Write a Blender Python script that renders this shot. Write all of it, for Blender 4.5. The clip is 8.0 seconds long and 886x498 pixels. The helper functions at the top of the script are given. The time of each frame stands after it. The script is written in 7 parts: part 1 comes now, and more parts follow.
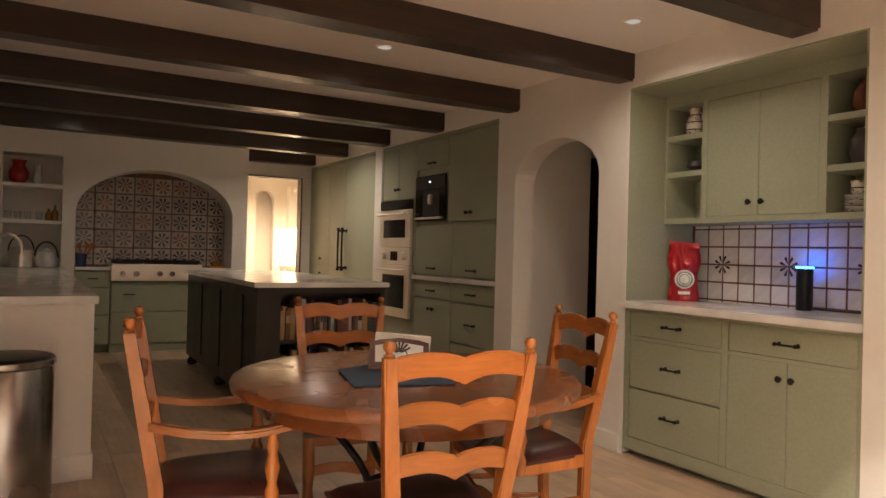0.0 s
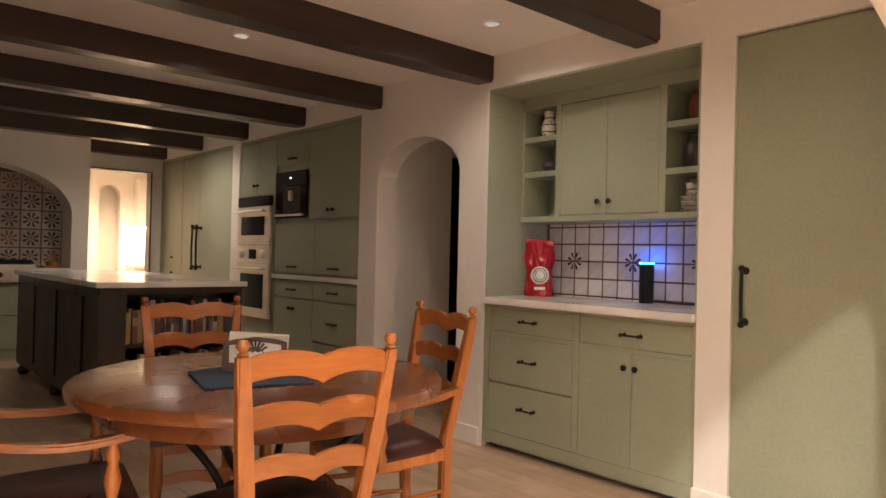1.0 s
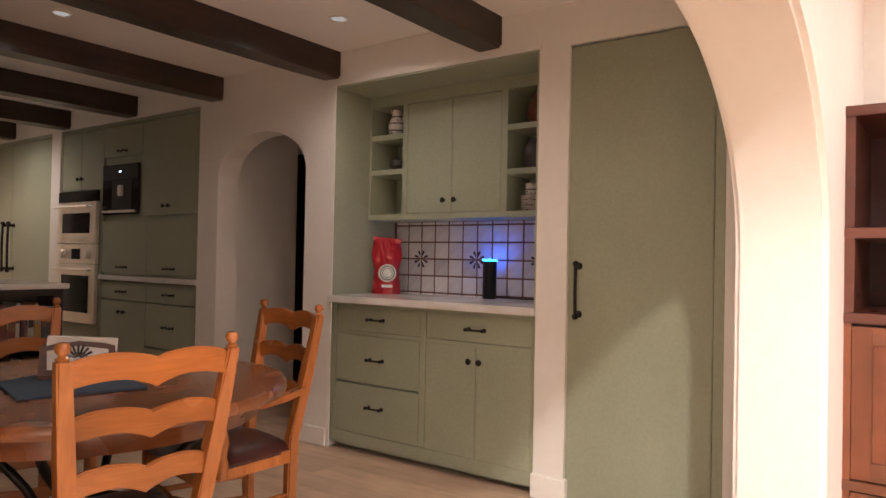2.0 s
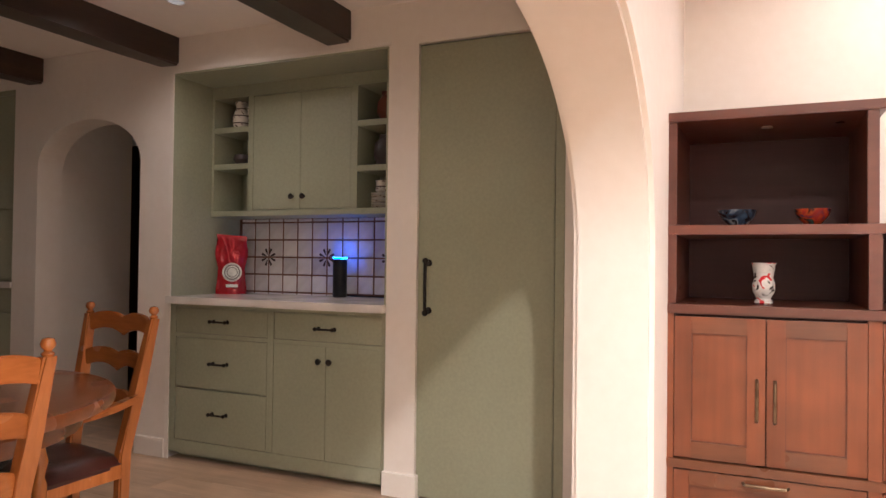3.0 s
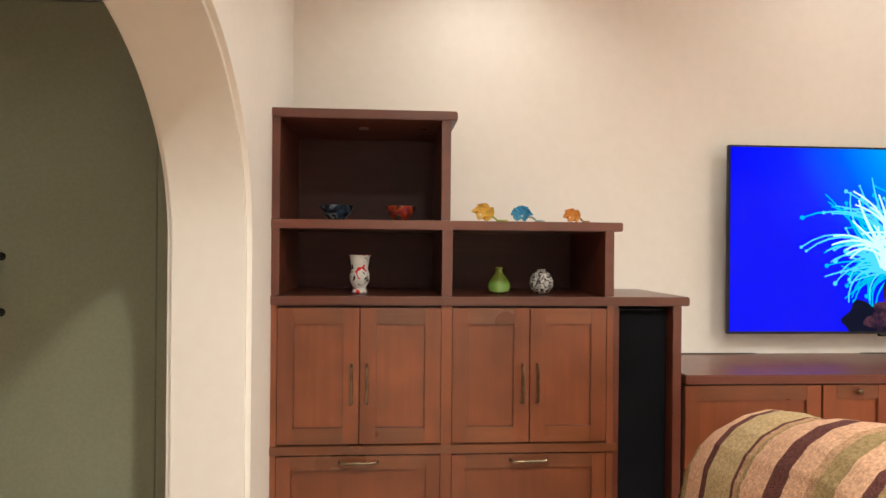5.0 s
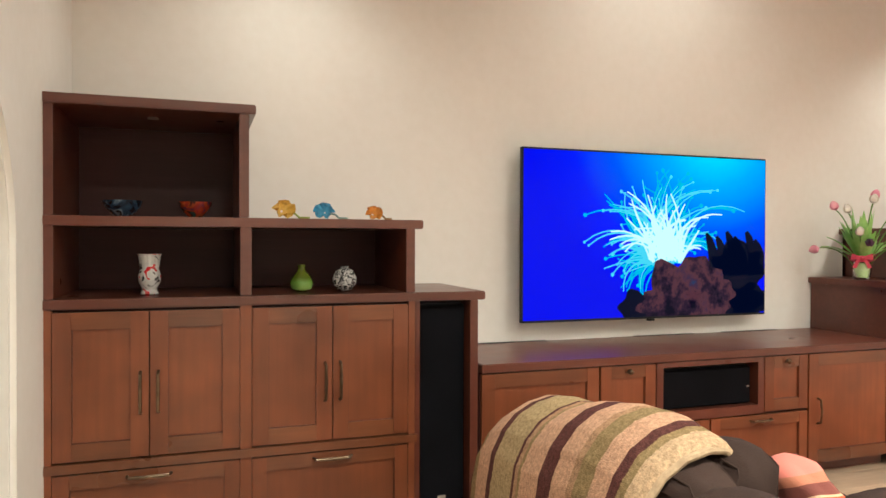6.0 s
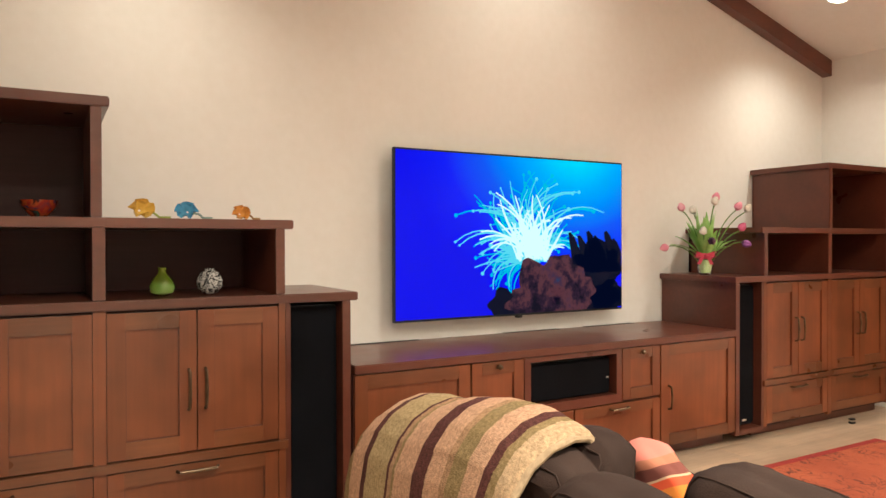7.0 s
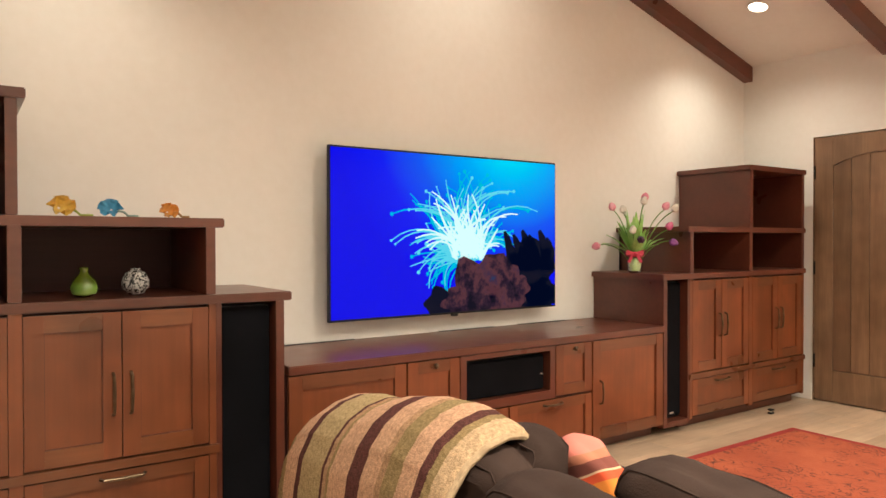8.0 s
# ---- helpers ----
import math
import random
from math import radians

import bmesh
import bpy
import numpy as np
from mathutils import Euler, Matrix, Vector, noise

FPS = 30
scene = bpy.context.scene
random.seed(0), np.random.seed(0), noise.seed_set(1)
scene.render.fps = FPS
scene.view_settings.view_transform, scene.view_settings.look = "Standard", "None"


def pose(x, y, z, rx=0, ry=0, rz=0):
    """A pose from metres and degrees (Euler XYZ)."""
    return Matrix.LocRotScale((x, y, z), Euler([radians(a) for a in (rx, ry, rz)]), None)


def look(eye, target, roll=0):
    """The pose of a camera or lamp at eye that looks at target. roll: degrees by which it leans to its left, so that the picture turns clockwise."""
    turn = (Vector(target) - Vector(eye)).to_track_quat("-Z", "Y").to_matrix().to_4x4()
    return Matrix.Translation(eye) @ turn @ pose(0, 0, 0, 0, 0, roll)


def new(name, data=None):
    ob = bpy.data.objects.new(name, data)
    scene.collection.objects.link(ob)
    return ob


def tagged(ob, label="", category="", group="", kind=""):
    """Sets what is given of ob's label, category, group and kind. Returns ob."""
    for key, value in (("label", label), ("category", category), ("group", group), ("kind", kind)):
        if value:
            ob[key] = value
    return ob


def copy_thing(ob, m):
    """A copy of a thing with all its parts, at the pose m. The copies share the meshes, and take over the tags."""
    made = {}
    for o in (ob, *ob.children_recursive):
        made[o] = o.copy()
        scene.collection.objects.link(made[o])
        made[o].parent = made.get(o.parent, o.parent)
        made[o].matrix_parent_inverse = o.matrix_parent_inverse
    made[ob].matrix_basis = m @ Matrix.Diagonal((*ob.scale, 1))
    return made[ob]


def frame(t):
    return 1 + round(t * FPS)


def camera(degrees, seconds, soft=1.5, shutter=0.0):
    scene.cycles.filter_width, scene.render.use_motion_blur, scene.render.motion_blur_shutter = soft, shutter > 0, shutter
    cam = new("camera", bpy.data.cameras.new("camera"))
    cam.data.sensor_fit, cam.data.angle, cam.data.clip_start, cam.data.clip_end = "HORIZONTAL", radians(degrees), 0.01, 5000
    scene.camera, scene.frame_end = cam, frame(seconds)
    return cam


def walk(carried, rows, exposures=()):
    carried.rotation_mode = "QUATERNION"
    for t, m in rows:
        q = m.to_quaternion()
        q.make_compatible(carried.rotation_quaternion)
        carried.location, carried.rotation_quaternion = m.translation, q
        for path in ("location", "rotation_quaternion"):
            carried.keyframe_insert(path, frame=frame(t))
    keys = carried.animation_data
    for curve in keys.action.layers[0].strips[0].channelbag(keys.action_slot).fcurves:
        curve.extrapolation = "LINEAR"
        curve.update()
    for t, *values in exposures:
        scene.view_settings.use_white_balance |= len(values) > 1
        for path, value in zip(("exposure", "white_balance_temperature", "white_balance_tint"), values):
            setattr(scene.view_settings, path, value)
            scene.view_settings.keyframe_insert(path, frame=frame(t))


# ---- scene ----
cam = camera(64.6, 8.0)
PATH = [
    (0, (0.885, -0.325, 1.188), (1.899, 1.399, 1.199), 1.5),
    (0.5, (0.89, -0.319, 1.186), (2.062, 1.302, 1.199), 1.4),
    (1, (0.909, -0.312, 1.175), (2.235, 1.185, 1.194), 1.4),
    (1.5, (0.916, -0.308, 1.165), (2.397, 1.036, 1.19), 1.3),
    (3, (0.95, -0.303, 1.154), (2.776, 0.513, 1.186), 0.7),
    (3.5, (0.983, -0.311, 1.159), (2.885, 0.304, 1.189), 0.5),
    (4, (0.993, -0.301, 1.151), (2.955, 0.081, 1.187), 0.3),
    (4.5, (1.012, -0.312, 1.168), (3.009, -0.203, 1.193), 0.1),
    (5, (1.0, -0.45, 1.185), (2.994, -0.603, 1.186), 0.5),
    (6.3, (0.98, -0.52, 1.212), (2.822, -1.297, 1.194), -0.0),
    (6.5, (0.978, -0.523, 1.202), (2.789, -1.371, 1.188), -0.1),
    (7, (0.989, -0.52, 1.206), (2.73, -1.503, 1.188), -0.1),
    (7.5, (0.99, -0.525, 1.21), (2.672, -1.607, 1.188), -0.0),
    (8, (0.993, -0.525, 1.208), (2.638, -1.662, 1.185), -0.1),
]
walk(cam, [(t, look(e, g, r)) for t, e, g, r in PATH], [(0, 0.9, 6400, 9), (1, 1.0, 6200, 11), (1.5, 0.88, 6050, 15), (3, 0.52, 5800, 15), (4, 0.30, 5750, 11), (5, -0.12, 5750, 1), (6.5, -0.27, 5550, -3), (7, -0.24, 6050, 1), (8, -0.29, 6250, 2)])

# ---- world and lights ----
world = bpy.data.worlds.new("night")
world.use_nodes = True
world.node_tree.nodes["Background"].inputs["Color"].default_value = (0.02, 0.025, 0.04, 1)
world.node_tree.nodes["Background"].inputs["Strength"].default_value = 0.2
scene.world = world
scene.view_settings.exposure = 0.0


def spot(name, at, watts, color, degrees=100, blend=0.8, size=0.05, aim=None):
    data = bpy.data.lights.new(name, "SPOT")
    data.energy, data.color, data.spot_size, data.spot_blend, data.shadow_soft_size = watts, color, radians(degrees), blend, size
    ob = new(name, data)
    ob.matrix_world = look(at, aim or (at[0] + 0.001, at[1], at[2] - 1))
    return ob


WARM = (1.0, 0.87, 0.72)
WARMER = (1.0, 0.70, 0.44)
RIDGE_Y, EAVE_Y, EAVE_Z, SLOPE = -2.9, -5.85, 2.62, 0.29


def roof_z(y):
    return EAVE_Z + SLOPE * ((y - EAVE_Y) if y < RIDGE_Y else (2 * RIDGE_Y - y - EAVE_Y))


# only the x = 3.77 row is known; the other rows are unseen fill
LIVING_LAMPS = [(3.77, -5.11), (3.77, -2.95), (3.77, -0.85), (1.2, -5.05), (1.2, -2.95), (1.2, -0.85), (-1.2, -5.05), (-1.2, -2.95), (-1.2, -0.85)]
# second and third kitchen lamps are known; the rest are added, out of view
KITCHEN_LAMPS = [(2.75, 1.02, 17), (3.55, 2.32, 22), (2.69, 3.5, 9), (3.35, 6.7, 38), (1.2, 6.9, 6)]
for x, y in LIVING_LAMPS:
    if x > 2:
        spot("wall_washer_beam", (x, y, roof_z(y) - 0.03), 84 if y < -5 else 56 if y > -1 else 72, WARM, 135, 0.95, 0.06)
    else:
        spot("living_fill_beam", (x, y, roof_z(y) - 0.03), 250 if y < -5 and x > 0 else 205 if y < -5 else 315, WARM, 152, 0.7, 0.06)
for x, y, watts in KITCHEN_LAMPS:
    spot("kitchen_downlight_beam", (x, y, 2.40), watts, (1.0, 0.81, 0.655), 160, 0.9, 0.08)
# the bright room beyond the kitchen, filled by an added spot without a fixture
spot("far_room_fill_beam", (3.9, 9.7, 2.35), 130, WARMER, 150, 0.9, 0.1)

# ---- materials ----


def nodes_of(m):
    m.use_nodes = True
    nt = m.node_tree
    return nt, nt.nodes["Principled BSDF"]


def ramp(nt, fac, stops):
    r = nt.nodes.new("ShaderNodeValToRGB")
    el = r.color_ramp.elements
    while len(el) > len(stops):
        el.remove(el[-1])
    while len(el) < len(stops):
        el.new(0.5)
    for e, (p, c) in zip(el, stops):
        e.position, e.color = p, (*c, 1)
    nt.links.new(fac, r.inputs["Fac"])
    return r.outputs["Color"]


def coords(nt, scale=(1, 1, 1), rot=(0, 0, 0), kind="Object"):
    tc = nt.nodes.new("ShaderNodeTexCoord")
    mp = nt.nodes.new("ShaderNodeMapping")
    mp.inputs["Scale"].default_value, mp.inputs["Rotation"].default_value = scale, rot
    nt.links.new(tc.outputs[kind], mp.inputs["Vector"])
    return mp.outputs["Vector"]


def noise_tex(nt, vec, scale, detail=4.0, rough=0.55, distort=0.0):
    n = nt.nodes.new("ShaderNodeTexNoise")
    n.inputs["Scale"].default_value, n.inputs["Detail"].default_value = scale, detail
    n.inputs["Roughness"].default_value, n.inputs["Distortion"].default_value = rough, distort
    if vec is not None:
        nt.links.new(vec, n.inputs["Vector"])
    return n.outputs["Fac"]


def mixc(nt, fac, a, b, kind="MIX"):
    m = nt.nodes.new("ShaderNodeMix")
    m.data_type, m.blend_type = "RGBA", kind
    for sock, v in ((m.inputs[0], fac), (m.inputs[6], a), (m.inputs[7], b)):
        if isinstance(v, (int, float)):
            sock.default_value = v
        elif isinstance(v, tuple):
            sock.default_value = (*v, 1)
        else:
            nt.links.new(v, sock)
    return m.outputs[2]


def bump(nt, bsdf, height, strength, distance=0.01):
    b = nt.nodes.new("ShaderNodeBump")
    b.inputs["Strength"].default_value, b.inputs["Distance"].default_value = strength, distance
    nt.links.new(height, b.inputs["Height"])
    nt.links.new(b.outputs["Normal"], bsdf.inputs["Normal"])


def mottled(name, dark, light, scale=3.0, rough=0.6, metal=0.0, grain=60.0, relief=0.1, coat=0.0, vary=True):
    """A surface with broad mottling and fine grain."""
    m = bpy.data.materials.new(name)
    nt, b = nodes_of(m)
    v = coords(nt)
    big = noise_tex(nt, v, scale, 3)
    fine = noise_tex(nt, v, grain, 3)
    c = ramp(nt, big, [(0.3, dark), (0.7, light)])
    c = mixc(nt, 0.05, c, ramp(nt, fine, [(0.3, (0, 0, 0)), (0.7, (1, 1, 1))]), "OVERLAY")
    nt.links.new(c, b.inputs["Base Color"])
    mr = nt.nodes.new("ShaderNodeMapRange")
    mr.inputs["To Min"].default_value, mr.inputs["To Max"].default_value = max(rough - 0.08, 0.02), min(rough + 0.08, 1)
    nt.links.new(big, mr.inputs["Value"])
    nt.links.new(mr.outputs["Result"], b.inputs["Roughness"])
    b.inputs["Metallic"].default_value = metal
    b.inputs["Coat Weight"].default_value = coat
    if relief:
        bump(nt, b, fine, relief, 0.004)
    return m


def wood(name, dark, light, axis="z", rough=0.4, coat=0.1, blotch=0.35, grain=1.0, streak=14.0):
    """Wood whose grain runs along one axis, with soft blotches and a random tone for each piece."""
    m = bpy.data.materials.new(name)
    nt, b = nodes_of(m)
    s = {"x": (0.06, 1, 1), "y": (1, 0.06, 1), "z": (1, 1, 0.06)}[axis]
    info = nt.nodes.new("ShaderNodeObjectInfo")
    v = coords(nt, s)
    add = nt.nodes.new("ShaderNodeVectorMath")
    add.operation = "ADD"
    mul = nt.nodes.new("ShaderNodeVectorMath")
    mul.operation = "SCALE"
    mul.inputs[0].default_value, = ((7.1, 3.3, 5.7),)
    nt.links.new(info.outputs["Random"], mul.inputs["Scale"])
    nt.links.new(v, add.inputs[0])
    nt.links.new(mul.outputs[0], add.inputs[1])
    long_grain = noise_tex(nt, add.outputs[0], streak, 5, 0.6, 0.6)
    fine = noise_tex(nt, add.outputs[0], streak * 8 * grain, 3, 0.6)
    blot = noise_tex(nt, coords(nt), 4.0, 2)
    c = ramp(nt, long_grain, [(0.25, dark), (0.75, light)])
    c = mixc(nt, 0.14, c, ramp(nt, fine, [(0.35, (0.25, 0.25, 0.25)), (0.65, (0.75, 0.75, 0.75))]), "OVERLAY")
    c = mixc(nt, blotch, c, ramp(nt, blot, [(0.3, (0.3, 0.3, 0.3)), (0.7, (0.68, 0.68, 0.68))]), "OVERLAY")
    mr0 = nt.nodes.new("ShaderNodeMapRange")
    mr0.inputs["To Min"].default_value, mr0.inputs["To Max"].default_value = 0.82, 1.12
    nt.links.new(info.outputs["Random"], mr0.inputs["Value"])
    hs = nt.nodes.new("ShaderNodeHueSaturation")
    nt.links.new(c, hs.inputs["Color"])
    nt.links.new(mr0.outputs["Result"], hs.inputs["Value"])
    nt.links.new(hs.outputs["Color"], b.inputs["Base Color"])
    mr = nt.nodes.new("ShaderNodeMapRange")
    mr.inputs["To Min"].default_value, mr.inputs["To Max"].default_value = max(rough - 0.1, 0.02), rough + 0.1
    nt.links.new(blot, mr.inputs["Value"])
    nt.links.new(mr.outputs["Result"], b.inputs["Roughness"])
    b.inputs["Coat Weight"].default_value = coat
    b.inputs["Coat Roughness"].default_value = 0.2
    bump(nt, b, fine, 0.06, 0.002)
    return m


def glow(name, color, strength):
    m = bpy.data.materials.new(name)
    nt, b = nodes_of(m)
    b.inputs["Base Color"].default_value = (0.003, 0.003, 0.004, 1)
    b.inputs["Specular IOR Level"].default_value = 0.05
    b.inputs["Emission Color"].default_value, b.inputs["Emission Strength"].default_value = (*color, 1), strength
    return m


PLASTER = mottled("plaster", (0.76, 0.725, 0.675), (0.80, 0.765, 0.715), 1.1, 0.7, grain=20, relief=0.02)
CEILING_PAINT = mottled("ceiling_paint", (0.83, 0.80, 0.755), (0.86, 0.83, 0.79), 1.1, 0.75, grain=20, relief=0.02)
TRIM = mottled("white_trim", (0.76, 0.73, 0.68), (0.82, 0.79, 0.74), 3, 0.45, relief=0.05)
GREEN = mottled("sage_paint", (0.305, 0.328, 0.235), (0.335, 0.36, 0.26), 2.2, 0.42, relief=0.02, grain=60)
BEAM = wood("dark_beam", (0.022, 0.012, 0.008), (0.055, 0.030, 0.018), "x", 0.38, 0.2)
STONE = mottled("white_counter", (0.66, 0.64, 0.61), (0.80, 0.78, 0.75), 5, 0.18, grain=140, relief=0.0, coat=0.2)
IRON = mottled("black_iron", (0.012, 0.011, 0.010), (0.03, 0.027, 0.024), 30, 0.45, 0.7, relief=0.1)
BRONZE = mottled("aged_bronze", (0.10, 0.07, 0.045), (0.22, 0.16, 0.10), 25, 0.32, 0.9, relief=0.05)
CHERRY = wood("cherry_cabinet", (0.155, 0.043, 0.015), (0.190, 0.055, 0.019), "z", 0.36, 0.12, 0.6, streak=5)
CHERRY_H = wood("cherry_cabinet_crossgrain", (0.128, 0.041, 0.016), (0.164, 0.055, 0.021), "y", 0.30, 0.25, 0.6, streak=7)
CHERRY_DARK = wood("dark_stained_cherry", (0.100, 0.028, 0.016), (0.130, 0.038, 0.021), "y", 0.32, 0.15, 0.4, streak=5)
# carcasses and cubby backs: cherry with the shade of their depth in the tone
CHERRY_SHADED = wood("shaded_cabinet_inside", (0.044, 0.014, 0.013), (0.062, 0.021, 0.018), "y", 0.5, 0.0, 0.35, streak=5)
OAK = wood("pale_oak_plank", (0.42, 0.290, 0.190), (0.58, 0.425, 0.300), "y", 0.38, 0.12, 0.45, streak=9)
CHAIRWOOD = wood("honey_maple", (0.32, 0.105, 0.022), (0.48, 0.170, 0.040), "z", 0.24, 0.4, 0.4)
CHAIRWOOD_X = wood("honey_maple_crossgrain", (0.33, 0.110, 0.024), (0.45, 0.160, 0.038), "x", 0.24, 0.4, 0.5)
CHAIRWOOD_Y = wood("honey_maple_armrest", (0.31, 0.102, 0.022), (0.44, 0.155, 0.036), "y", 0.24, 0.4, 0.5)
TABLEWOOD = wood("glossy_table_wood", (0.130, 0.040, 0.012), (0.210, 0.068, 0.019), "x", 0.26, 0.6, 0.4)
TABLEWOOD.node_tree.nodes["Principled BSDF"].inputs["Coat Roughness"].default_value = 0.2
LEATHER = mottled("dark_leather", (0.036, 0.009, 0.008), (0.070, 0.019, 0.015), 8, 0.30, grain=220, relief=0.35)
ISLAND = wood("island_dark_wood", (0.011, 0.007, 0.005), (0.026, 0.016, 0.011), "z", 0.42, 0.1)
STEEL = mottled("stainless_steel", (0.72, 0.68, 0.62), (0.84, 0.80, 0.74), 4, 0.42, 1.0, grain=200, relief=0.04)
BLACKGLASS = mottled("black_glass", (0.006, 0.006, 0.007), (0.012, 0.012, 0.013), 3, 0.08, grain=10, relief=0)
STEEL_DARK = mottled("brushed_steel", (0.26, 0.25, 0.235), (0.38, 0.36, 0.34), 4, 0.26, 1.0, grain=200, relief=0.04)
CLOTH_BLACK = mottled("speaker_cloth", (0.003, 0.003, 0.004), (0.006, 0.006, 0.008), 4, 0.95, grain=500, relief=0.4)
PLASTIC = mottled("black_plastic", (0.008, 0.008, 0.009), (0.016, 0.016, 0.017), 6, 0.35, relief=0.0)
GROUT = mottled("brown_grout", (0.12, 0.055, 0.035), (0.20, 0.10, 0.065), 20, 0.9, relief=0.4)
TILE_INK = mottled("tile_ink", (0.045, 0.035, 0.038), (0.10, 0.075, 0.075), 60, 0.2, relief=0.0)
TILE_RED = mottled("tile_red_ink", (0.20, 0.075, 0.04), (0.30, 0.12, 0.07), 60, 0.2, relief=0.0)
DOORWOOD = wood("walnut_door", (0.150, 0.084, 0.046), (0.235, 0.138, 0.078), "z", 0.42, 0.1, 0.55)
SOFA = mottled("brown_twill", (0.034, 0.020, 0.016), (0.058, 0.036, 0.029), 7, 0.85, grain=320, relief=0.5)
for m, level in ((CLOTH_BLACK, 0.1), (PLASTIC, 0.25), (CHERRY_SHADED, 0.25), (SOFA, 0.15)):
    m.node_tree.nodes["Principled BSDF"].inputs["Specular IOR Level"].default_value = level

# ---- building helpers ----


def box(bm, x0, x1, y0, y1, z0, z1):
    a, b, c = (x0 + x1) / 2, (y0 + y1) / 2, (z0 + z1) / 2
    m = Matrix.Translation((a, b, c)) @ Matrix.Diagonal((abs(x1 - x0), abs(y1 - y0), abs(z1 - z0), 1))
    return bmesh.ops.create_cube(bm, size=1, matrix=m)["verts"]


def soften(bm, width=0.004, segments=2):
    bmesh.ops.bevel(bm, geom=bm.edges[:], offset=width, segments=segments, affect="EDGES", clamp_overlap=True)


def tube(bm, points, radius, sides=10, closed=False):
    """A round bar through points; radius is a number or one for each point."""
    pts = [Vector(p) for p in points]
    rad = radius if isinstance(radius, (list, tuple)) else [radius] * len(pts)
    rings = []
    n = len(pts)
    side = None
    for i, p in enumerate(pts):
        if closed:
            d = (pts[(i + 1) % n] - pts[i - 1]).normalized()
        else:
            d = (pts[min(i + 1, n - 1)] - pts[max(i - 1, 0)]).normalized()
        if side is None:
            side = d.orthogonal().normalized()
        side = (side - d * side.dot(d)).normalized()
        other = d.cross(side)
        rings.append([bm.verts.new(p + rad[i] * (math.cos(2 * math.pi * k / sides) * side + math.sin(2 * math.pi * k / sides) * other)) for k in range(sides)])
    for i in range(n if closed else n - 1):
        a, b = rings[i], rings[(i + 1) % n]
        for k in range(sides):
            bm.faces.new((a[k], a[(k + 1) % sides], b[(k + 1) % sides], b[k]))
    if not closed:
        bm.faces.new(rings[0][::-1])
        bm.faces.new(rings[-1])


def lathe(bm, profile, at=(0, 0, 0), sides=32, squash=(1, 1)):
    """Turns a profile of (radius, height) round the upright axis at a place."""
    rings = []
    for r, z in profile:
        rings.append([bm.verts.new((at[0] + squash[0] * r * math.cos(2 * math.pi * k / sides), at[1] + squash[1] * r * math.sin(2 * math.pi * k / sides), at[2] + z)) for k in range(sides)])
    for a, b in zip(rings, rings[1:]):
        for k in range(sides):
            bm.faces.new((a[k], a[(k + 1) % sides], b[(k + 1) % sides], b[k]))
    if profile[0][0] > 1e-6:
        bm.faces.new(rings[0][::-1])
    if profile[-1][0] > 1e-6:
        bm.faces.new(rings[-1])
    bmesh.ops.remove_doubles(bm, verts=bm.verts[:], dist=1e-6)


def prism(bm, outline, axis, a, b):
    """Extrudes an outline of (u, v) along an axis from a to b: x -> (y, z), y -> (x, z), z -> (x, y)."""
    def place(u, v, w):
        return {"x": (w, u, v), "y": (u, w, v), "z": (u, v, w)}[axis]
    lo = [bm.verts.new(place(u, v, a)) for u, v in outline]
    hi = [bm.verts.new(place(u, v, b)) for u, v in outline]
    n = len(outline)
    bm.faces.new(lo)
    bm.faces.new(hi[::-1])
    for i in range(n):
        bm.faces.new((lo[i], hi[i], hi[(i + 1) % n], lo[(i + 1) % n]))
    bmesh.ops.recalc_face_normals(bm, faces=bm.faces[:])


def mesh_of(name, bm, material, smooth=False):
    me = bpy.data.meshes.new(name)
    bmesh.ops.recalc_face_normals(bm, faces=bm.faces[:])
    bm.to_mesh(me)
    bm.free()
    me.materials.append(material)
    if smooth:
        me.shade_smooth()
        me.set_sharp_from_angle(angle=radians(40))
    return me


def part(name, bm, material, parent, label="", smooth=True):
    ob = new(name, mesh_of(name, bm, material, smooth))
    ob.parent = parent
    if label:
        tagged(ob, label)
    return ob


def solid(name, bm, material, label, category, group="", kind="", smooth=True):
    """A thing that is one mesh."""
    return tagged(new(name, mesh_of(name, bm, material, smooth)), label, category, group, kind)


def thing(name, label, category, at=(0, 0, 0), turn=0, group="", kind=""):
    ob = new(name)
    ob.empty_display_size = 0.1
    ob.matrix_basis = pose(*at, 0, 0, turn)
    return tagged(ob, label, category, group, kind)


def slab(name, parent, material, x0, x1, y0, y1, z0, z1, bevel=0.004, label=""):
    bm = bmesh.new()
    box(bm, x0, x1, y0, y1, z0, z1)
    if bevel:
        soften(bm, bevel)
    return part(name, bm, material, parent, label)


def ellipse_arc(cx, cz, a, b, start, end, n):
    return [(cx + a * math.cos(radians(start + (end - start) * i / n)), cz + b * math.sin(radians(start + (end - start) * i / n))) for i in range(n + 1)]


def structure(name, bm, material, label, category):
    return solid(name, bm, material, label, category, kind="structure", smooth=False)


# ---- the shell ----
GX = 4.0          # face of the kitchen's cabinet wall
CEIL = 2.42       # kitchen ceiling
TVX = 4.340       # face of the television wall
BKX = 3.742       # fronts of the media furniture
ARCH_S, ARCH_N = 0.005, 0.280   # two faces of the arch wall

# kitchen floor and living floor are one sheet under the planks
bm = bmesh.new()
box(bm, -2.4, 7.2, -6.2, 12.2, -0.08, -0.012)
floor = structure("floor", bm, OAK, "pale oak plank floor running through both rooms", "floor")

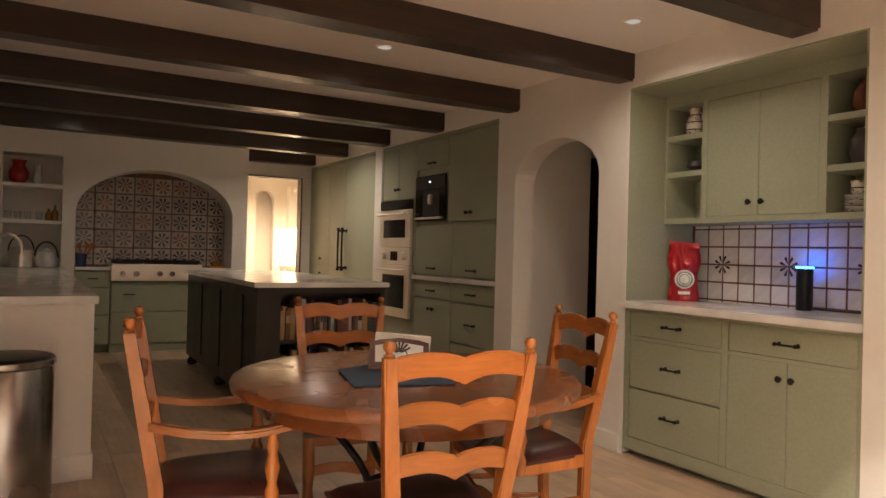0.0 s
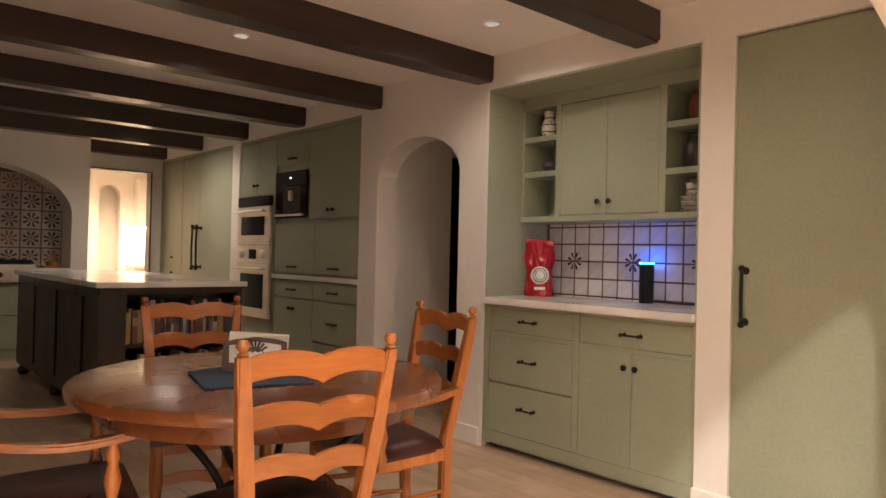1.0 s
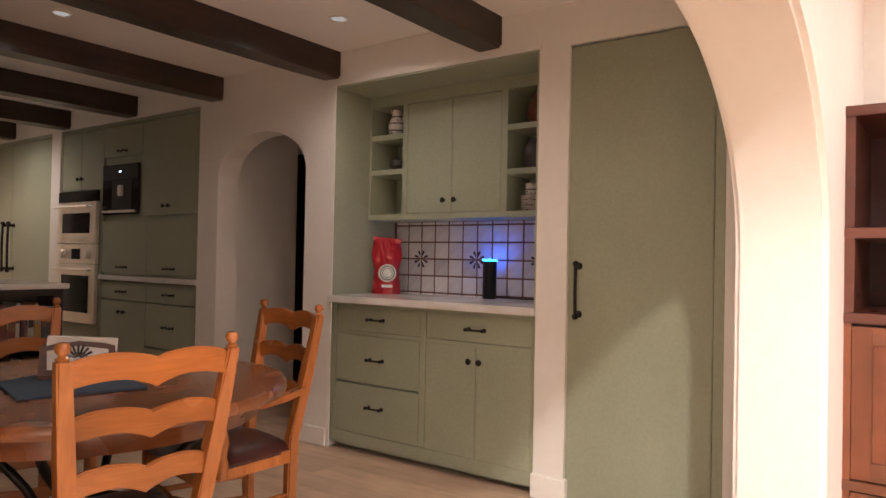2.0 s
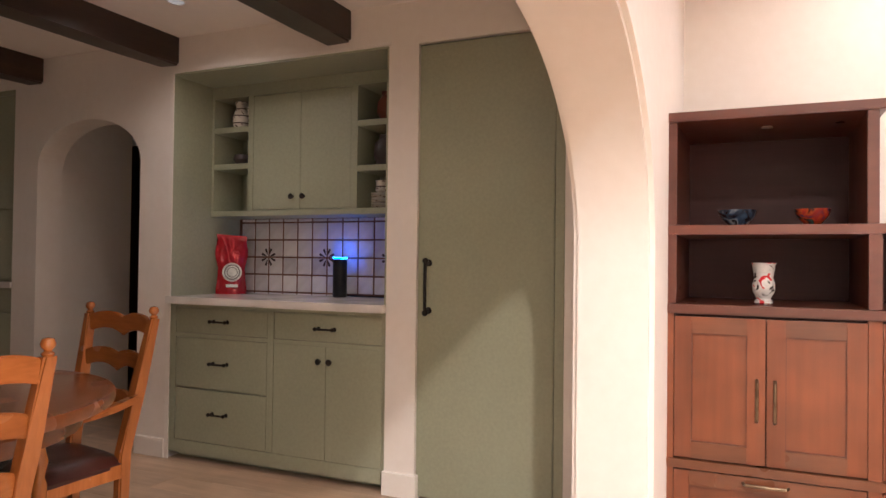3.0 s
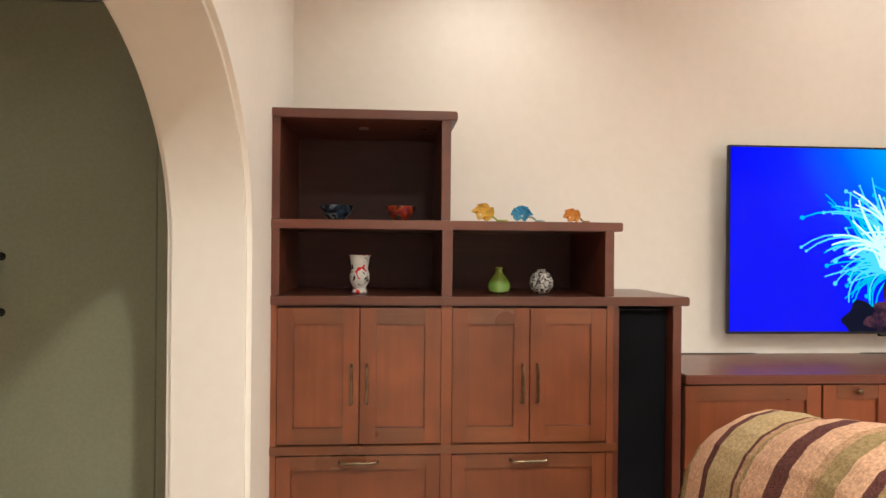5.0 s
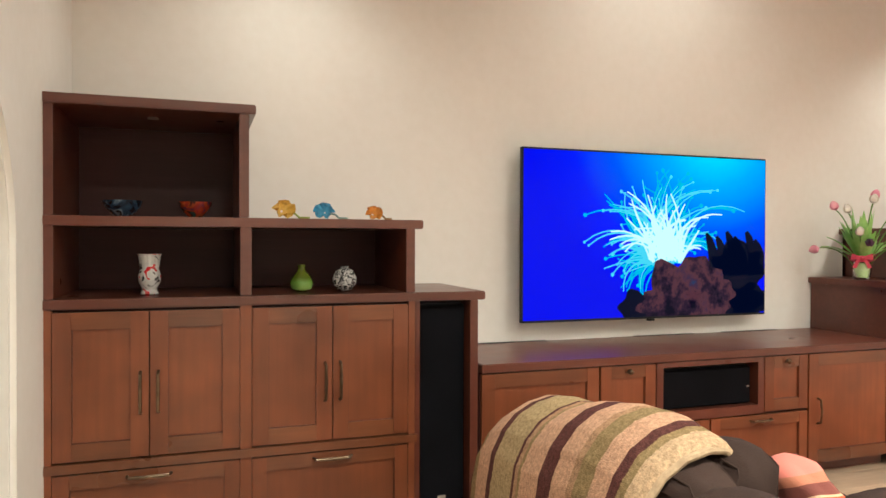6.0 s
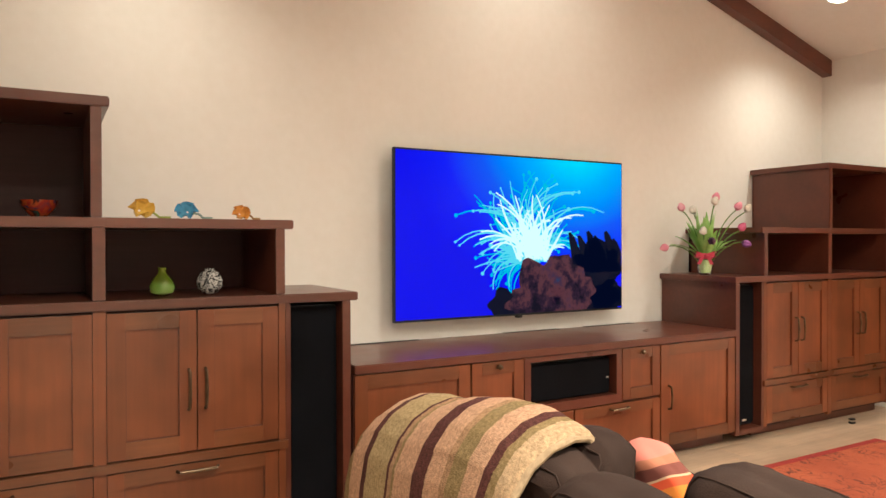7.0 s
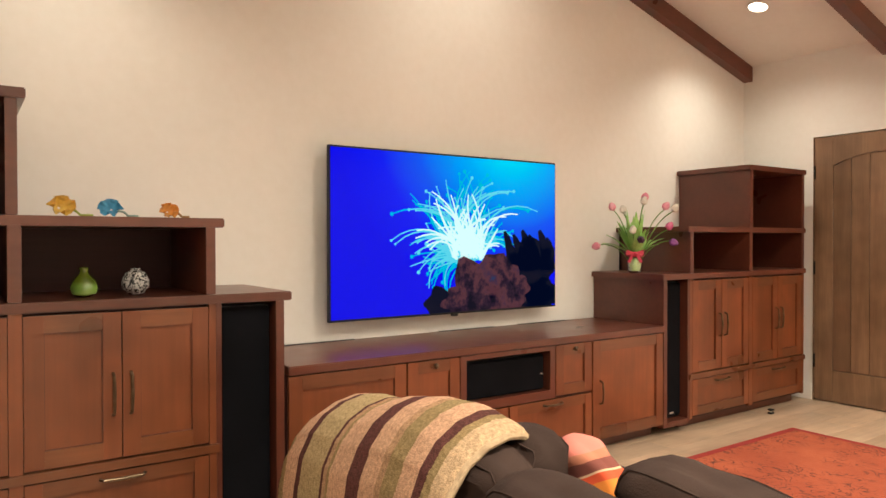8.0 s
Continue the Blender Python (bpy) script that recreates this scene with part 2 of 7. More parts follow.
# wall with the cabinet niche, the small arch and the tall units
bm = bmesh.new()
W1 = GX + 0.18
box(bm, GX, W1, ARCH_N, 0.47, 0, CEIL)
box(bm, GX, W1, 0.47, 1.20, 2.21, CEIL)
box(bm, GX, W1, 1.20, 1.365, 0, CEIL)
box(bm, GX, W1, 1.365, 2.79, 2.215, CEIL)
arch = [(2.79, 0), (3.03, 0), (3.03, 1.72)] + ellipse_arc(3.48, 1.72, 0.45, 0.28, 180, 0, 24)[1:] + [(3.93, 0), (4.16, 0), (4.16, CEIL), (2.79, CEIL)]
prism(bm, arch, "x", GX, W1)
box(bm, GX, W1, 4.16, 8.42, 2.25, CEIL)
box(bm, GX, W1, 6.255, 6.42, 0, 2.25)
wall_east = structure("wall_east", bm, PLASTER, "cream plaster wall with cabinet niche and small arched opening", "wall")
# corridor behind the small arch
for name, x0, x1, y0, y1 in (("wall_corridor_east", 5.3, 5.4, 2.4, 5.4), ("wall_corridor_end", W1, 5.3, 5.3, 5.4), ("wall_corridor_south", W1 + 0.5, 5.3, 2.84, 2.9), ("wall_corridor_north", W1, 4.86, 4.06, 4.152)):
    bm = bmesh.new()
    box(bm, x0, x1, y0, y1, 0, CEIL)
    structure(name, bm, PLASTER, "grey-shaded plaster wall of the side corridor", "wall")
# range wall with its arched alcove and shelf niche
HW = 8.1
bm = bmesh.new()
alc = [(1.16, 0), (1.29, 0), (1.29, 1.52)] + ellipse_arc(2.115, 1.52, 0.825, 0.51, 180, 0, 28)[1:] + [(2.94, 0), (3.11, 0), (3.11, CEIL), (1.16, CEIL)]
prism(bm, alc, "y", HW, HW + 0.62)
box(bm, 0.62, 1.16, HW, HW + 0.62, 2.11, CEIL)
box(bm, -2.3, 0.62, HW, HW + 0.62, 0, CEIL)
box(bm, 0.62, 1.16, HW + 0.32, HW + 0.62, 0, 2.11)
box(bm, 1.16, 3.11, HW + 0.62, HW + 0.7, 0, CEIL)
box(bm, 1.291, 2.939, HW + 0.42, HW + 0.619, 0, 2.025)
wall_north = structure("wall_north", bm, PLASTER, "cream plaster range wall with arched alcove", "wall")
# end wall with the doorway to the bright room, and that room
bm = bmesh.new()
box(bm, 3.11, 3.15, 8.42, 8.54, 0, CEIL)
box(bm, 3.89, 6.4, 8.42, 8.54, 0, CEIL)
box(bm, 3.15, 3.89, 8.42, 8.54, 2.10, CEIL)
box(bm, 3.0, 3.11, 8.54, 11.0, 0, CEIL)
box(bm, 6.3, 6.4, 8.54, 11.0, 0, CEIL)
back = [(3.0, 0), (3.95, 0), (3.95, 1.95)] + ellipse_arc(4.10, 1.95, 0.15, 0.16, 180, 0, 16)[1:] + [(4.25, 0), (6.4, 0), (6.4, CEIL), (3.0, CEIL)]
prism(bm, back, "y", 10.8, 10.95)
box(bm, 3.5, 4.8, 11.05, 11.15, 0, CEIL)
box(bm, 3.5, 3.6, 10.95, 11.05, 0, CEIL)
box(bm, 4.7, 4.8, 10.95, 11.05, 0, CEIL)
wall_far = structure("wall_far", bm, PLASTER, "warm lit plaster walls of the room beyond the kitchen", "wall")
# west side
bm = bmesh.new()
box(bm, -2.4, -2.3, -6.2, HW + 0.62, 0, 4.0)
wall_west = structure("wall_west", bm, PLASTER, "plain cream plaster wall closing the west side", "wall")
# wall with the wide arch between the rooms
bm = bmesh.new()
TOP = 4.0
opening = [(-2.3, 0), (0.1, 0), (0.1, 1.2)] + ellipse_arc(0.96, 1.2, 0.86, 0.64, 180, 90, 20)[1:] + ellipse_arc(2.50, 1.2, 0.86, 0.64, 90, 0, 36) + [(3.36, 0), (4.5, 0), (4.5, TOP), (-2.3, TOP)]
prism(bm, opening, "y", ARCH_S, ARCH_N)
bmesh.ops.bevel(bm, geom=[e for e in bm.edges if abs(e.verts[0].co.y - e.verts[1].co.y) < 1e-5 and 0.05 < e.verts[0].co.x < 3.4 and 0.05 < e.verts[1].co.x < 3.4], offset=0.018, segments=4, affect="EDGES")
wall_arch = solid("wall_arch", bm, PLASTER, "thick cream plaster wall with a wide rounded arch", "wall", kind="structure")
# television wall
bm = bmesh.new()
box(bm, TVX, TVX + 0.15, -6.05, ARCH_S, 0, TOP)
wall_television = structure("wall_television", bm, PLASTER, "tall cream plaster wall behind the television", "wall")
bm = bmesh.new()
DY = EAVE_Y
box(bm, 3.765, TVX, DY - 0.12, DY, 0, 3.2)
box(bm, -2.3, 2.85, DY - 0.12, DY, 0, 3.2)
box(bm, 2.85, 3.765, DY - 0.12, DY, 1.985, 3.2)
box(bm, 2.7, 3.9, DY - 0.2, DY - 0.13, 0, 3.2)
wall_south = structure("wall_south", bm, PLASTER, "cream plaster wall holding the plank door", "wall")

# ceilings
bm = bmesh.new()
box(bm, -2.4, 6.4, ARCH_N, 12.0, CEIL, CEIL + 0.1)
ceiling_kitchen = structure("ceiling_kitchen", bm, CEILING_PAINT, "flat cream plaster kitchen ceiling between dark beams", "ceiling")
bm = bmesh.new()
prof = [(EAVE_Y - 0.2, roof_z(EAVE_Y - 0.2)), (RIDGE_Y, roof_z(RIDGE_Y)), (ARCH_S, roof_z(ARCH_S)), (ARCH_S, roof_z(ARCH_S) + 0.1), (RIDGE_Y, roof_z(RIDGE_Y) + 0.1), (EAVE_Y - 0.2, roof_z(EAVE_Y - 0.2) + 0.1)]
prism(bm, prof, "x", -2.4, TVX + 0.1)
ceiling_living = structure("ceiling_living", bm, PLASTER, "sloping cream plaster ceiling of the living room", "ceiling")

# beams of the kitchen: hewn timbers with slightly uneven edges
for i, y in enumerate((1.59, 2.745, 3.895, 5.0, 6.08, 7.17, 8.24)):
    bm = bmesh.new()
    x0 = 3.11 if y > HW else -2.3
    n = 24
    rings = []
    for k in range(n + 1):
        x = x0 + (GX - x0) * k / n
        w = [0.006 * noise.noise((x * 1.7, y, j * 3.1)) for j in range(4)]
        rings.append([bm.verts.new((x, y + w[0], 2.26 + w[1])), bm.verts.new((x, y + 0.15 + w[2], 2.26 + w[3])), bm.verts.new((x, y + 0.15, CEIL)), bm.verts.new((x, y, CEIL))])
    for a, b in zip(rings, rings[1:]):
        for k in range(4):
            bm.faces.new((a[k], a[(k + 1) % 4], b[(k + 1) % 4], b[k]))
    bm.faces.new(rings[0])
    bm.faces.new(rings[-1])
    bmesh.ops.bevel(bm, geom=[e for e in bm.edges if abs(e.verts[0].co.x - e.verts[1].co.x) > 0.02 and e.verts[0].co.z < 2.35], offset=0.012, segments=2, affect="EDGES")
    solid("ceiling_beam", bm, BEAM, "dark stained timber beam crossing the kitchen ceiling", "beam", "kitchen ceiling beams", smooth=False)

# rafters of the living room, down both slopes
for x in (TVX - 0.127, 3.16, 1.9, 0.67, -0.56):
    bm = bmesh.new()
    prof = [(EAVE_Y, roof_z(EAVE_Y) - 0.12), (RIDGE_Y, roof_z(RIDGE_Y) - 0.12), (ARCH_S, roof_z(ARCH_S) - 0.12), (ARCH_S, roof_z(ARCH_S)), (RIDGE_Y, roof_z(RIDGE_Y)), (EAVE_Y, roof_z(EAVE_Y))]
    prism(bm, prof, "x", x + 0.05, x + 0.125)
    solid("rafter", bm, CHERRY_DARK, "dark brown timber rafter under the sloping ceiling", "rafter", "living room rafters", smooth=False)


def baseboard(bm, x0, x1, y0, y1, h=0.11):
    box(bm, x0, x1, y0, y1, 0, h)


bm = bmesh.new()
baseboard(bm, GX - 0.016, GX + 0.05, 1.185, 1.372, 0.115)
baseboard(bm, GX - 0.014, GX, 2.80, 3.03)
baseboard(bm, GX - 0.014, GX, 3.93, 4.155)
baseboard(bm, 3.766, TVX, DY, DY + 0.014, 0.12)
baseboard(bm, 0, 3.0 - 0.3, DY, DY + 0.014, 0.12)
soften(bm, 0.003, 1)
structure("baseboard", bm, TRIM, "white painted baseboard along the walls", "baseboard")
bm = bmesh.new()
box(bm, GX - 0.006, GX, 2.772, 2.80, 0, 2.235)
box(bm, GX - 0.006, GX, 1.355, 2.772, 2.215, 2.235)
trim_niche = structure("trim_niche", bm, TRIM, "thin white corner trim round the cabinet niche", "trim")

# ---- kitchen cabinets ----


def bar_pull(parent, at, length, upright=False, material=None, out=0.03, r=0.0055):
    """A bar pull on a face that looks towards -x."""
    x, y, z = at
    bm = bmesh.new()
    h = length / 2
    ends = [(0, h), (0, -h)] if upright else [(h, 0), (-h, 0)]
    (ay, az), (by, bz) = ends
    tube(bm, [(x - out, y + ay, z + az), (x - out - 0.004, y, z), (x - out, y + by, z + bz)], r, 10)
    for ey, ez in ends:
        tube(bm, [(x, y + ey * 0.92, z + ez * 0.92), (x - out, y + ey * 0.92, z + ez * 0.92)], r * 1.15, 8)
        bmesh.ops.create_uvsphere(bm, u_segments=10, v_segments=6, radius=r * 1.9, matrix=Matrix.Translation((x - out, y + ey, z + ez)))
        bmesh.ops.create_cone(bm, cap_ends=True, segments=10, radius1=r * 2.2, radius2=r * 1.4, depth=0.006, matrix=Matrix.Translation((x - 0.003, y + ey * 0.92, z + ez * 0.92)) @ Matrix.Rotation(radians(-90), 4, "Y"))
    return part("handle", bm, material or IRON, parent, "black iron bar pull")


def knob(parent, at, material=None, r=0.016):
    x, y, z = at
    bm = bmesh.new()
    prof = [(0.008, 0), (0.006, 0.010), (r, 0.018), (r * 1.05, 0.023), (r * 0.7, 0.029), (0, 0.030)]
    lathe(bm, prof, (0, 0, 0), 14)
    bmesh.ops.transform(bm, matrix=Matrix.Translation((x, y, z)) @ Matrix.Rotation(radians(-90), 4, "Y"), verts=bm.verts[:])
    return part("knob", bm, material or IRON, parent, "small dark iron knob")


def front(name, parent, material, x, y0, y1, z0, z1, thick=0.02, gap=0.0025, label=""):
    """A flat door or drawer front whose face is at x."""
    return slab(name, parent, material, x, x + thick, y0 + gap, y1 - gap, z0 + gap, z1 - gap, 0.002, label)


# niche: lower cabinet
cab = thing("base_cabinet", "sage green base cabinet with drawers and doors in the niche", "cabinet", (0, 0, 0))
F = GX + 0.012
bm = bmesh.new()
box(bm, F + 0.024, 4.58, 1.366, 2.789, 0.10, 0.886)
box(bm, F + 0.08, 4.58, 1.366, 2.789, 0.0, 0.10)
part("body", bm, GREEN, cab)
bm = bmesh.new()
box(bm, F, F + 0.026, 1.366, 1.388, 0.04, 0.886)
box(bm, F, F + 0.026, 2.742, 2.789, 0.04, 0.886)
box(bm, F, F + 0.026, 2.052, 2.092, 0.115, 0.875)
box(bm, F, F + 0.026, 1.388, 2.742, 0.04, 0.112)
box(bm, F, F + 0.026, 1.388, 2.742, 0.868, 0.886)
box(bm, F + 0.001, F + 0.026, 1.388, 2.052, 0.700, 0.722)
box(bm, F + 0.001, F + 0.026, 2.092, 2.742, 0.700, 0.722)
part("face_frame", bm, GREEN, cab)
for (y0, y1, z0, z1, hz) in ((2.092, 2.742, 0.722, 0.868, 0.795), (2.092, 2.742, 0.414, 0.700, 0.56), (2.092, 2.742, 0.112, 0.410, 0.28), (1.388, 2.052, 0.722, 0.868, 0.79)):
    d = front("drawer", cab, GREEN, F + 0.002, y0, y1, z0, z1)
    bar_pull(d, (F + 0.002, (y0 + y1) / 2, hz), 0.105)
for y0, y1, ky in ((1.388, 1.72, 1.692), (1.72, 2.052, 1.757)):
    d = front("door", cab, GREEN, F + 0.0005, y0, y1, 0.112, 0.700, gap=0.0008)
    knob(d, (F + 0.002, ky, 0.622))
bm = bmesh.new()
box(bm, 3.968, 4.6, 1.367, 2.788, 0.888, 0.928)
soften(bm, 0.004)
solid("countertop", bm, STONE, "white stone countertop on the sage base cabinet", "countertop")

# niche: lining and wall cabinet
bm = bmesh.new()
box(bm, GX + 0.001, 4.62, 2.779, 2.789, 0.918, 2.214)
box(bm, GX + 0.001, 4.62, 1.366, 1.376, 0.918, 2.214)
box(bm, GX + 0.001, 4.62, 1.376, 2.779, 2.204, 2.214)
structure("trim_niche_lining", bm, GREEN, "sage green painted panels lining the niche", "panel")
wc = thing("wall_cabinet", "sage green wall cabinet with open cubbies beside double doors", "cabinet")
UX = 4.32
Z0, Z1 = 1.405, 2.203
for y0, y1 in ((1.377, 1.395), (1.735, 1.775), (2.46, 2.50), (2.762, 2.778)):
    slab("upright", wc, GREEN, UX, 4.583, y0, y1, Z0 + 0.0345, 2.1295, 0.0)
slab("top_rail", wc, GREEN, UX, 4.583, 1.377, 2.778, 2.13, Z1, 0.0)
slab("bottom_board", wc, GREEN, UX - 0.004, 4.583, 1.377, 2.778, Z0, Z0 + 0.034, 0.002)
slab("back_board", wc, GREEN, 4.5835, 4.598, 1.377, 2.778, Z0, Z1, 0.0)
slab("box", wc, GREEN, UX + 0.022, 4.58, 1.776, 2.459, Z0 + 0.036, 2.1285, 0.0)
for y0, y1, zs in ((1.395, 1.735, (1.915, 1.662)), (2.50, 2.762, (1.935, 1.71))):
    for z in zs:
        slab("shelf", wc, GREEN, UX + 0.002, 4.585, y0, y1, z - 0.017, z + 0.017, 0.002)
for y0, y1, ky in ((1.775, 2.118, 2.09), (2.118, 2.46, 2.17)):
    d = front("door", wc, GREEN, UX + 0.0005, y0, y1, Z0 + 0.036, 2.127, gap=0.0009)
    knob(d, (UX + 0.0005, ky, 1.515))

# pantry door
pd = thing("pantry_door", "tall flat sage green pantry door with a black bar pull", "door")
slab("leaf", pd, GREEN, GX + 0.014, GX + 0.05, 0.520, 1.196, 0.012, 2.198, 0.003)
bm = bmesh.new()
box(bm, GX + 0.004, GX + 0.07, 0.472, 0.514, 0.0, 2.207)
box(bm, GX + 0.02, GX + 0.07, 1.1965, 1.1995, 0.0, 2.207)
box(bm, GX + 0.03, GX + 0.07, 0.514, 1.1965, 2.2005, 2.207)
part("jamb", bm, GREEN, pd)
bar_pull(pd, (GX + 0.014, 1.14, 1.025), 0.25, True, out=0.04, r=0.008)
bm = bmesh.new()
box(bm, GX + 0.09, GX + 0.12, 0.40, 1.26, 0, 2.3)
box(bm, 4.62, 4.72, 0.3, 2.82, 0, 2.42)
structure("wall_behind_niche", bm, PLASTER, "plain wall closing the back of the niche", "wall")

# tall units along the wall beyond the small arch
TX = GX + 0.012


def tall_body(name, label, y0, y1, z0=0.0, z1=2.248):
    ob = thing(name, label, "cabinet", group="tall kitchen units")
    bm = bmesh.new()
    box(bm, TX + 0.024, 4.6, y0 + 0.001, y1 - 0.001, z0, z1)
    part("body", bm, GREEN, ob)
    bm = bmesh.new()
    box(bm, TX, TX + 0.026, y0 + 0.001, y0 + 0.022, z0, z1)
    box(bm, TX, TX + 0.026, y1 - 0.022, y1 - 0.001, z0, z1)
    box(bm, TX, TX + 0.026, y0 + 0.022, y1 - 0.022, z1 - 0.03, z1)
    box(bm, TX + 0.002, TX + 0.026, y0 + 0.022, y1 - 0.022, z0, z0 + 0.09)
    part("face_frame", bm, GREEN, ob)
    return ob


u = tall_body("coffee_cabinet", "sage green tall cabinet with a built-in coffee machine above a counter", 4.162, 5.54)
for y0, y1, z0, z1 in ((4.184, 4.93, 1.46, 2.215), (4.93, 5.518, 1.955, 2.215)):
    d = front("door", u, GREEN, TX + 0.002, y0, y1, z0, z1)
    if y0 < 4.5:
        knob(d, (TX + 0.002, 4.54, 1.53))
        knob(d, (TX + 0.002, 4.61, 1.53))
    else:
        bar_pull(d, (TX + 0.002, 5.21, 2.0), 0.09)
for y0, y1 in ((4.184, 4.84), (4.84, 5.518)):
    d = front("lift_door", u, GREEN, TX + 0.002, y0, y1, 0.99, 1.43)
    bar_pull(d, (TX + 0.002, (y0 + y1) / 2, 1.045), 0.10)
    d = front("drawer", u, GREEN, TX + 0.002, y0, y1, 0.775, 0.93)
    bar_pull(d, (TX + 0.002, (y0 + y1) / 2, 0.845), 0.10)
d = front("door", u, GREEN, TX + 0.002, 4.84, 5.518, 0.10, 0.77)
knob(d, (TX + 0.002, 5.14, 0.68))
knob(d, (TX + 0.002, 5.21, 0.68))
for z0, z1, hz in ((0.43, 0.77, 0.595), (0.10, 0.42, 0.26)):
    d = front("drawer", u, GREEN, TX + 0.002, 4.184, 4.84, z0, z1)
    bar_pull(d, (TX + 0.002, 4.51, hz), 0.10)
slab("counter_edge", u, STONE, TX - 0.02, TX + 0.03, 4.163, 5.539, 0.935, 0.975, 0.003, "white stone counter edge")
cm = thing("coffee_machine", "black built-in coffee machine with small lit display", "coffee machine")
slab("housing", cm, BLACKGLASS, TX - 0.008, TX + 0.001, 4.955, 5.515, 1.51, 1.925, 0.004)
slab("control_panel", cm, PLASTIC, TX - 0.012, TX - 0.008, 4.97, 5.50, 1.80, 1.915, 0.002)
slab("display", cm, glow("display_glow", (0.75, 0.85, 1.0), 1.6), TX - 0.014, TX - 0.012, 5.22, 5.25, 1.858, 1.872, 0.0, "small pale lit display")
slab("spout", cm, STEEL, TX - 0.040, TX - 0.008, 5.18, 5.23, 1.66, 1.75, 0.006, "steel coffee spout")
slab("drip_tray", cm, STEEL, TX - 0.035, TX - 0.008, 5.0, 5.47, 1.525, 1.545, 0.004)
bm = bmesh.new()
box(bm, TX - 0.011, TX - 0.008, 5.06, 5.36, 1.555, 1.79)
part("recess", bm, PLASTIC, cm)
cm.location = (0, 0, -0.035)

u = tall_body("oven_cabinet", "sage green oven housing with drawer below and doors above", 5.542, 6.252)
for y0, y1 in ((5.564, 5.895), (5.895, 6.23)):
    d = front("door", u, GREEN, TX + 0.002, y0, y1, 1.70, 2.215)
    knob(d, (TX + 0.002, 5.895 + (0.035 if y0 > 5.7 else -0.035), 1.80))
d = front("drawer", u, GREEN, TX + 0.002, 5.564, 6.23, 0.10, 0.54)
bar_pull(d, (TX + 0.002, 5.9, 0.37), 0.12)


def oven(z0, z1, panel, knobs):
    ob = thing("wall_oven", "stainless steel wall oven with dark glass window", "oven", group="wall ovens")
    slab("door", ob, STEEL, TX - 0.035, TX + 0.001, 5.566, 6.228, z0, panel - 0.004, 0.005)
    slab("window", ob, BLACKGLASS, TX - 0.038, TX - 0.035, 5.66, 6.13, z0 + 0.09, panel - 0.10, 0.002, "dark oven glass")
    slab("control_panel", ob, BLACKGLASS if not knobs else STEEL, TX - 0.03, TX + 0.001, 5.566, 6.228, panel, z1, 0.003)
    bm = bmesh.new()
    zz = panel - 0.05
    tube(bm, [(TX - 0.085, 5.60, zz), (TX - 0.085, 6.19, zz)], 0.012, 12)
    for yy in (5.63, 6.16):
        tube(bm, [(TX - 0.034, yy, zz), (TX - 0.085, yy, zz)], 0.009, 8)
    part("handle", bm, STEEL, ob, "steel tube handle")
    if knobs:
        for yy in (5.68, 6.11):
            bm = bmesh.new()
            tube(bm, [(TX - 0.03, yy, (panel + z1) / 2), (TX - 0.065, yy, (panel + z1) / 2)], [0.04, 0.034], 18)
            part("knob", bm, STEEL, ob, "round steel oven knob")
        slab("display", ob, BLACKGLASS, TX - 0.033, TX - 0.03, 5.82, 5.97, panel + 0.04, z1 - 0.04, 0.001)


oven(1.235, 1.69, 1.60, False)
oven(0.55, 1.23, 1.06, True)

u = tall_body("refrigerator", "built-in refrigerator behind tall sage green panels with black handles", 6.425, 7.76)
for y0, y1, ky in ((6.447, 7.25, 7.19), (7.25, 7.738, 7.31)):
    d = front("door", u, GREEN, TX + 0.002, y0, y1, 0.62, 2.215)
    bar_pull(d, (TX + 0.002, ky, 1.20), 0.46, True, out=0.055, r=0.011)
d = front("freezer_drawer", u, GREEN, TX + 0.002, 6.447, 7.738, 0.10, 0.61)
u = tall_body("broom_cabinet", "narrow tall sage green cabinet at the end of the run", 7.762, 8.415)
for z0, z1, kz in ((1.0, 2.215, 1.08), (0.10, 0.99, 0.9)):
    d = front("door", u, GREEN, TX + 0.002, 7.784, 8.393, z0, z1)
    knob(d, (TX + 0.002, 8.0, kz))

# dark boards that stand in for the unlit doorway seen through the small arch
cd = thing("corridor_door", "dark panelled board standing in for the unlit doorway in the corridor", "door")
slab("leaf", cd, BEAM, 5.25, 5.299, 3.72, 4.59, 0.005, 2.08, 0.004)
slab("panel", cd, BEAM, 5.242, 5.25, 3.84, 4.47, 1.15, 1.95, 0.003)
slab("panel", cd, BEAM, 5.242, 5.25, 3.84, 4.47, 0.2, 1.0, 0.003)

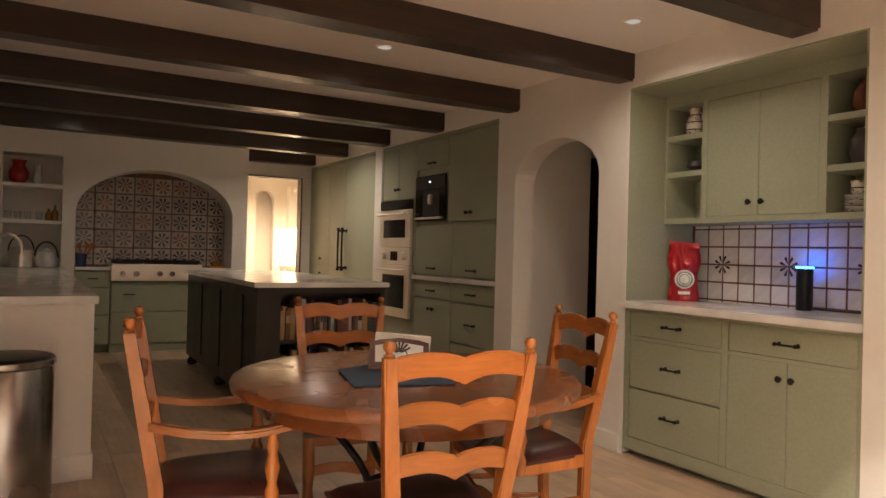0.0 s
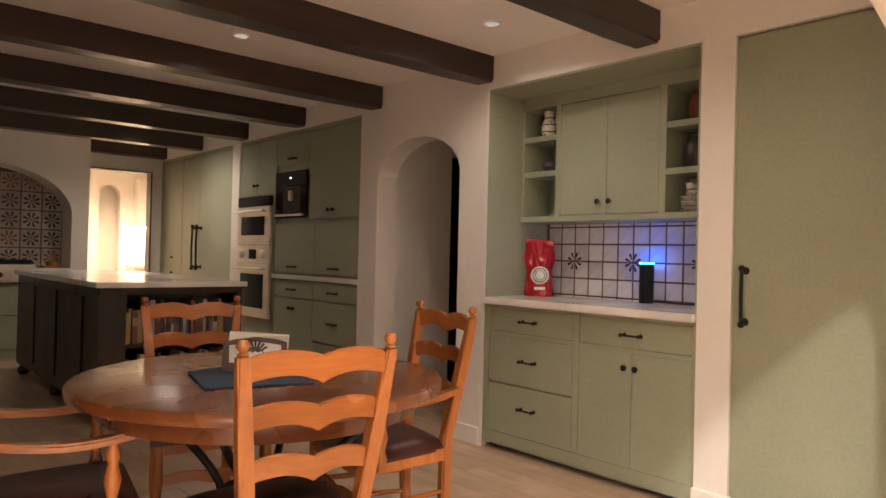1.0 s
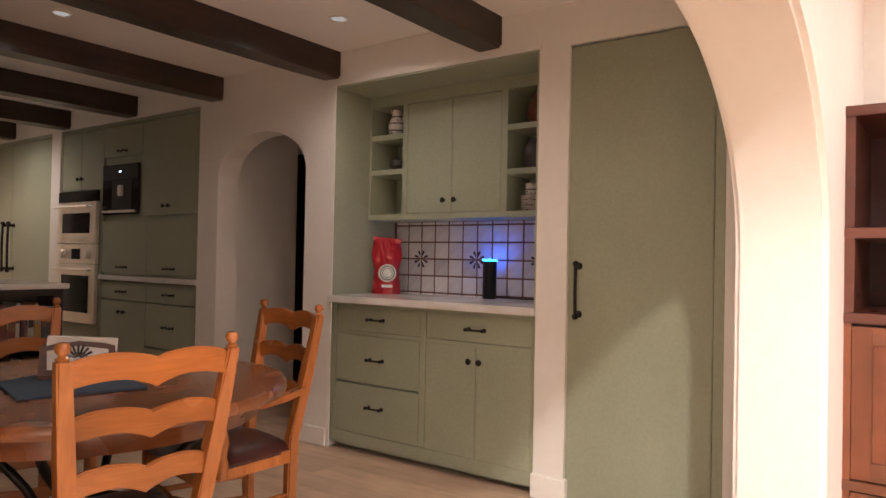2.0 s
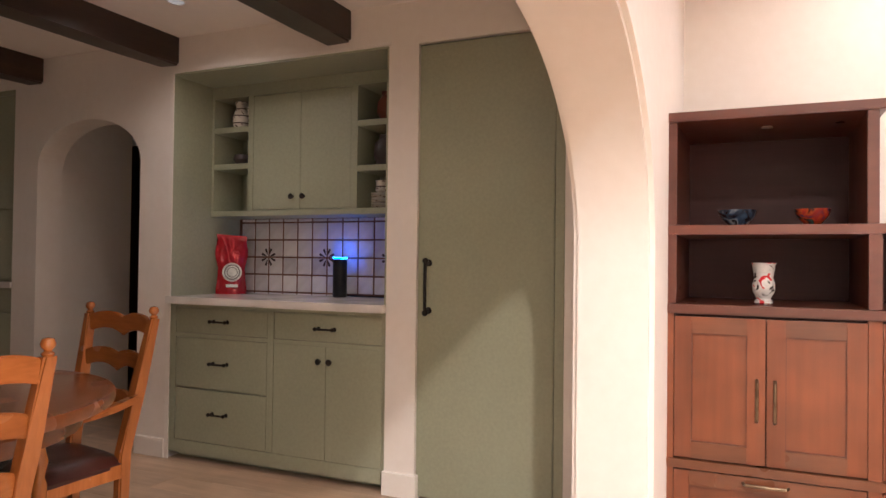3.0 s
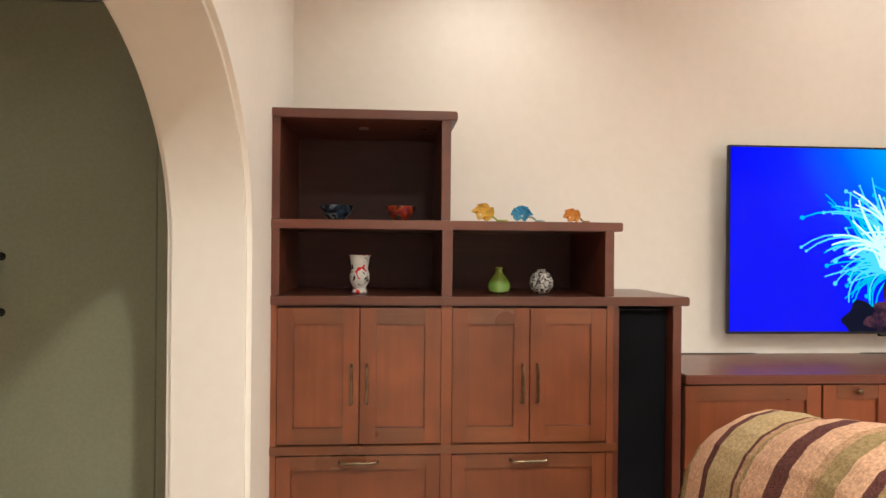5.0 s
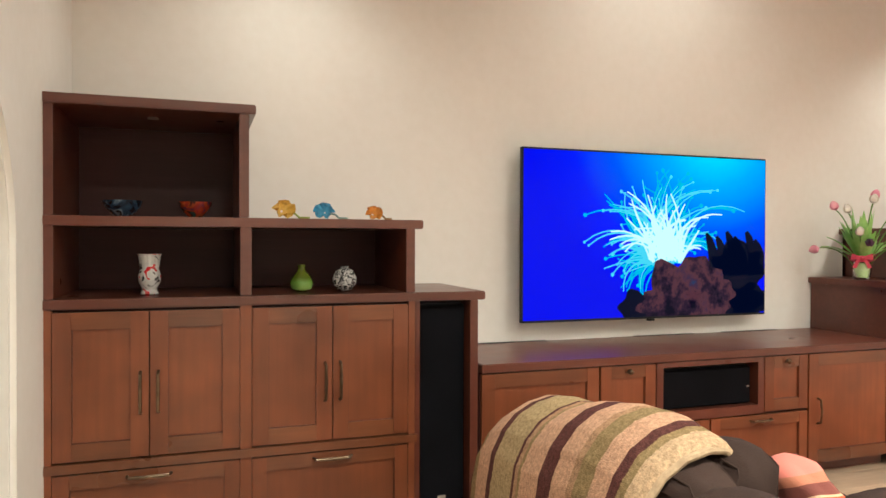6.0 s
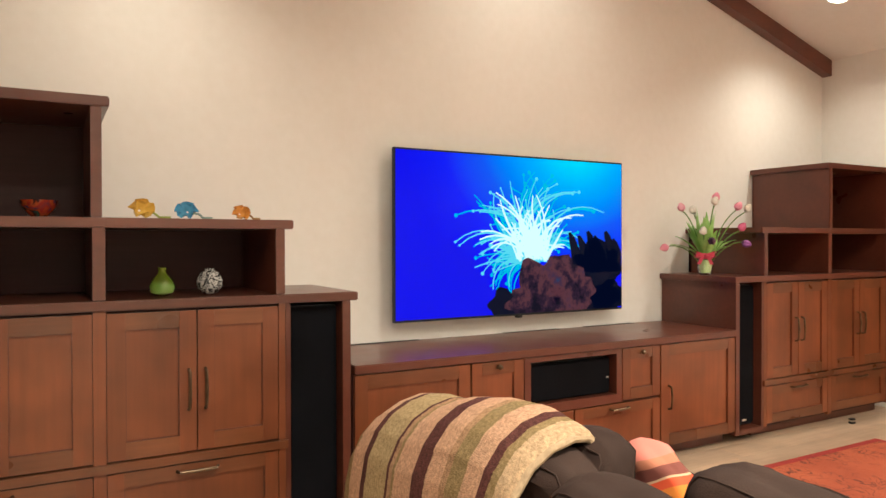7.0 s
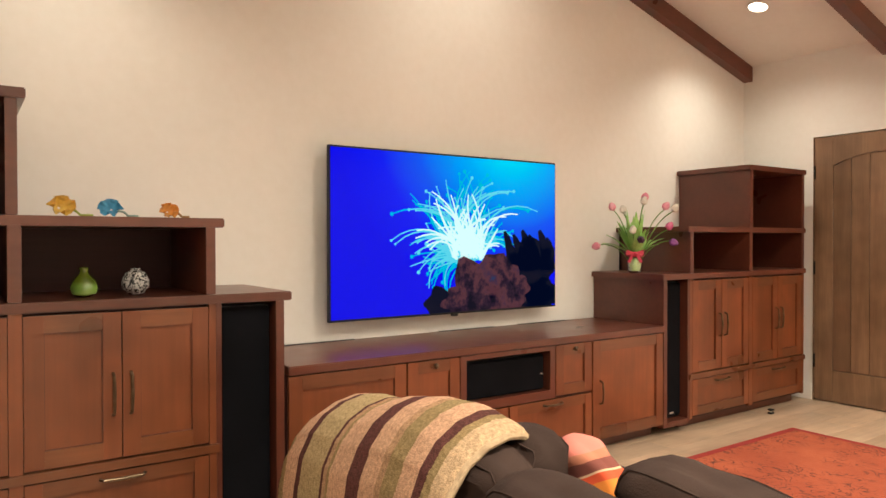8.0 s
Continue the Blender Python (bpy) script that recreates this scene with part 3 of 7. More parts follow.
# range wall
CY = HW - 0.005
RX0, RX1 = 1.645, 2.60
for nm, x0, x1 in (("base_cabinet", 1.292, RX0), ("base_cabinet", RX1, 2.938)):
    c = thing(nm, "sage green base cabinet beside the range", "cabinet", group="range wall base cabinets")
    bm = bmesh.new()
    box(bm, x0 + 0.002, x1 - 0.002, CY + 0.02, HW + 0.40, 0.09, 0.90)
    box(bm, x0 + 0.002, x1 - 0.002, CY + 0.08, HW + 0.40, 0.0, 0.09)
    part("body", bm, GREEN, c)
    for z0, z1 in ((0.72, 0.89), (0.42, 0.71), (0.10, 0.41)):
        bm = bmesh.new()
        box(bm, x0 + 0.01, x1 - 0.01, CY, CY + 0.02, z0, z1)
        soften(bm, 0.002, 1)
        d = part("drawer", bm, GREEN, c)
        bm = bmesh.new()
        zc = z0 + (z1 - z0) * 0.55
        tube(bm, [((x0 + x1) / 2 - 0.05, CY - 0.03, zc), ((x0 + x1) / 2 + 0.05, CY - 0.03, zc)], 0.006, 8)
        for s in (-0.045, 0.045):
            tube(bm, [((x0 + x1) / 2 + s, CY, zc), ((x0 + x1) / 2 + s, CY - 0.03, zc)], 0.005, 6)
        part("handle", bm, IRON, d, "black iron bar pull")
    bm = bmesh.new()
    box(bm, x0 + 0.002, x1 - 0.002, CY - 0.02, HW + 0.40, 0.902, 0.938)
    soften(bm, 0.003, 1)
    solid("countertop", bm, STONE, "white stone counter beside the range", "countertop", "range wall counters")
rt = thing("rangetop", "stainless steel rangetop with four knobs and black grates", "rangetop")
bm = bmesh.new()
box(bm, RX0 + 0.002, RX1 - 0.002, CY - 0.045, HW + 0.40, 0.79, 0.975)
soften(bm, 0.006)
part("body", bm, STEEL, rt)
for x in (1.76, 1.90, 2.14, 2.27):
    bm = bmesh.new()
    tube(bm, [(x, CY - 0.045, 0.87), (x, CY - 0.085, 0.87)], [0.032, 0.026], 16)
    part("knob", bm, STEEL_DARK, rt, "round steel range knob")
for i in range(3):
    x0 = RX0 + 0.03 + i * 0.3
    bm = bmesh.new()
    for k in range(4):
        box(bm, x0 + k * 0.09, x0 + k * 0.09 + 0.014, HW - 0.02, HW + 0.38, 0.996, 1.022)
    for yy in (-0.02, 0.19, 0.366):
        box(bm, x0, x0 + 0.284, HW + yy, HW + yy + 0.014, 0.976, 1.018)
    part("grate", bm, IRON, rt, "black cast iron grate", smooth=False)
rc = thing("range_cabinet", "sage green drawer base under the rangetop", "cabinet")
bm = bmesh.new()
box(bm, RX0 + 0.002, RX1 - 0.002, CY + 0.02, HW + 0.40, 0.0, 0.788)
part("body", bm, GREEN, rc)
for z0, z1 in ((0.45, 0.775), (0.10, 0.44)):
    bm = bmesh.new()
    box(bm, RX0 + 0.012, RX1 - 0.012, CY, CY + 0.02, z0, z1)
    soften(bm, 0.002, 1)
    d = part("drawer", bm, GREEN, rc)
    bm = bmesh.new()
    zc = z0 + 0.19
    for xm in (1.83,):
        tube(bm, [(xm - 0.06, CY - 0.03, zc), (xm + 0.06, CY - 0.03, zc)], 0.006, 8)
        for s in (-0.055, 0.055):
            tube(bm, [(xm + s, CY, zc), (xm + s, CY - 0.03, zc)], 0.005, 6)
    part("handle", bm, IRON, d, "black iron bar pull")

# shelf niche by the sink: shelves and what stands there
for z in (1.40, 1.78):
    bm = bmesh.new()
    box(bm, 0.621, 1.159, HW + 0.01, HW + 0.319, z - 0.02, z + 0.02)
    soften(bm, 0.003, 1)
    solid("niche_shelf", bm, TRIM, "white shelf in the plaster niche", "shelf", "niche shelves")
RED = mottled("red_glaze", (0.30, 0.012, 0.01), (0.45, 0.02, 0.015), 6, 0.18, relief=0, coat=0.4)
bm = bmesh.new()
lathe(bm, [(0.05, 0), (0.09, 0.05), (0.095, 0.11), (0.06, 0.18), (0.055, 0.21), (0.075, 0.24), (0.07, 0.24), (0.045, 0.205), (0, 0.2)], (0.76, HW + 0.12, 1.80), 24)
solid("jug", bm, RED, "round red glazed jug on the niche shelf", "jug")
WHITE = mottled("white_glaze", (0.66, 0.65, 0.63), (0.78, 0.77, 0.75), 8, 0.2, relief=0, coat=0.3)
bm = bmesh.new()
lathe(bm, [(0.035, 0), (0.05, 0.05), (0.03, 0.14), (0.035, 0.2), (0.03, 0.2), (0.02, 0.14), (0, 0.05)], (0.93, HW + 0.14, 1.80), 20)
solid("vase", bm, WHITE, "slim pale vase on the niche shelf", "vase")
GLASS = bpy.data.materials.new("clear_glass")
nt, b = nodes_of(GLASS)
b.inputs["Transmission Weight"].default_value, b.inputs["Roughness"].default_value, b.inputs["IOR"].default_value = 1.0, 0.03, 1.45
b.inputs["Base Color"].default_value = (0.93, 0.96, 0.95, 1)
for x in (0.67, 0.76, 0.85, 0.95):
    bm = bmesh.new()
    lathe(bm, [(0.025, 0), (0.032, 0.09), (0.029, 0.09), (0.023, 0.006), (0, 0.006)], (x, HW + 0.1, 1.42), 16)
    solid("drinking_glass", bm, GLASS, "clear drinking glass on the niche shelf", "glass", "glasses on the niche shelf")
AMBER = mottled("amber_oil", (0.20, 0.10, 0.02), (0.32, 0.17, 0.04), 8, 0.15, relief=0)
for x, h in ((1.04, 0.13), (1.10, 0.17)):
    bm = bmesh.new()
    lathe(bm, [(0.03, 0), (0.033, 0.02), (0.033, h * 0.6), (0.012, h * 0.75), (0.012, h), (0, h)], (x, HW + 0.14, 1.42), 16)
    solid("oil_bottle", bm, AMBER, "small amber bottle on the niche shelf", "bottle", "bottles on the niche shelf")

# counter run by the sink, ending in a white panel
bm = bmesh.new()
box(bm, -0.4, 1.19, 3.60, HW + 0.31, 0.885, 0.925)
soften(bm, 0.005)
solid("countertop", bm, STONE, "long white stone counter with sink, polished", "countertop")
sc = thing("sink_cabinet", "white painted sink counter base with plaster end panel", "cabinet")
bm = bmesh.new()
box(bm, -0.38, 1.165, 3.66, HW - 0.01, 0.10, 0.884)
part("body", bm, GREEN, sc, "sage green cabinet run")
slab("end_panel", sc, PLASTER, -0.39, 1.172, 3.625, 3.659, 0.0, 0.884, 0.004, "white plaster end panel")
slab("plinth", sc, TRIM, -0.39, 1.182, 3.612, 3.70, 0.0, 0.13, 0.003, "white baseboard on the end panel")
bm = bmesh.new()
box(bm, -0.38, 1.10, 3.70, HW - 0.01, 0.0, 0.10)
part("toe_kick", bm, GREEN, sc)
fa = thing("faucet", "polished nickel gooseneck faucet by the sink", "faucet", (0.62, 6.2, 0.925))
bm = bmesh.new()
tube(bm, [(0, 0, 0), (0, 0, 0.22)] + [(0.10 - 0.10 * math.cos(a), 0, 0.22 + 0.10 * math.sin(a)) for a in (0.5, 1.0, 1.57, 2.1, 2.7)] + [(0.2, 0, 0.2), (0.2, 0, 0.17)], 0.013, 10)
part("spout", bm, STEEL, fa)
bm = bmesh.new()
lathe(bm, [(0.03, 0), (0.03, 0.012), (0.018, 0.03), (0.016, 0.07), (0, 0.07)], (0, 0, 0), 16)
part("base", bm, STEEL, fa)
bm = bmesh.new()
tube(bm, [(0, 0.02, 0.06), (0, 0.09, 0.075)], [0.008, 0.006], 8)
part("lever", bm, STEEL, fa)
for x, y in ((0.60, 5.0), (0.54, 5.05)):
    sd = thing("soap_dispenser", "small steel soap dispenser on the sink counter", "soap dispenser", (x, y, 0.925), group="soap dispensers")
    bm = bmesh.new()
    lathe(bm, [(0.022, 0), (0.022, 0.075), (0.01, 0.085), (0.008, 0.11), (0, 0.11)], (0, 0, 0), 16)
    part("bottle", bm, STEEL if x > 0.55 else WHITE, sd)
    bm = bmesh.new()
    tube(bm, [(0, 0, 0.108), (0.035, 0, 0.105)], 0.005, 8)
    part("pump", bm, STEEL, sd)
# pots and appliances under the niche
kt = thing("kettle", "pale grey enamel kettle with arched handle", "kettle", (1.03, HW + 0.12, 0.925))
bm = bmesh.new()
lathe(bm, [(0.09, 0), (0.11, 0.03), (0.11, 0.10), (0.085, 0.16), (0.03, 0.18), (0.015, 0.205), (0, 0.21)], (0, 0, 0), 24)
part("body", bm, WHITE, kt)
bm = bmesh.new()
tube(bm, [(0.11 * math.cos(a), 0, 0.10 + 0.17 * math.sin(a)) for a in [math.pi * k / 10 for k in range(11)]], 0.008, 8)
part("handle", bm, IRON, kt, "black arched handle")
bm = bmesh.new()
tube(bm, [(-0.09, 0, 0.08), (-0.16, 0, 0.15)], [0.02, 0.012], 10)
part("spout", bm, WHITE, kt)
mx = thing("mixing_pot", "dark steel stock pot with bail handle", "pot", (0.80, HW + 0.1, 0.925))
bm = bmesh.new()
lathe(bm, [(0.10, 0), (0.11, 0.01), (0.11, 0.18), (0.115, 0.185), (0.105, 0.19), (0.02, 0.22), (0, 0.235)], (0, 0, 0), 24)
part("body", bm, STEEL, mx)
bm = bmesh.new()
tube(bm, [(0.115 * math.cos(a), 0, 0.17 + 0.16 * math.sin(a)) for a in [math.pi * k / 10 for k in range(11)]], 0.007, 8)
part("handle", bm, IRON, mx)
ut = thing("utensil_crock", "dark blue crock holding wooden spoons", "crock", (1.36, HW + 0.14, 0.938))
bm = bmesh.new()
lathe(bm, [(0.05, 0), (0.055, 0.14), (0.05, 0.14), (0.045, 0.01), (0, 0.01)], (0, 0, 0), 20)
part("crock", bm, mottled("blue_glaze", (0.02, 0.035, 0.09), (0.04, 0.06, 0.14), 8, 0.2, relief=0), ut)
for i, (dx, dy) in enumerate(((0.10, 0.0), (0.06, 0.05), (-0.02, 0.05), (0.12, 0.02))):
    bm = bmesh.new()
    tube(bm, [(dx * 0.1, dy * 0.1, 0.02), (dx * 0.8, dy * 0.8, 0.2)], 0.006, 8)
    bmesh.ops.create_uvsphere(bm, u_segments=10, v_segments=8, radius=0.024, matrix=Matrix.Translation((dx * 0.95, dy * 0.95, 0.225)) @ Matrix.Diagonal((1, 0.5, 1.4, 1)))
    part("spoon", bm, CHAIRWOOD, ut, "wooden spoon")
ol = thing("cutting_board_stack", "low stack of boards and pots by the alcove corner", "kitchenware", (2.80, HW + 0.2, 0.938))
slab("board", ol, CHAIRWOOD, -0.09, 0.09, -0.08, 0.1, 0, 0.02, 0.004)
bm = bmesh.new()
lathe(bm, [(0.05, 0.02), (0.07, 0.07), (0.06, 0.07), (0.04, 0.03), (0, 0.03)], (0, 0, 0), 20)
part("bowl", bm, AMBER, ol)

# trash can
tc = thing("trash_can", "round brushed stainless steel trash can with black rim", "trash can", (0.805, 3.36, 0))
tc.scale = (1, 1, 1.03)
bm = bmesh.new()
lathe(bm, [(0.185, 0.03), (0.19, 0.035), (0.19, 0.61), (0.186, 0.615), (0, 0.615)], (0, 0, 0), 48)
part("body", bm, STEEL_DARK, tc)
bm = bmesh.new()
lathe(bm, [(0.185, 0.0), (0.185, 0.03), (0, 0.03)], (0, 0, 0), 40)
part("base_ring", bm, PLASTIC, tc)
bm = bmesh.new()
lathe(bm, [(0.188, 0.615), (0.194, 0.62), (0.194, 0.645), (0.186, 0.655), (0.17, 0.66), (0, 0.672)], (0, 0, 0), 48)
part("lid", bm, PLASTIC, tc, "black lid with steel rim")
bm = bmesh.new()
lathe(bm, [(0.1935, 0.618), (0.1965, 0.621), (0.1965, 0.643), (0.1935, 0.646)], (0, 0, 0), 48)
part("rim", bm, STEEL_DARK, tc)

# island
IX0, IX1, IY0, IY1 = 2.24, 3.29, 4.56, 7.15
bm = bmesh.new()
box(bm, IX0, IX1, IY0, IY1, 0.91, 0.946)
soften(bm, 0.005)
solid("island_top", bm, STONE, "polished white stone top of the kitchen island", "countertop")
isl = thing("kitchen_island", "dark wood kitchen island with open bookshelf end", "kitchen island")
BX0, BX1 = IX0 + 0.03, IX1 - 0.03
bm = bmesh.new()
box(bm, BX0, BX1, IY0 + 0.34, IY1 - 0.04, 0.10, 0.909)
part("body", bm, ISLAND, isl)
bm = bmesh.new()
box(bm, BX0, BX0 + 0.17, IY0 + 0.03, IY0 + 0.34, 0.10, 0.909)
box(bm, BX1 - 0.03, BX1, IY0 + 0.03, IY0 + 0.34, 0.10, 0.909)
box(bm, BX0 + 0.17, BX1 - 0.03, IY0 + 0.03, IY0 + 0.34, 0.865, 0.909)
box(bm, BX0 + 0.17, BX1 - 0.03, IY0 + 0.03, IY0 + 0.34, 0.10, 0.16)
part("bookcase_end", bm, ISLAND, isl)
slab("shelf", isl, ISLAND, BX0 + 0.171, BX1 - 0.031, IY0 + 0.04, IY0 + 0.338, 0.50, 0.525, 0.002)
for y in [IY0 + 0.36 + k * 0.72 for k in range(3)]:
    slab("side_panel", isl, ISLAND, BX0 - 0.012, BX0 - 0.0005, y + 0.03, y + 0.67, 0.18, 0.84, 0.004)
for x in (BX0 + 0.05, BX1 - 0.05):
    for y in (IY0 + 0.08, (IY0 + IY1) / 2, IY1 - 0.1):
        bm = bmesh.new()
        lathe(bm, [(0.035, 0), (0.05, 0.02), (0.05, 0.05), (0.03, 0.075), (0.045, 0.1), (0, 0.1)], (x, y, 0), 18)
        part("foot", bm, ISLAND, isl, "turned dark wood bun foot")
rnd = random.Random(4)
tones = [(0.36, 0.22, 0.07), (0.40, 0.36, 0.30), (0.16, 0.045, 0.035), (0.05, 0.06, 0.08), (0.14, 0.07, 0.05), (0.30, 0.28, 0.25), (0.06, 0.035, 0.03), (0.20, 0.10, 0.06), (0.05, 0.06, 0.055)]
books = [mottled("book_cloth", tuple(v * 0.85 for v in c), c, 20, 0.6, relief=0.1) for c in tones]
for shelf_z, top in ((0.525, 0.865), (0.161, 0.50)):
    x = BX0 + 0.176
    i = 0
    while True:
        w = rnd.uniform(0.016, 0.042)
        if x + w > BX1 - 0.036:
            break
        h = min(rnd.uniform(0.20, 0.30), top - shelf_z - 0.015)
        y0 = IY0 + 0.045 + rnd.uniform(0, 0.03)
        bk = thing("book", "upright cookbook on the island shelf", "book", (x, y0, shelf_z), group="books on the island shelf")
        bm = bmesh.new()
        box(bm, 0, w, 0, 0.20, 0, h)
        soften(bm, 0.002, 1)
        k = 0 if i in (0, 1) else rnd.randrange(len(books))
        part("cover", bm, books[k], bk)
        bm = bmesh.new()
        box(bm, 0.003, w - 0.003, -0.0008, 0.0, h * 0.55, h * 0.8)
        part("spine_label", bm, books[(k + 5) % len(books)], bk, smooth=False)
        x += w + rnd.uniform(0.0005, 0.003)
        i += 1

# bright room beyond
bm = bmesh.new()
box(bm, 4.35, 6.2, 10.40, 10.795, 0.88, 0.92)
solid("countertop", bm, STONE, "white counter in the lit room beyond", "countertop")
bm = bmesh.new()
box(bm, 4.36, 6.2, 10.45, 10.79, 0.0, 0.879)
solid("base_cabinet", bm, TRIM, "white base cabinet in the lit room beyond", "cabinet")
uc = thing("under_cabinet_light", "bright wall lamp glowing above the far counter", "lamp")
bm = bmesh.new()
box(bm, 4.45, 5.3, 10.62, 10.79, 1.50, 2.2)
part("cabinet", bm, TRIM, uc)
bm = bmesh.new()
box(bm, 4.47, 5.28, 10.66, 10.76, 1.485, 1.499)
part("lamp_strip", bm, glow("strip_glow", (1.0, 0.78, 0.48), 90), uc, "glowing warm light strip")
dt = thing("door_2", "dark framed open doorway to the lit room", "door", kind="structure")
bm = bmesh.new()
box(bm, 3.15, 3.165, 8.40, 8.545, 0, 2.10)
box(bm, 3.872, 3.89, 8.40, 8.545, 0, 2.10)
box(bm, 3.165, 3.872, 8.40, 8.545, 2.085, 2.10)
part("door_frame", bm, BEAM, dt, smooth=False)

# recessed lamps in both ceilings, the known ones and the unseen added fill
CAN_ON = glow("lamp_glow", (1.0, 0.88, 0.70), 14)
CAN_DIM = glow("dim_lamp_glow", (1.0, 0.90, 0.78), 0.25)


def downlight(x, y, z, glowing, tilt=0.0, r=0.055):
    ob = thing("recessed_downlight", "round white recessed ceiling downlight, lit, known or added for fill", "ceiling light", group="recessed downlights")
    ob.matrix_basis = pose(x, y, z, math.degrees(math.atan(tilt)), 0, 0)
    bm = bmesh.new()
    lathe(bm, [(r * 1.35, 0.0), (r * 1.35, -0.004), (r * 1.05, -0.008), (r, -0.004), (r, 0.0)], (0, 0, 0), 32)
    part("trim_ring", bm, TRIM, ob)
    bm = bmesh.new()
    lathe(bm, [(r * 0.99, -0.001), (r * 0.99, -0.004), (0, -0.006)], (0, 0, 0), 32)
    part("lens", bm, glowing, ob, "glowing frosted lens")


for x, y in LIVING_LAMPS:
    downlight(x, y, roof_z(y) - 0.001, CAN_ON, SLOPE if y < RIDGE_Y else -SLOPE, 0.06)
for x, y, watts in KITCHEN_LAMPS:
    downlight(x, y, CEIL - 0.001, CAN_DIM, 0, 0.04)

# ---- dining table and chairs ----
TC = (2.056, 1.892)
TR = 0.61
tb = thing("dining_table", "round glossy brown wooden dining table on a black iron base", "table", (TC[0], TC[1], 0))
bm = bmesh.new()
lathe(bm, [(TR - 0.03, 0.712), (TR - 0.004, 0.718), (TR, 0.728), (TR, 0.744), (TR - 0.006, 0.752), (TR - 0.02, 0.755), (0, 0.755)], (0, 0, 0), 96)
part("tabletop", bm, TABLEWOOD, tb)
bm = bmesh.new()
lathe(bm, [(TR - 0.09, 0.65), (TR - 0.09, 0.712), (TR - 0.11, 0.712), (TR - 0.11, 0.65)], (0, 0, 0), 64)
part("apron", bm, TABLEWOOD, tb)
bm = bmesh.new()
tube(bm, [(0.13 * math.cos(a), 0.13 * math.sin(a), 0.36) for a in [2 * math.pi * k / 24 for k in range(24)]], 0.011, 8, True)
part("ring", bm, IRON, tb, "black iron ring")
for k in range(4):
    a = math.pi / 4 + k * math.pi / 2
    pts = []
    for s in range(15):
        u = s / 14
        r = 0.36 - 0.23 * math.sin(math.pi * min(u * 1.1, 1))
        if u < 0.12:
            r = 0.36 + 0.02 * math.sin(u * 26)
        pts.append((r * math.cos(a), r * math.sin(a), 0.012 + 0.64 * u))
    bm = bmesh.new()
    tube(bm, pts, 0.014, 10)
    part("leg", bm, IRON, tb, "curved black iron leg")


def wavy(bm, w, z, h, y, thick, dip, bow=0.02):
    """A ladder-back slat: two humps above, a dip and point at the middle, gently bowed."""
    n = 28
    top, low = [], []
    for i in range(n + 1):
        u = -1 + 2 * i / n
        a = abs(u)
        hump = math.sin(math.pi * (1 - a)) ** 0.8
        zt = z + h * 0.5 + dip * (hump - 0.35)
        zl = z - h * 0.5 + dip * (0.95 * hump - 0.45 * max(0, 1 - a * 3.0) - 0.25)
        yb = y - bow * (1 - u * u)
        top.append((u * w, yb, zt))
        low.append((u * w, yb, zl))
    cols = []
    for (x, yb, zt), (_, _, zl) in zip(top, low):
        cols.append([bm.verts.new((x, yb - thick / 2, zl)), bm.verts.new((x, yb - thick / 2, zt)), bm.verts.new((x, yb + thick / 2, zt)), bm.verts.new((x, yb + thick / 2, zl))])
    for a, b in zip(cols, cols[1:]):
        for k in range(4):
            bm.faces.new((a[k], a[(k + 1) % 4], b[(k + 1) % 4], b[k]))
    bm.faces.new(cols[0])
    bm.faces.new(cols[-1][::-1])
    bmesh.ops.bevel(bm, geom=[e for e in bm.edges if abs(e.verts[0].co.x - e.verts[1].co.x) > 0.001], offset=0.004, segments=2, affect="EDGES")


def post_y(z):
    return -0.20 - (0.0 if z < 0.45 else (z - 0.45) * 0.175)


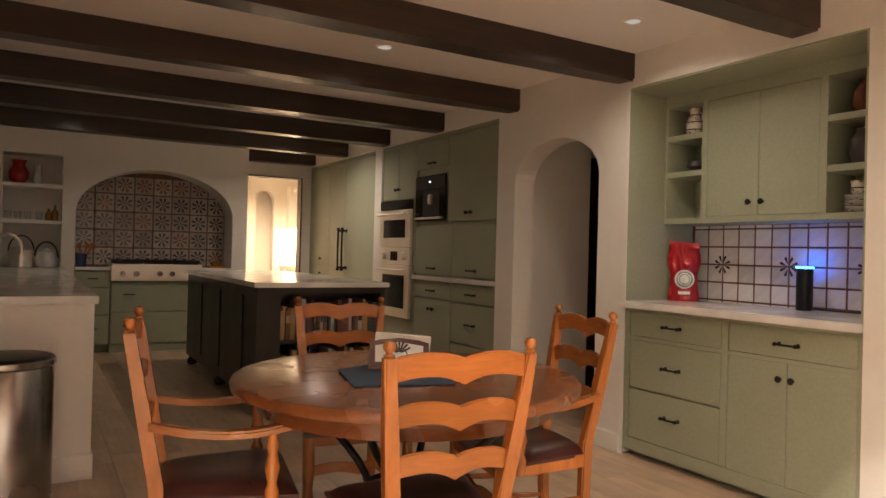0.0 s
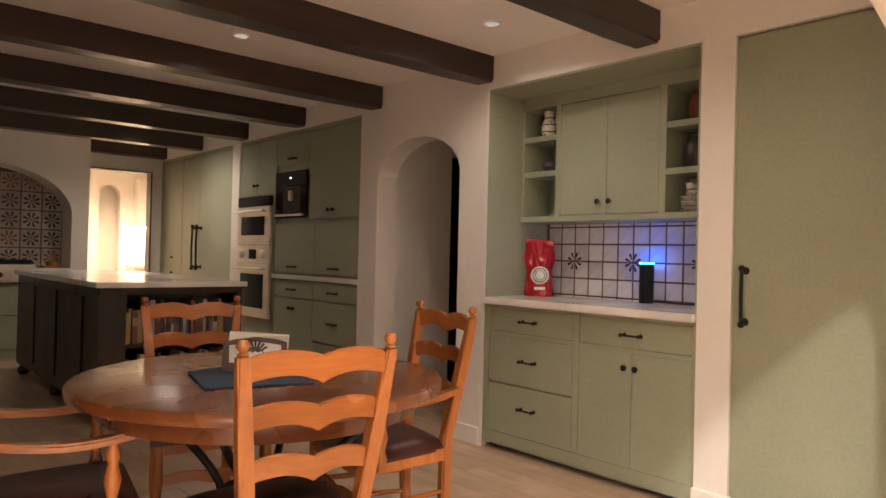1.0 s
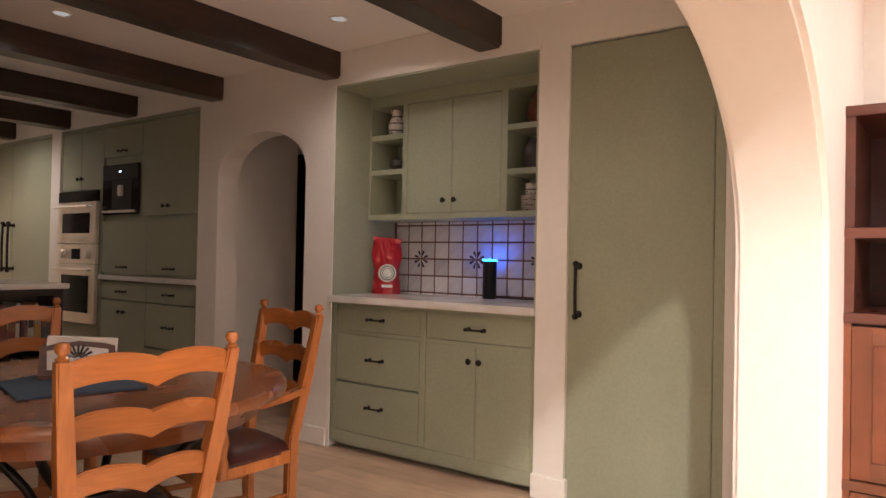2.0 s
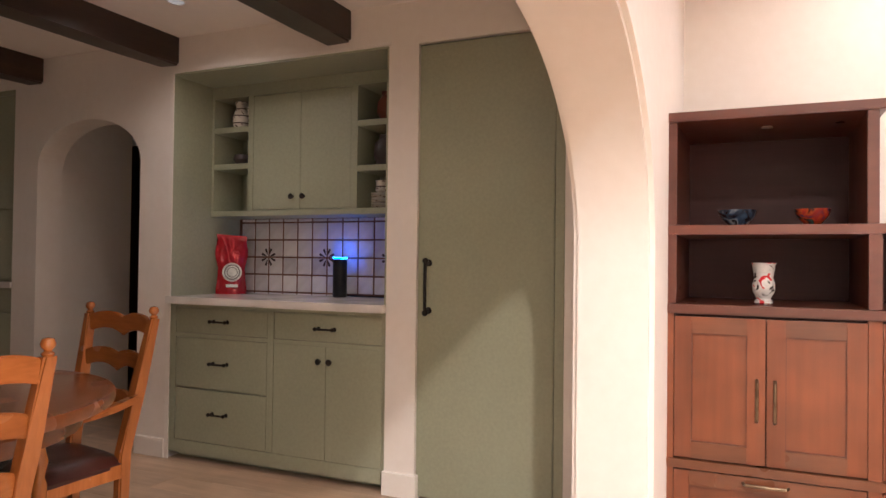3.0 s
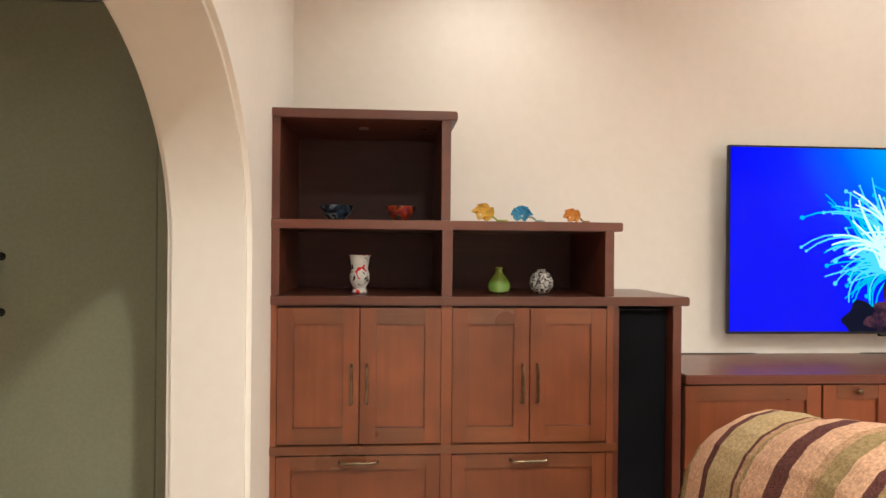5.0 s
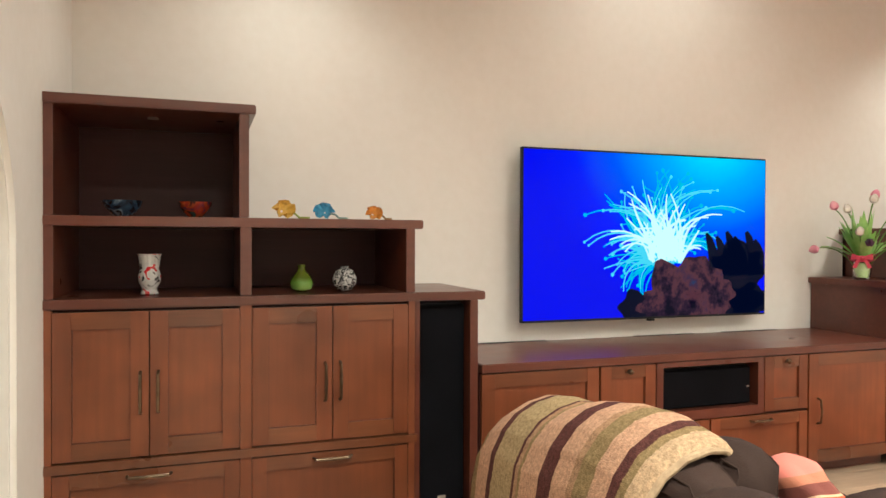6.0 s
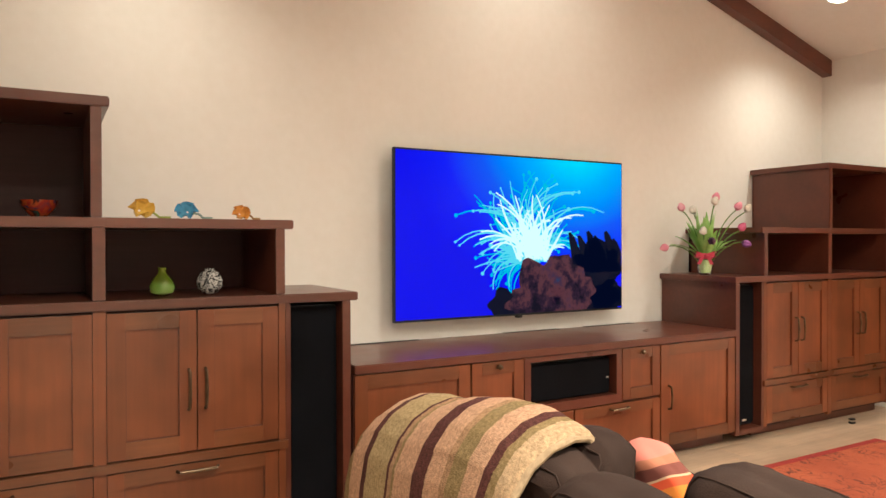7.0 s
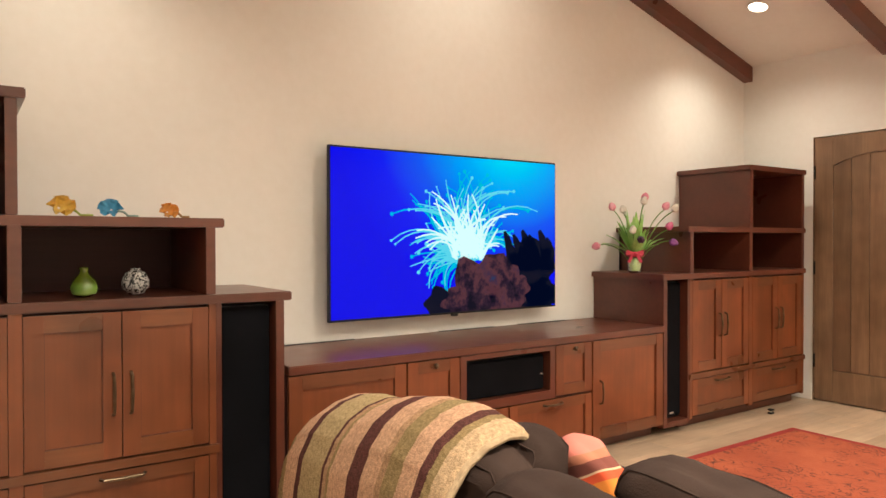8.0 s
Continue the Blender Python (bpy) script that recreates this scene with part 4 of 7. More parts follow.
def ladder_chair(arms):
    label = "honey maple ladder-back armchair with dark leather seat" if arms else "honey maple ladder-back side chair with dark leather seat"
    ob = thing("dining_armchair" if arms else "dining_chair", label, "chair", group="chairs round the table")
    hw = 0.205
    for s in (-1, 1):
        bm = bmesh.new()
        pts = [(s * 0.155, -0.215, 0.0), (s * 0.155, -0.2, 0.2), (s * 0.160, post_y(0.46), 0.46), (s * 0.184, post_y(0.7), 0.7), (s * hw, post_y(0.93), 0.93)]
        rings = []
        for k, p in enumerate(pts):
            w = (0.017, 0.02, 0.022, 0.02, 0.017)[k]
            rings.append([bm.verts.new((p[0] + dx * w, p[1] + dy * w, p[2])) for dx, dy in ((-1, -1), (1, -1), (1, 1), (-1, 1))])
        for a, b in zip(rings, rings[1:]):
            for k in range(4):
                bm.faces.new((a[k], a[(k + 1) % 4], b[(k + 1) % 4], b[k]))
        bm.faces.new(rings[0][::-1])
        bm.faces.new(rings[-1])
        bmesh.ops.bevel(bm, geom=[e for e in bm.edges if abs(e.verts[0].co.z - e.verts[1].co.z) > 0.05], offset=0.006, segments=2, affect="EDGES")
        part("back_post", bm, CHAIRWOOD, ob)
        bm = bmesh.new()
        lathe(bm, [(0.012, 0), (0.016, 0.006), (0.008, 0.013), (0.016, 0.023), (0.0175, 0.031), (0.013, 0.042), (0, 0.046)], (s * hw, post_y(0.93), 0.93), 16)
        part("finial", bm, CHAIRWOOD, ob, "turned ball finial")
        bm = bmesh.new()
        lathe(bm, [(0.014, 0), (0.02, 0.03), (0.017, 0.08), (0.025, 0.14), (0.019, 0.2), (0.026, 0.26), (0.024, 0.36), (0.024, 0.42), (0, 0.42)], (s * 0.215, 0.19, 0), 16)
        part("front_leg", bm, CHAIRWOOD, ob)
    for z, h in ((0.900, 0.066), (0.768, 0.062), (0.628, 0.060)):
        bm = bmesh.new()
        wavy(bm, hw - 0.014 - (0.93 - z) * 0.094, z, h, post_y(z), 0.016, 0.017)
        part("slat", bm, CHAIRWOOD_X, ob, "wavy ladder-back slat")
    bm = bmesh.new()
    box(bm, -0.215, 0.215, 0.175, 0.205, 0.375, 0.425)
    for q in (-1, 1):
        prism(bm, [(q * 0.150, -0.2), (q * 0.176, -0.2), (q * 0.225, 0.176), (q * 0.2, 0.176)], "z", 0.376, 0.424)
    box(bm, -0.145, 0.145, -0.215, -0.19, 0.375, 0.425)
    part("seat_frame", bm, CHAIRWOOD, ob, smooth=False)
    bm = bmesh.new()
    n = 16
    grid = {}
    for i in range(n + 1):
        for j in range(n + 1):
            u, v = -1 + 2 * i / n, -1 + 2 * j / n
            dome = (1 - u ** 4) * (1 - v ** 4)
            grid[i, j] = bm.verts.new((u * (0.208 + 0.037 * v), v * 0.215, 0.428 + 0.042 * dome ** 0.5 - 0.004 * math.exp(-8 * (u * u + v * v))))
    for i in range(n):
        for j in range(n):
            bm.faces.new((grid[i, j], grid[i + 1, j], grid[i + 1, j + 1], grid[i, j + 1]))
    edge = [e for e in bm.edges if e.is_boundary]
    out = bmesh.ops.extrude_edge_only(bm, edges=edge)
    for v in [g for g in out["geom"] if isinstance(g, bmesh.types.BMVert)]:
        v.co.z = 0.415
    part("seat", bm, LEATHER, ob, "dark brown leather cushion")
    for z, y0, y1, kind in ((0.16, -0.2, 0.19, "side"), (0.25, -0.2, 0.19, "side")):
        for s in (-1, 1):
            bm = bmesh.new()
            tube(bm, [(s * 0.155, y0, z), (s * 0.186, 0, z), (s * 0.215, y1, z)], [0.009, 0.013, 0.009], 10)
            part("stretcher", bm, CHAIRWOOD, ob)
    bm = bmesh.new()
    wavy(bm, 0.2, 0.27, 0.045, 0.19, 0.012, 0.014, 0.0)
    part("front_stretcher", bm, CHAIRWOOD_X, ob)
    if arms:
        for s in (-1, 1):
            bm = bmesh.new()
            prev = None
            rings = []
            for k in range(13):
                u = k / 12
                y = post_y(0.66) + 0.01 + u * 0.44
                x = s * (0.200 + 0.056 * math.sin(u * 1.6))
                z = 0.654 - 0.035 * math.sin(u * math.pi * 0.9) + 0.012 * u
                w = 0.016 + 0.014 * u
                rings.append([bm.verts.new((x - w, y, z - 0.012)), bm.verts.new((x + w, y, z - 0.012)), bm.verts.new((x + w, y, z + 0.012)), bm.verts.new((x - w, y, z + 0.012))])
            for a, b in zip(rings, rings[1:]):
                for k in range(4):
                    bm.faces.new((a[k], a[(k + 1) % 4], b[(k + 1) % 4], b[k]))
            bm.faces.new(rings[0][::-1])
            bm.faces.new(rings[-1])
            bmesh.ops.bevel(bm, geom=[e for e in bm.edges if abs(e.verts[0].co.y - e.verts[1].co.y) > 0.01], offset=0.007, segments=2, affect="EDGES")
            part("armrest", bm, CHAIRWOOD_Y, ob)
            bm = bmesh.new()
            lathe(bm, [(0.02, 0.395), (0.022, 0.45), (0.014, 0.47), (0.024, 0.52), (0.014, 0.565), (0.02, 0.585), (0.013, 0.615), (0.014, 0.634), (0, 0.634)], (s * 0.25, 0.13, 0), 16)
            part("arm_support", bm, CHAIRWOOD, ob, "turned arm support")
    return ob


def chair_pose(mid, f):
    n = math.hypot(*f)
    fx, fy = f[0] / n, f[1] / n
    off = -post_y(0.94)
    return pose(mid[0] + fx * off, mid[1] + fy * off, 0, 0, 0, math.degrees(math.atan2(-fx, fy)))


side = ladder_chair(False)
side.matrix_basis = chair_pose((1.882, 1.250), (0.14, 0.99)) @ Matrix.Diagonal((1, 1, 0.985, 1))
copy_thing(side, chair_pose((2.20, 2.89), (-0.18, -0.98)))
arm = ladder_chair(True)
arm.matrix_basis = chair_pose((2.875, 1.885), (-0.985, 0.16))
copy_thing(arm, chair_pose((1.175, 2.10), (0.983, -0.184)))

# what lies on the table
NAVY = mottled("navy_cloth", (0.02, 0.04, 0.07), (0.035, 0.065, 0.105), 12, 0.8, grain=300, relief=0.4)
bm = bmesh.new()
pts = [(-0.19, -0.10), (0.14, -0.19), (0.19, 0.02), (0.02, 0.25), (-0.12, 0.20)]
prism(bm, [(1.96 + x, 1.82 + y) for x, y in pts], "z", 0.756, 0.764)
soften(bm, 0.003, 1)
solid("place_mat", bm, NAVY, "folded navy blue cloth mat on the table", "place mat")
nh = thing("napkin_holder", "dark wooden napkin holder with white napkins and a painted emblem", "napkin holder", (2.045, 1.94, 0.764), -28)
PAPER = mottled("white_paper", (0.68, 0.66, 0.62), (0.76, 0.74, 0.70), 10, 0.7, relief=0.1)
FRAMEWOOD = wood("holder_wood", (0.05, 0.02, 0.018), (0.09, 0.04, 0.03), "x", 0.4)
bm = bmesh.new()
box(bm, -0.11, 0.11, -0.035, 0.035, 0, 0.012)
soften(bm, 0.002, 1)
part("base", bm, FRAMEWOOD, nh)
for y in (-0.033, 0.025):
    bm = bmesh.new()
    prism(bm, [(-0.11, 0.012), (0.11, 0.012), (0.105, 0.098), (0.07, 0.108), (0, 0.116), (-0.07, 0.108), (-0.105, 0.098)], "y", y, y + 0.008)
    part("side_plate", bm, FRAMEWOOD, nh, smooth=False)
bm = bmesh.new()
prism(bm, [(-0.085, 0.03), (0.085, 0.03), (0.086, 0.088), (0, 0.102), (-0.086, 0.088)], "y", -0.0355, -0.0335)
part("emblem_plate", bm, PAPER, nh, "pale plate with dark scroll emblem", smooth=False)
bm = bmesh.new()
for k in range(7):
    a = radians(30 + 20 * k)
    tube(bm, [(0.008 * math.cos(a), -0.0365, 0.06 + 0.008 * math.sin(a)), (0.045 * math.cos(a), -0.0365, 0.06 + 0.045 * math.sin(a))], [0.002, 0.004], 6)
tube(bm, [(0.03 * math.cos(t), -0.0365, 0.05 + 0.03 * math.sin(t)) for t in [2 * math.pi * k / 20 for k in range(20)]], 0.002, 6, True)
part("emblem", bm, TILE_INK, nh)
bm = bmesh.new()
box(bm, -0.095, 0.105, -0.022, 0.022, 0.012, 0.125)
bmesh.ops.transform(bm, matrix=Matrix.Rotation(radians(4), 4, "Y"), verts=bm.verts[:])
part("napkin_pad", bm, PAPER, nh, "stack of white paper napkins", smooth=False)

# ---- media furniture ----
FX = BKX + 0.014   # face of doors and stiles


def shaker(name, parent, y0, y1, z0, z1, rail=0.062, gap=0.002):
    """A door or drawer front with a recessed panel, facing -x."""
    y0, y1, z0, z1 = y0 + gap, y1 - gap, z0 + gap, z1 - gap
    bm = bmesh.new()
    box(bm, FX + 0.020, FX + 0.0225, y0 + 0.003, y1 - 0.003, z0 + 0.003, z1 - 0.003)
    ob = part(name, bm, CHERRY, parent, smooth=False)
    for p, q in ((y0, y0 + rail), (y1 - rail, y1)):
        slab("stile", ob, CHERRY, FX, FX + 0.0198, p, q, z0, z1, 0.0015)
    for p, q in ((z0, z0 + rail), (z1 - rail, z1)):
        slab("rail", ob, CHERRY_H, FX + 0.0004, FX + 0.0198, y0 + rail, y1 - rail, p, q, 0.0)
    bm = bmesh.new()
    box(bm, FX + 0.011, FX + 0.0195, y0 + rail, y1 - rail, z0 + rail, z1 - rail)
    part("panel", bm, CHERRY, ob, "recessed reddish wood panel", smooth=False)
    bm = bmesh.new()
    a, b, c, d = y0 + rail, y1 - rail, z0 + rail, z1 - rail
    for (p, q) in (((a, c), (b, c)), ((b, c), (b, d)), ((b, d), (a, d)), ((a, d), (a, c))):
        tube(bm, [(FX + 0.010, p[0], p[1]), (FX + 0.010, q[0], q[1])], 0.004, 4)
    part("bead", bm, CHERRY_DARK, ob, smooth=False)
    return ob


def wood_pull(parent, y, z, length=0.14, upright=True):
    bm = bmesh.new()
    h = length / 2
    pts = [(FX, h), (FX - 0.022, h * 0.9), (FX - 0.028, 0), (FX - 0.022, -h * 0.9), (FX, -h)]
    tube(bm, [(x, y + (0 if upright else s), z + (s if upright else 0)) for x, s in pts], [0.006, 0.0055, 0.0065, 0.0055, 0.006], 8)
    part("handle", bm, BRONZE, parent, "aged bronze bow handle")


def latch(parent, y, z):
    bm = bmesh.new()
    bmesh.ops.create_uvsphere(bm, u_segments=12, v_segments=8, radius=0.013, matrix=Matrix.Translation((FX - 0.016, y, z)))
    tube(bm, [(FX, y, z), (FX - 0.016, y, z)], 0.006, 8)
    tube(bm, [(FX - 0.012, y - 0.022, z - 0.004), (FX - 0.012, y + 0.022, z - 0.004)], 0.004, 6)
    part("knob", bm, BRONZE, parent, "small bronze knob")


def top_slab(name, parent, y0, y1, z1, thick=0.035, x0=None):
    return slab(name, parent, CHERRY_DARK, BKX if x0 is None else x0, TVX - 0.003, y0, y1, z1 - thick, z1, 0.004, "dark reddish top board")




def media_case(label, sgn, at):
    """A stepped cabinet; y runs from `at` along sgn. The tall part stands first on the left case and last on the right case."""
    ob = thing("media_cabinet", label, "cabinet", group="stepped media cabinets")

    def yy(a, b):
        p, q = at + sgn * a, at + sgn * b
        return min(p, q), max(p, q)
    return ob, yy


def tiers(ob, yy, led):
    """Base with doors and drawers, two upper tiers. Offsets run from the tall end."""
    W = 1.362           # width of base doors part
    # carcass of the base behind the doors
    a, b = yy(0.0, W)
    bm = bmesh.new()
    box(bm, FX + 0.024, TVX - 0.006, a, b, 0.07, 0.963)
    part("body", bm, CHERRY_SHADED, ob, smooth=False)
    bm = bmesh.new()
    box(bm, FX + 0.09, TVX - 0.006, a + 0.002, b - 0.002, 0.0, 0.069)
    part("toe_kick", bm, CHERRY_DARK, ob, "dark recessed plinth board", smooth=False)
    for s0, s1 in ((0.0, 0.028), (0.668, 0.71), (1.335, W)):
        p, q = yy(s0, s1)
        bm = bmesh.new()
        box(bm, FX, FX + 0.024, p, q, 0.07, 0.963)
        part("stile", bm, CHERRY, ob, smooth=False)
    for (d0, d1, side) in ((0.028, 0.348, 1), (0.348, 0.668, -1), (0.71, 1.022, 1), (1.022, 1.335, -1)):
        p, q = yy(d0, d1)
        d = shaker("door", ob, p, q, led + 0.004, 0.955)
        hy = yy(d1 - 0.03, d1 - 0.03)[0] if side > 0 else yy(d0 + 0.03, d0 + 0.03)[0]
        wood_pull(d, hy, 0.655, 0.15)
    for d0, d1 in ((0.028, 0.668), (0.71, 1.335)):
        p, q = yy(d0, d1)
        d = shaker("drawer", ob, p, q, 0.085, led - 0.038, 0.055)
        wood_pull(d, (p + q) / 2, led - 0.064, 0.15, False)
    p, q = yy(-0.004, W + 0.01)
    slab("ledge", ob, CHERRY_H, FX - 0.012, FX + 0.024, p, q, led - 0.034, led, 0.003)


def tower_speaker(y0, y1, label):
    ob = thing("tower_speaker", label, "loudspeaker", group="tower speakers in the media wall")
    slab("cabinet", ob, PLASTIC, FX + 0.06, FX + 0.36, y0 + 0.006, y1 - 0.006, 0.085, 0.945, 0.006)
    slab("grille", ob, CLOTH_BLACK, FX + 0.045, FX + 0.06, y0 + 0.01, y1 - 0.01, 0.10, 0.94, 0.006, "black cloth grille")
    slab("badge", ob, STEEL, FX + 0.043, FX + 0.045, (y0 + y1) / 2 - 0.018, (y0 + y1) / 2 + 0.018, 0.115, 0.127, 0.0)


def case_of(at, sgn, label, tower_label, led, bay, end):
    ob, yy = media_case(label, sgn, at)
    tiers(ob, yy, led)
    # bay for the tower speaker
    for s0, s1 in ((1.362, 1.385), (bay, bay + 0.036)):
        p, q = yy(s0, s1)
        slab("bay_side", ob, CHERRY_DARK, FX, TVX - 0.006, p, q, 0.05, 0.963, 0.002)
    p, q = yy(1.385, bay)
    slab("bay_floor", ob, CHERRY_DARK, FX, TVX - 0.006, p, q, 0.05, 0.083, 0.002)
    bm = bmesh.new()
    box(bm, FX + 0.38, FX + 0.39, p, q, 0.083, 0.963)
    part("bay_back", bm, PLASTIC, ob, smooth=False)
    tower_speaker(p, q, tower_label)
    p, q = yy(-0.008, end)
    top_slab("top", ob, p, q, 1.0, 0.036)
    # middle tier
    U = BKX + 0.012
    for s0, s1 in ((0.0, 0.036), (0.668, 0.71), (1.325, 1.362)):
        p, q = yy(s0, s1)
        slab("upright", ob, CHERRY_DARK, U, TVX - 0.006, p, q, 1.001, 1.262, 0.002)
    p, q = yy(0.0, 1.362)
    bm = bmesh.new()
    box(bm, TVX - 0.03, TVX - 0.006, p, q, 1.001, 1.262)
    part("back_panel", bm, CHERRY_SHADED, ob, smooth=False)
    p, q = yy(-0.006, 1.395)
    top_slab("middle_shelf", ob, p, q, 1.298, 0.036, BKX + 0.002)
    # top tier
    for s0, s1 in ((0.0, 0.036), (0.664, 0.70)):
        p, q = yy(s0, s1)
        slab("upright", ob, CHERRY_DARK, U, TVX - 0.006, p, q, 1.299, 1.692, 0.002)
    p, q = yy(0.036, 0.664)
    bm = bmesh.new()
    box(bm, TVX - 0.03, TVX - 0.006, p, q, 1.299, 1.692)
    part("back_panel", bm, CHERRY_SHADED, ob, smooth=False)
    bm = bmesh.new()
    bmesh.ops.create_cone(bm, cap_ends=True, segments=16, radius1=0.022, radius2=0.018, depth=0.006, matrix=Matrix.Translation((3.95, (p + q) / 2, 1.688)))
    part("puck_light", bm, STEEL, ob, "small unlit puck lamp")
    p, q = yy(-0.008, 0.725)
    top_slab("top_board", ob, p, q, 1.728, 0.036, BKX + 0.0)
    return ob


case_of(0.010, -1, "stepped reddish cherry media cabinet with shelves, beside the arch", "tall black tower speaker with cloth grille in the media cabinet bay", 0.415, 1.608, 1.672)
case_of(-5.70, 1, "stepped reddish cherry media cabinet with open cubbies, by the plank door", "tall black tower speaker with cloth grille in the far bay", 0.358, 1.584, 1.640)

# low console under the television
con = thing("media_console", "low reddish cherry console with doors, drawers and centre speaker bay", "cabinet")
C0, C1 = -4.078, -1.648
top_slab("top", con, C0 - 0.0, C1, 0.685, 0.038, BKX)
bm = bmesh.new()
box(bm, FX + 0.024, TVX - 0.006, C0 + 0.001, -3.18, 0.07, 0.646)
box(bm, FX + 0.024, TVX - 0.006, -3.18, -2.54, 0.07, 0.395)
box(bm, FX + 0.35, TVX - 0.006, -3.18, -2.54, 0.395, 0.646)
box(bm, FX + 0.024, TVX - 0.006, -2.54, C1 - 0.001, 0.07, 0.646)
part("body", bm, CHERRY_SHADED, con, smooth=False)
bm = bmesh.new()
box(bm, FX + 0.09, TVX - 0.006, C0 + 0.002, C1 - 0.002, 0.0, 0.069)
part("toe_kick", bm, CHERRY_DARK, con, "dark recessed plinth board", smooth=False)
d = shaker("door", con, C0 + 0.002, -3.46, 0.075, 0.643)
wood_pull(d, -3.52, 0.345, 0.13)
d = shaker("door", con, -2.23, C1 - 0.002, 0.075, 0.643)
wood_pull(d, -2.16, 0.345, 0.13)
d = shaker("small_door", con, -3.455, -3.175, 0.365, 0.643, 0.058)
latch(d, -3.315, 0.615)
d = shaker("small_door", con, -2.535, -2.235, 0.365, 0.643, 0.058)
latch(d, -2.385, 0.615)
d = shaker("drawer", con, -3.455, -2.85, 0.075, 0.355, 0.055)
wood_pull(d, -3.15, 0.328, 0.13, False)
d = shaker("drawer", con, -2.845, -2.235, 0.075, 0.355, 0.055)
wood_pull(d, -2.54, 0.328, 0.13, False)
bm = bmesh.new()
box(bm, FX, FX + 0.35, -3.172, -3.135, 0.36, 0.643)
box(bm, FX, FX + 0.35, -2.575, -2.538, 0.36, 0.643)
box(bm, FX, FX + 0.35, -3.135, -2.575, 0.36, 0.405)
box(bm, FX, FX + 0.35, -3.135, -2.575, 0.618, 0.643)
part("bay_frame", bm, CHERRY_DARK, con, smooth=False)
for y in (-2.05, -3.0, -3.6):
    slab("cable_slot", con, PLASTIC, TVX - 0.03, TVX - 0.005, y - 0.2, y + 0.2, 0.6855, 0.688, 0.0, "dark cable slot at the back edge")
cs = thing("center_speaker", "black centre loudspeaker in the console bay", "loudspeaker")
slab("cabinet", cs, PLASTIC, FX + 0.05, FX + 0.3, -3.125, -2.585, 0.406, 0.600, 0.008)
slab("grille", cs, CLOTH_BLACK, FX + 0.035, FX + 0.05, -3.12, -2.59, 0.41, 0.595, 0.006, "black cloth grille")
slab("badge", cs, STEEL, FX + 0.033, FX + 0.035, -3.11, -3.095, 0.49, 0.497, 0.0)

# ---- television ----
TVF = 4.221
Y0, Y1, ZB, ZT = -3.620, -2.060, 0.794, 1.696
tv = thing("television", "large thin flat television showing a bright underwater scene", "television")
slab("back_housing", tv, PLASTIC, TVF + 0.002, TVF + 0.03, Y0, Y1, ZB, ZT, 0.003)
slab("electronics_box", tv, PLASTIC, TVF + 0.03, TVF + 0.07, Y0 + 0.25, Y1 - 0.25, ZB + 0.05, ZB + 0.5, 0.01)
slab("wall_mount", tv, STEEL, TVF + 0.07, TVX - 0.001, Y0 + 0.55, Y1 - 0.55, ZB + 0.2, ZB + 0.45, 0.003)
slab("sensor", tv, PLASTIC, TVF - 0.004, TVF + 0.02, (Y0 + Y1) / 2 - 0.02, (Y0 + Y1) / 2 + 0.02, ZB - 0.012, ZB, 0.003)
SCREEN = bpy.data.materials.new("screen_water")
nt, b = nodes_of(SCREEN)
tcn = nt.nodes.new("ShaderNodeTexCoord")
sep = nt.nodes.new("ShaderNodeSeparateXYZ")
nt.links.new(tcn.outputs["Object"], sep.inputs[0])


def math_node(nt, op, a, b=None, clamp=False):
    n = nt.nodes.new("ShaderNodeMath")
    n.operation, n.use_clamp = op, clamp
    for s, v in zip(n.inputs, (a, b)):
        if v is None:
            continue
        if isinstance(v, (int, float)):
            s.default_value = v
        else:
            nt.links.new(v, s)
    return n.outputs[0]


# brighter towards the upper right corner of the picture
dy = math_node(nt, "SUBTRACT", sep.outputs["Y"], -3.25)
dz = math_node(nt, "SUBTRACT", sep.outputs["Z"], 1.80)
d2 = math_node(nt, "ADD", math_node(nt, "MULTIPLY", math_node(nt, "MULTIPLY", dy, dy), 0.75), math_node(nt, "MULTIPLY", math_node(nt, "MULTIPLY", dz, dz), 1.2))
dist = math_node(nt, "SQRT", d2)
watercol = ramp(nt, dist, [(0.08, (0.0, 0.78, 1.0)), (0.30, (0.0, 0.42, 0.98)), (0.58, (0.0, 0.09, 0.92)), (0.78, (0.0, 0.006, 0.95)), (1.0, (0.0, 0.0, 0.85))])
b.inputs["Base Color"].default_value = (0.004, 0.004, 0.006, 1)
b.inputs["Roughness"].default_value, b.inputs["Specular IOR Level"].default_value = 0.12, 0.08
nt.links.new(watercol, b.inputs["Emission Color"])
b.inputs["Emission Strength"].default_value = 1.15
bm = bmesh.new()
box(bm, TVF, TVF + 0.002, Y0 + 0.008, Y1 - 0.008, ZB + 0.012, ZT - 0.010)
part("screen", bm, SCREEN, tv, "glowing blue screen", smooth=False)
# the picture's shapes lie on the screen; u to the right, v up, both 0 to 1
SW, SH = (Y1 - Y0 - 0.016), (ZT - ZB - 0.022)


def on_screen(u, v, lift=0.0006):
    return Vector((TVF - lift, Y1 - 0.008 - u * SW, ZB + 0.012 + v * SH))


rs = random.Random(11)


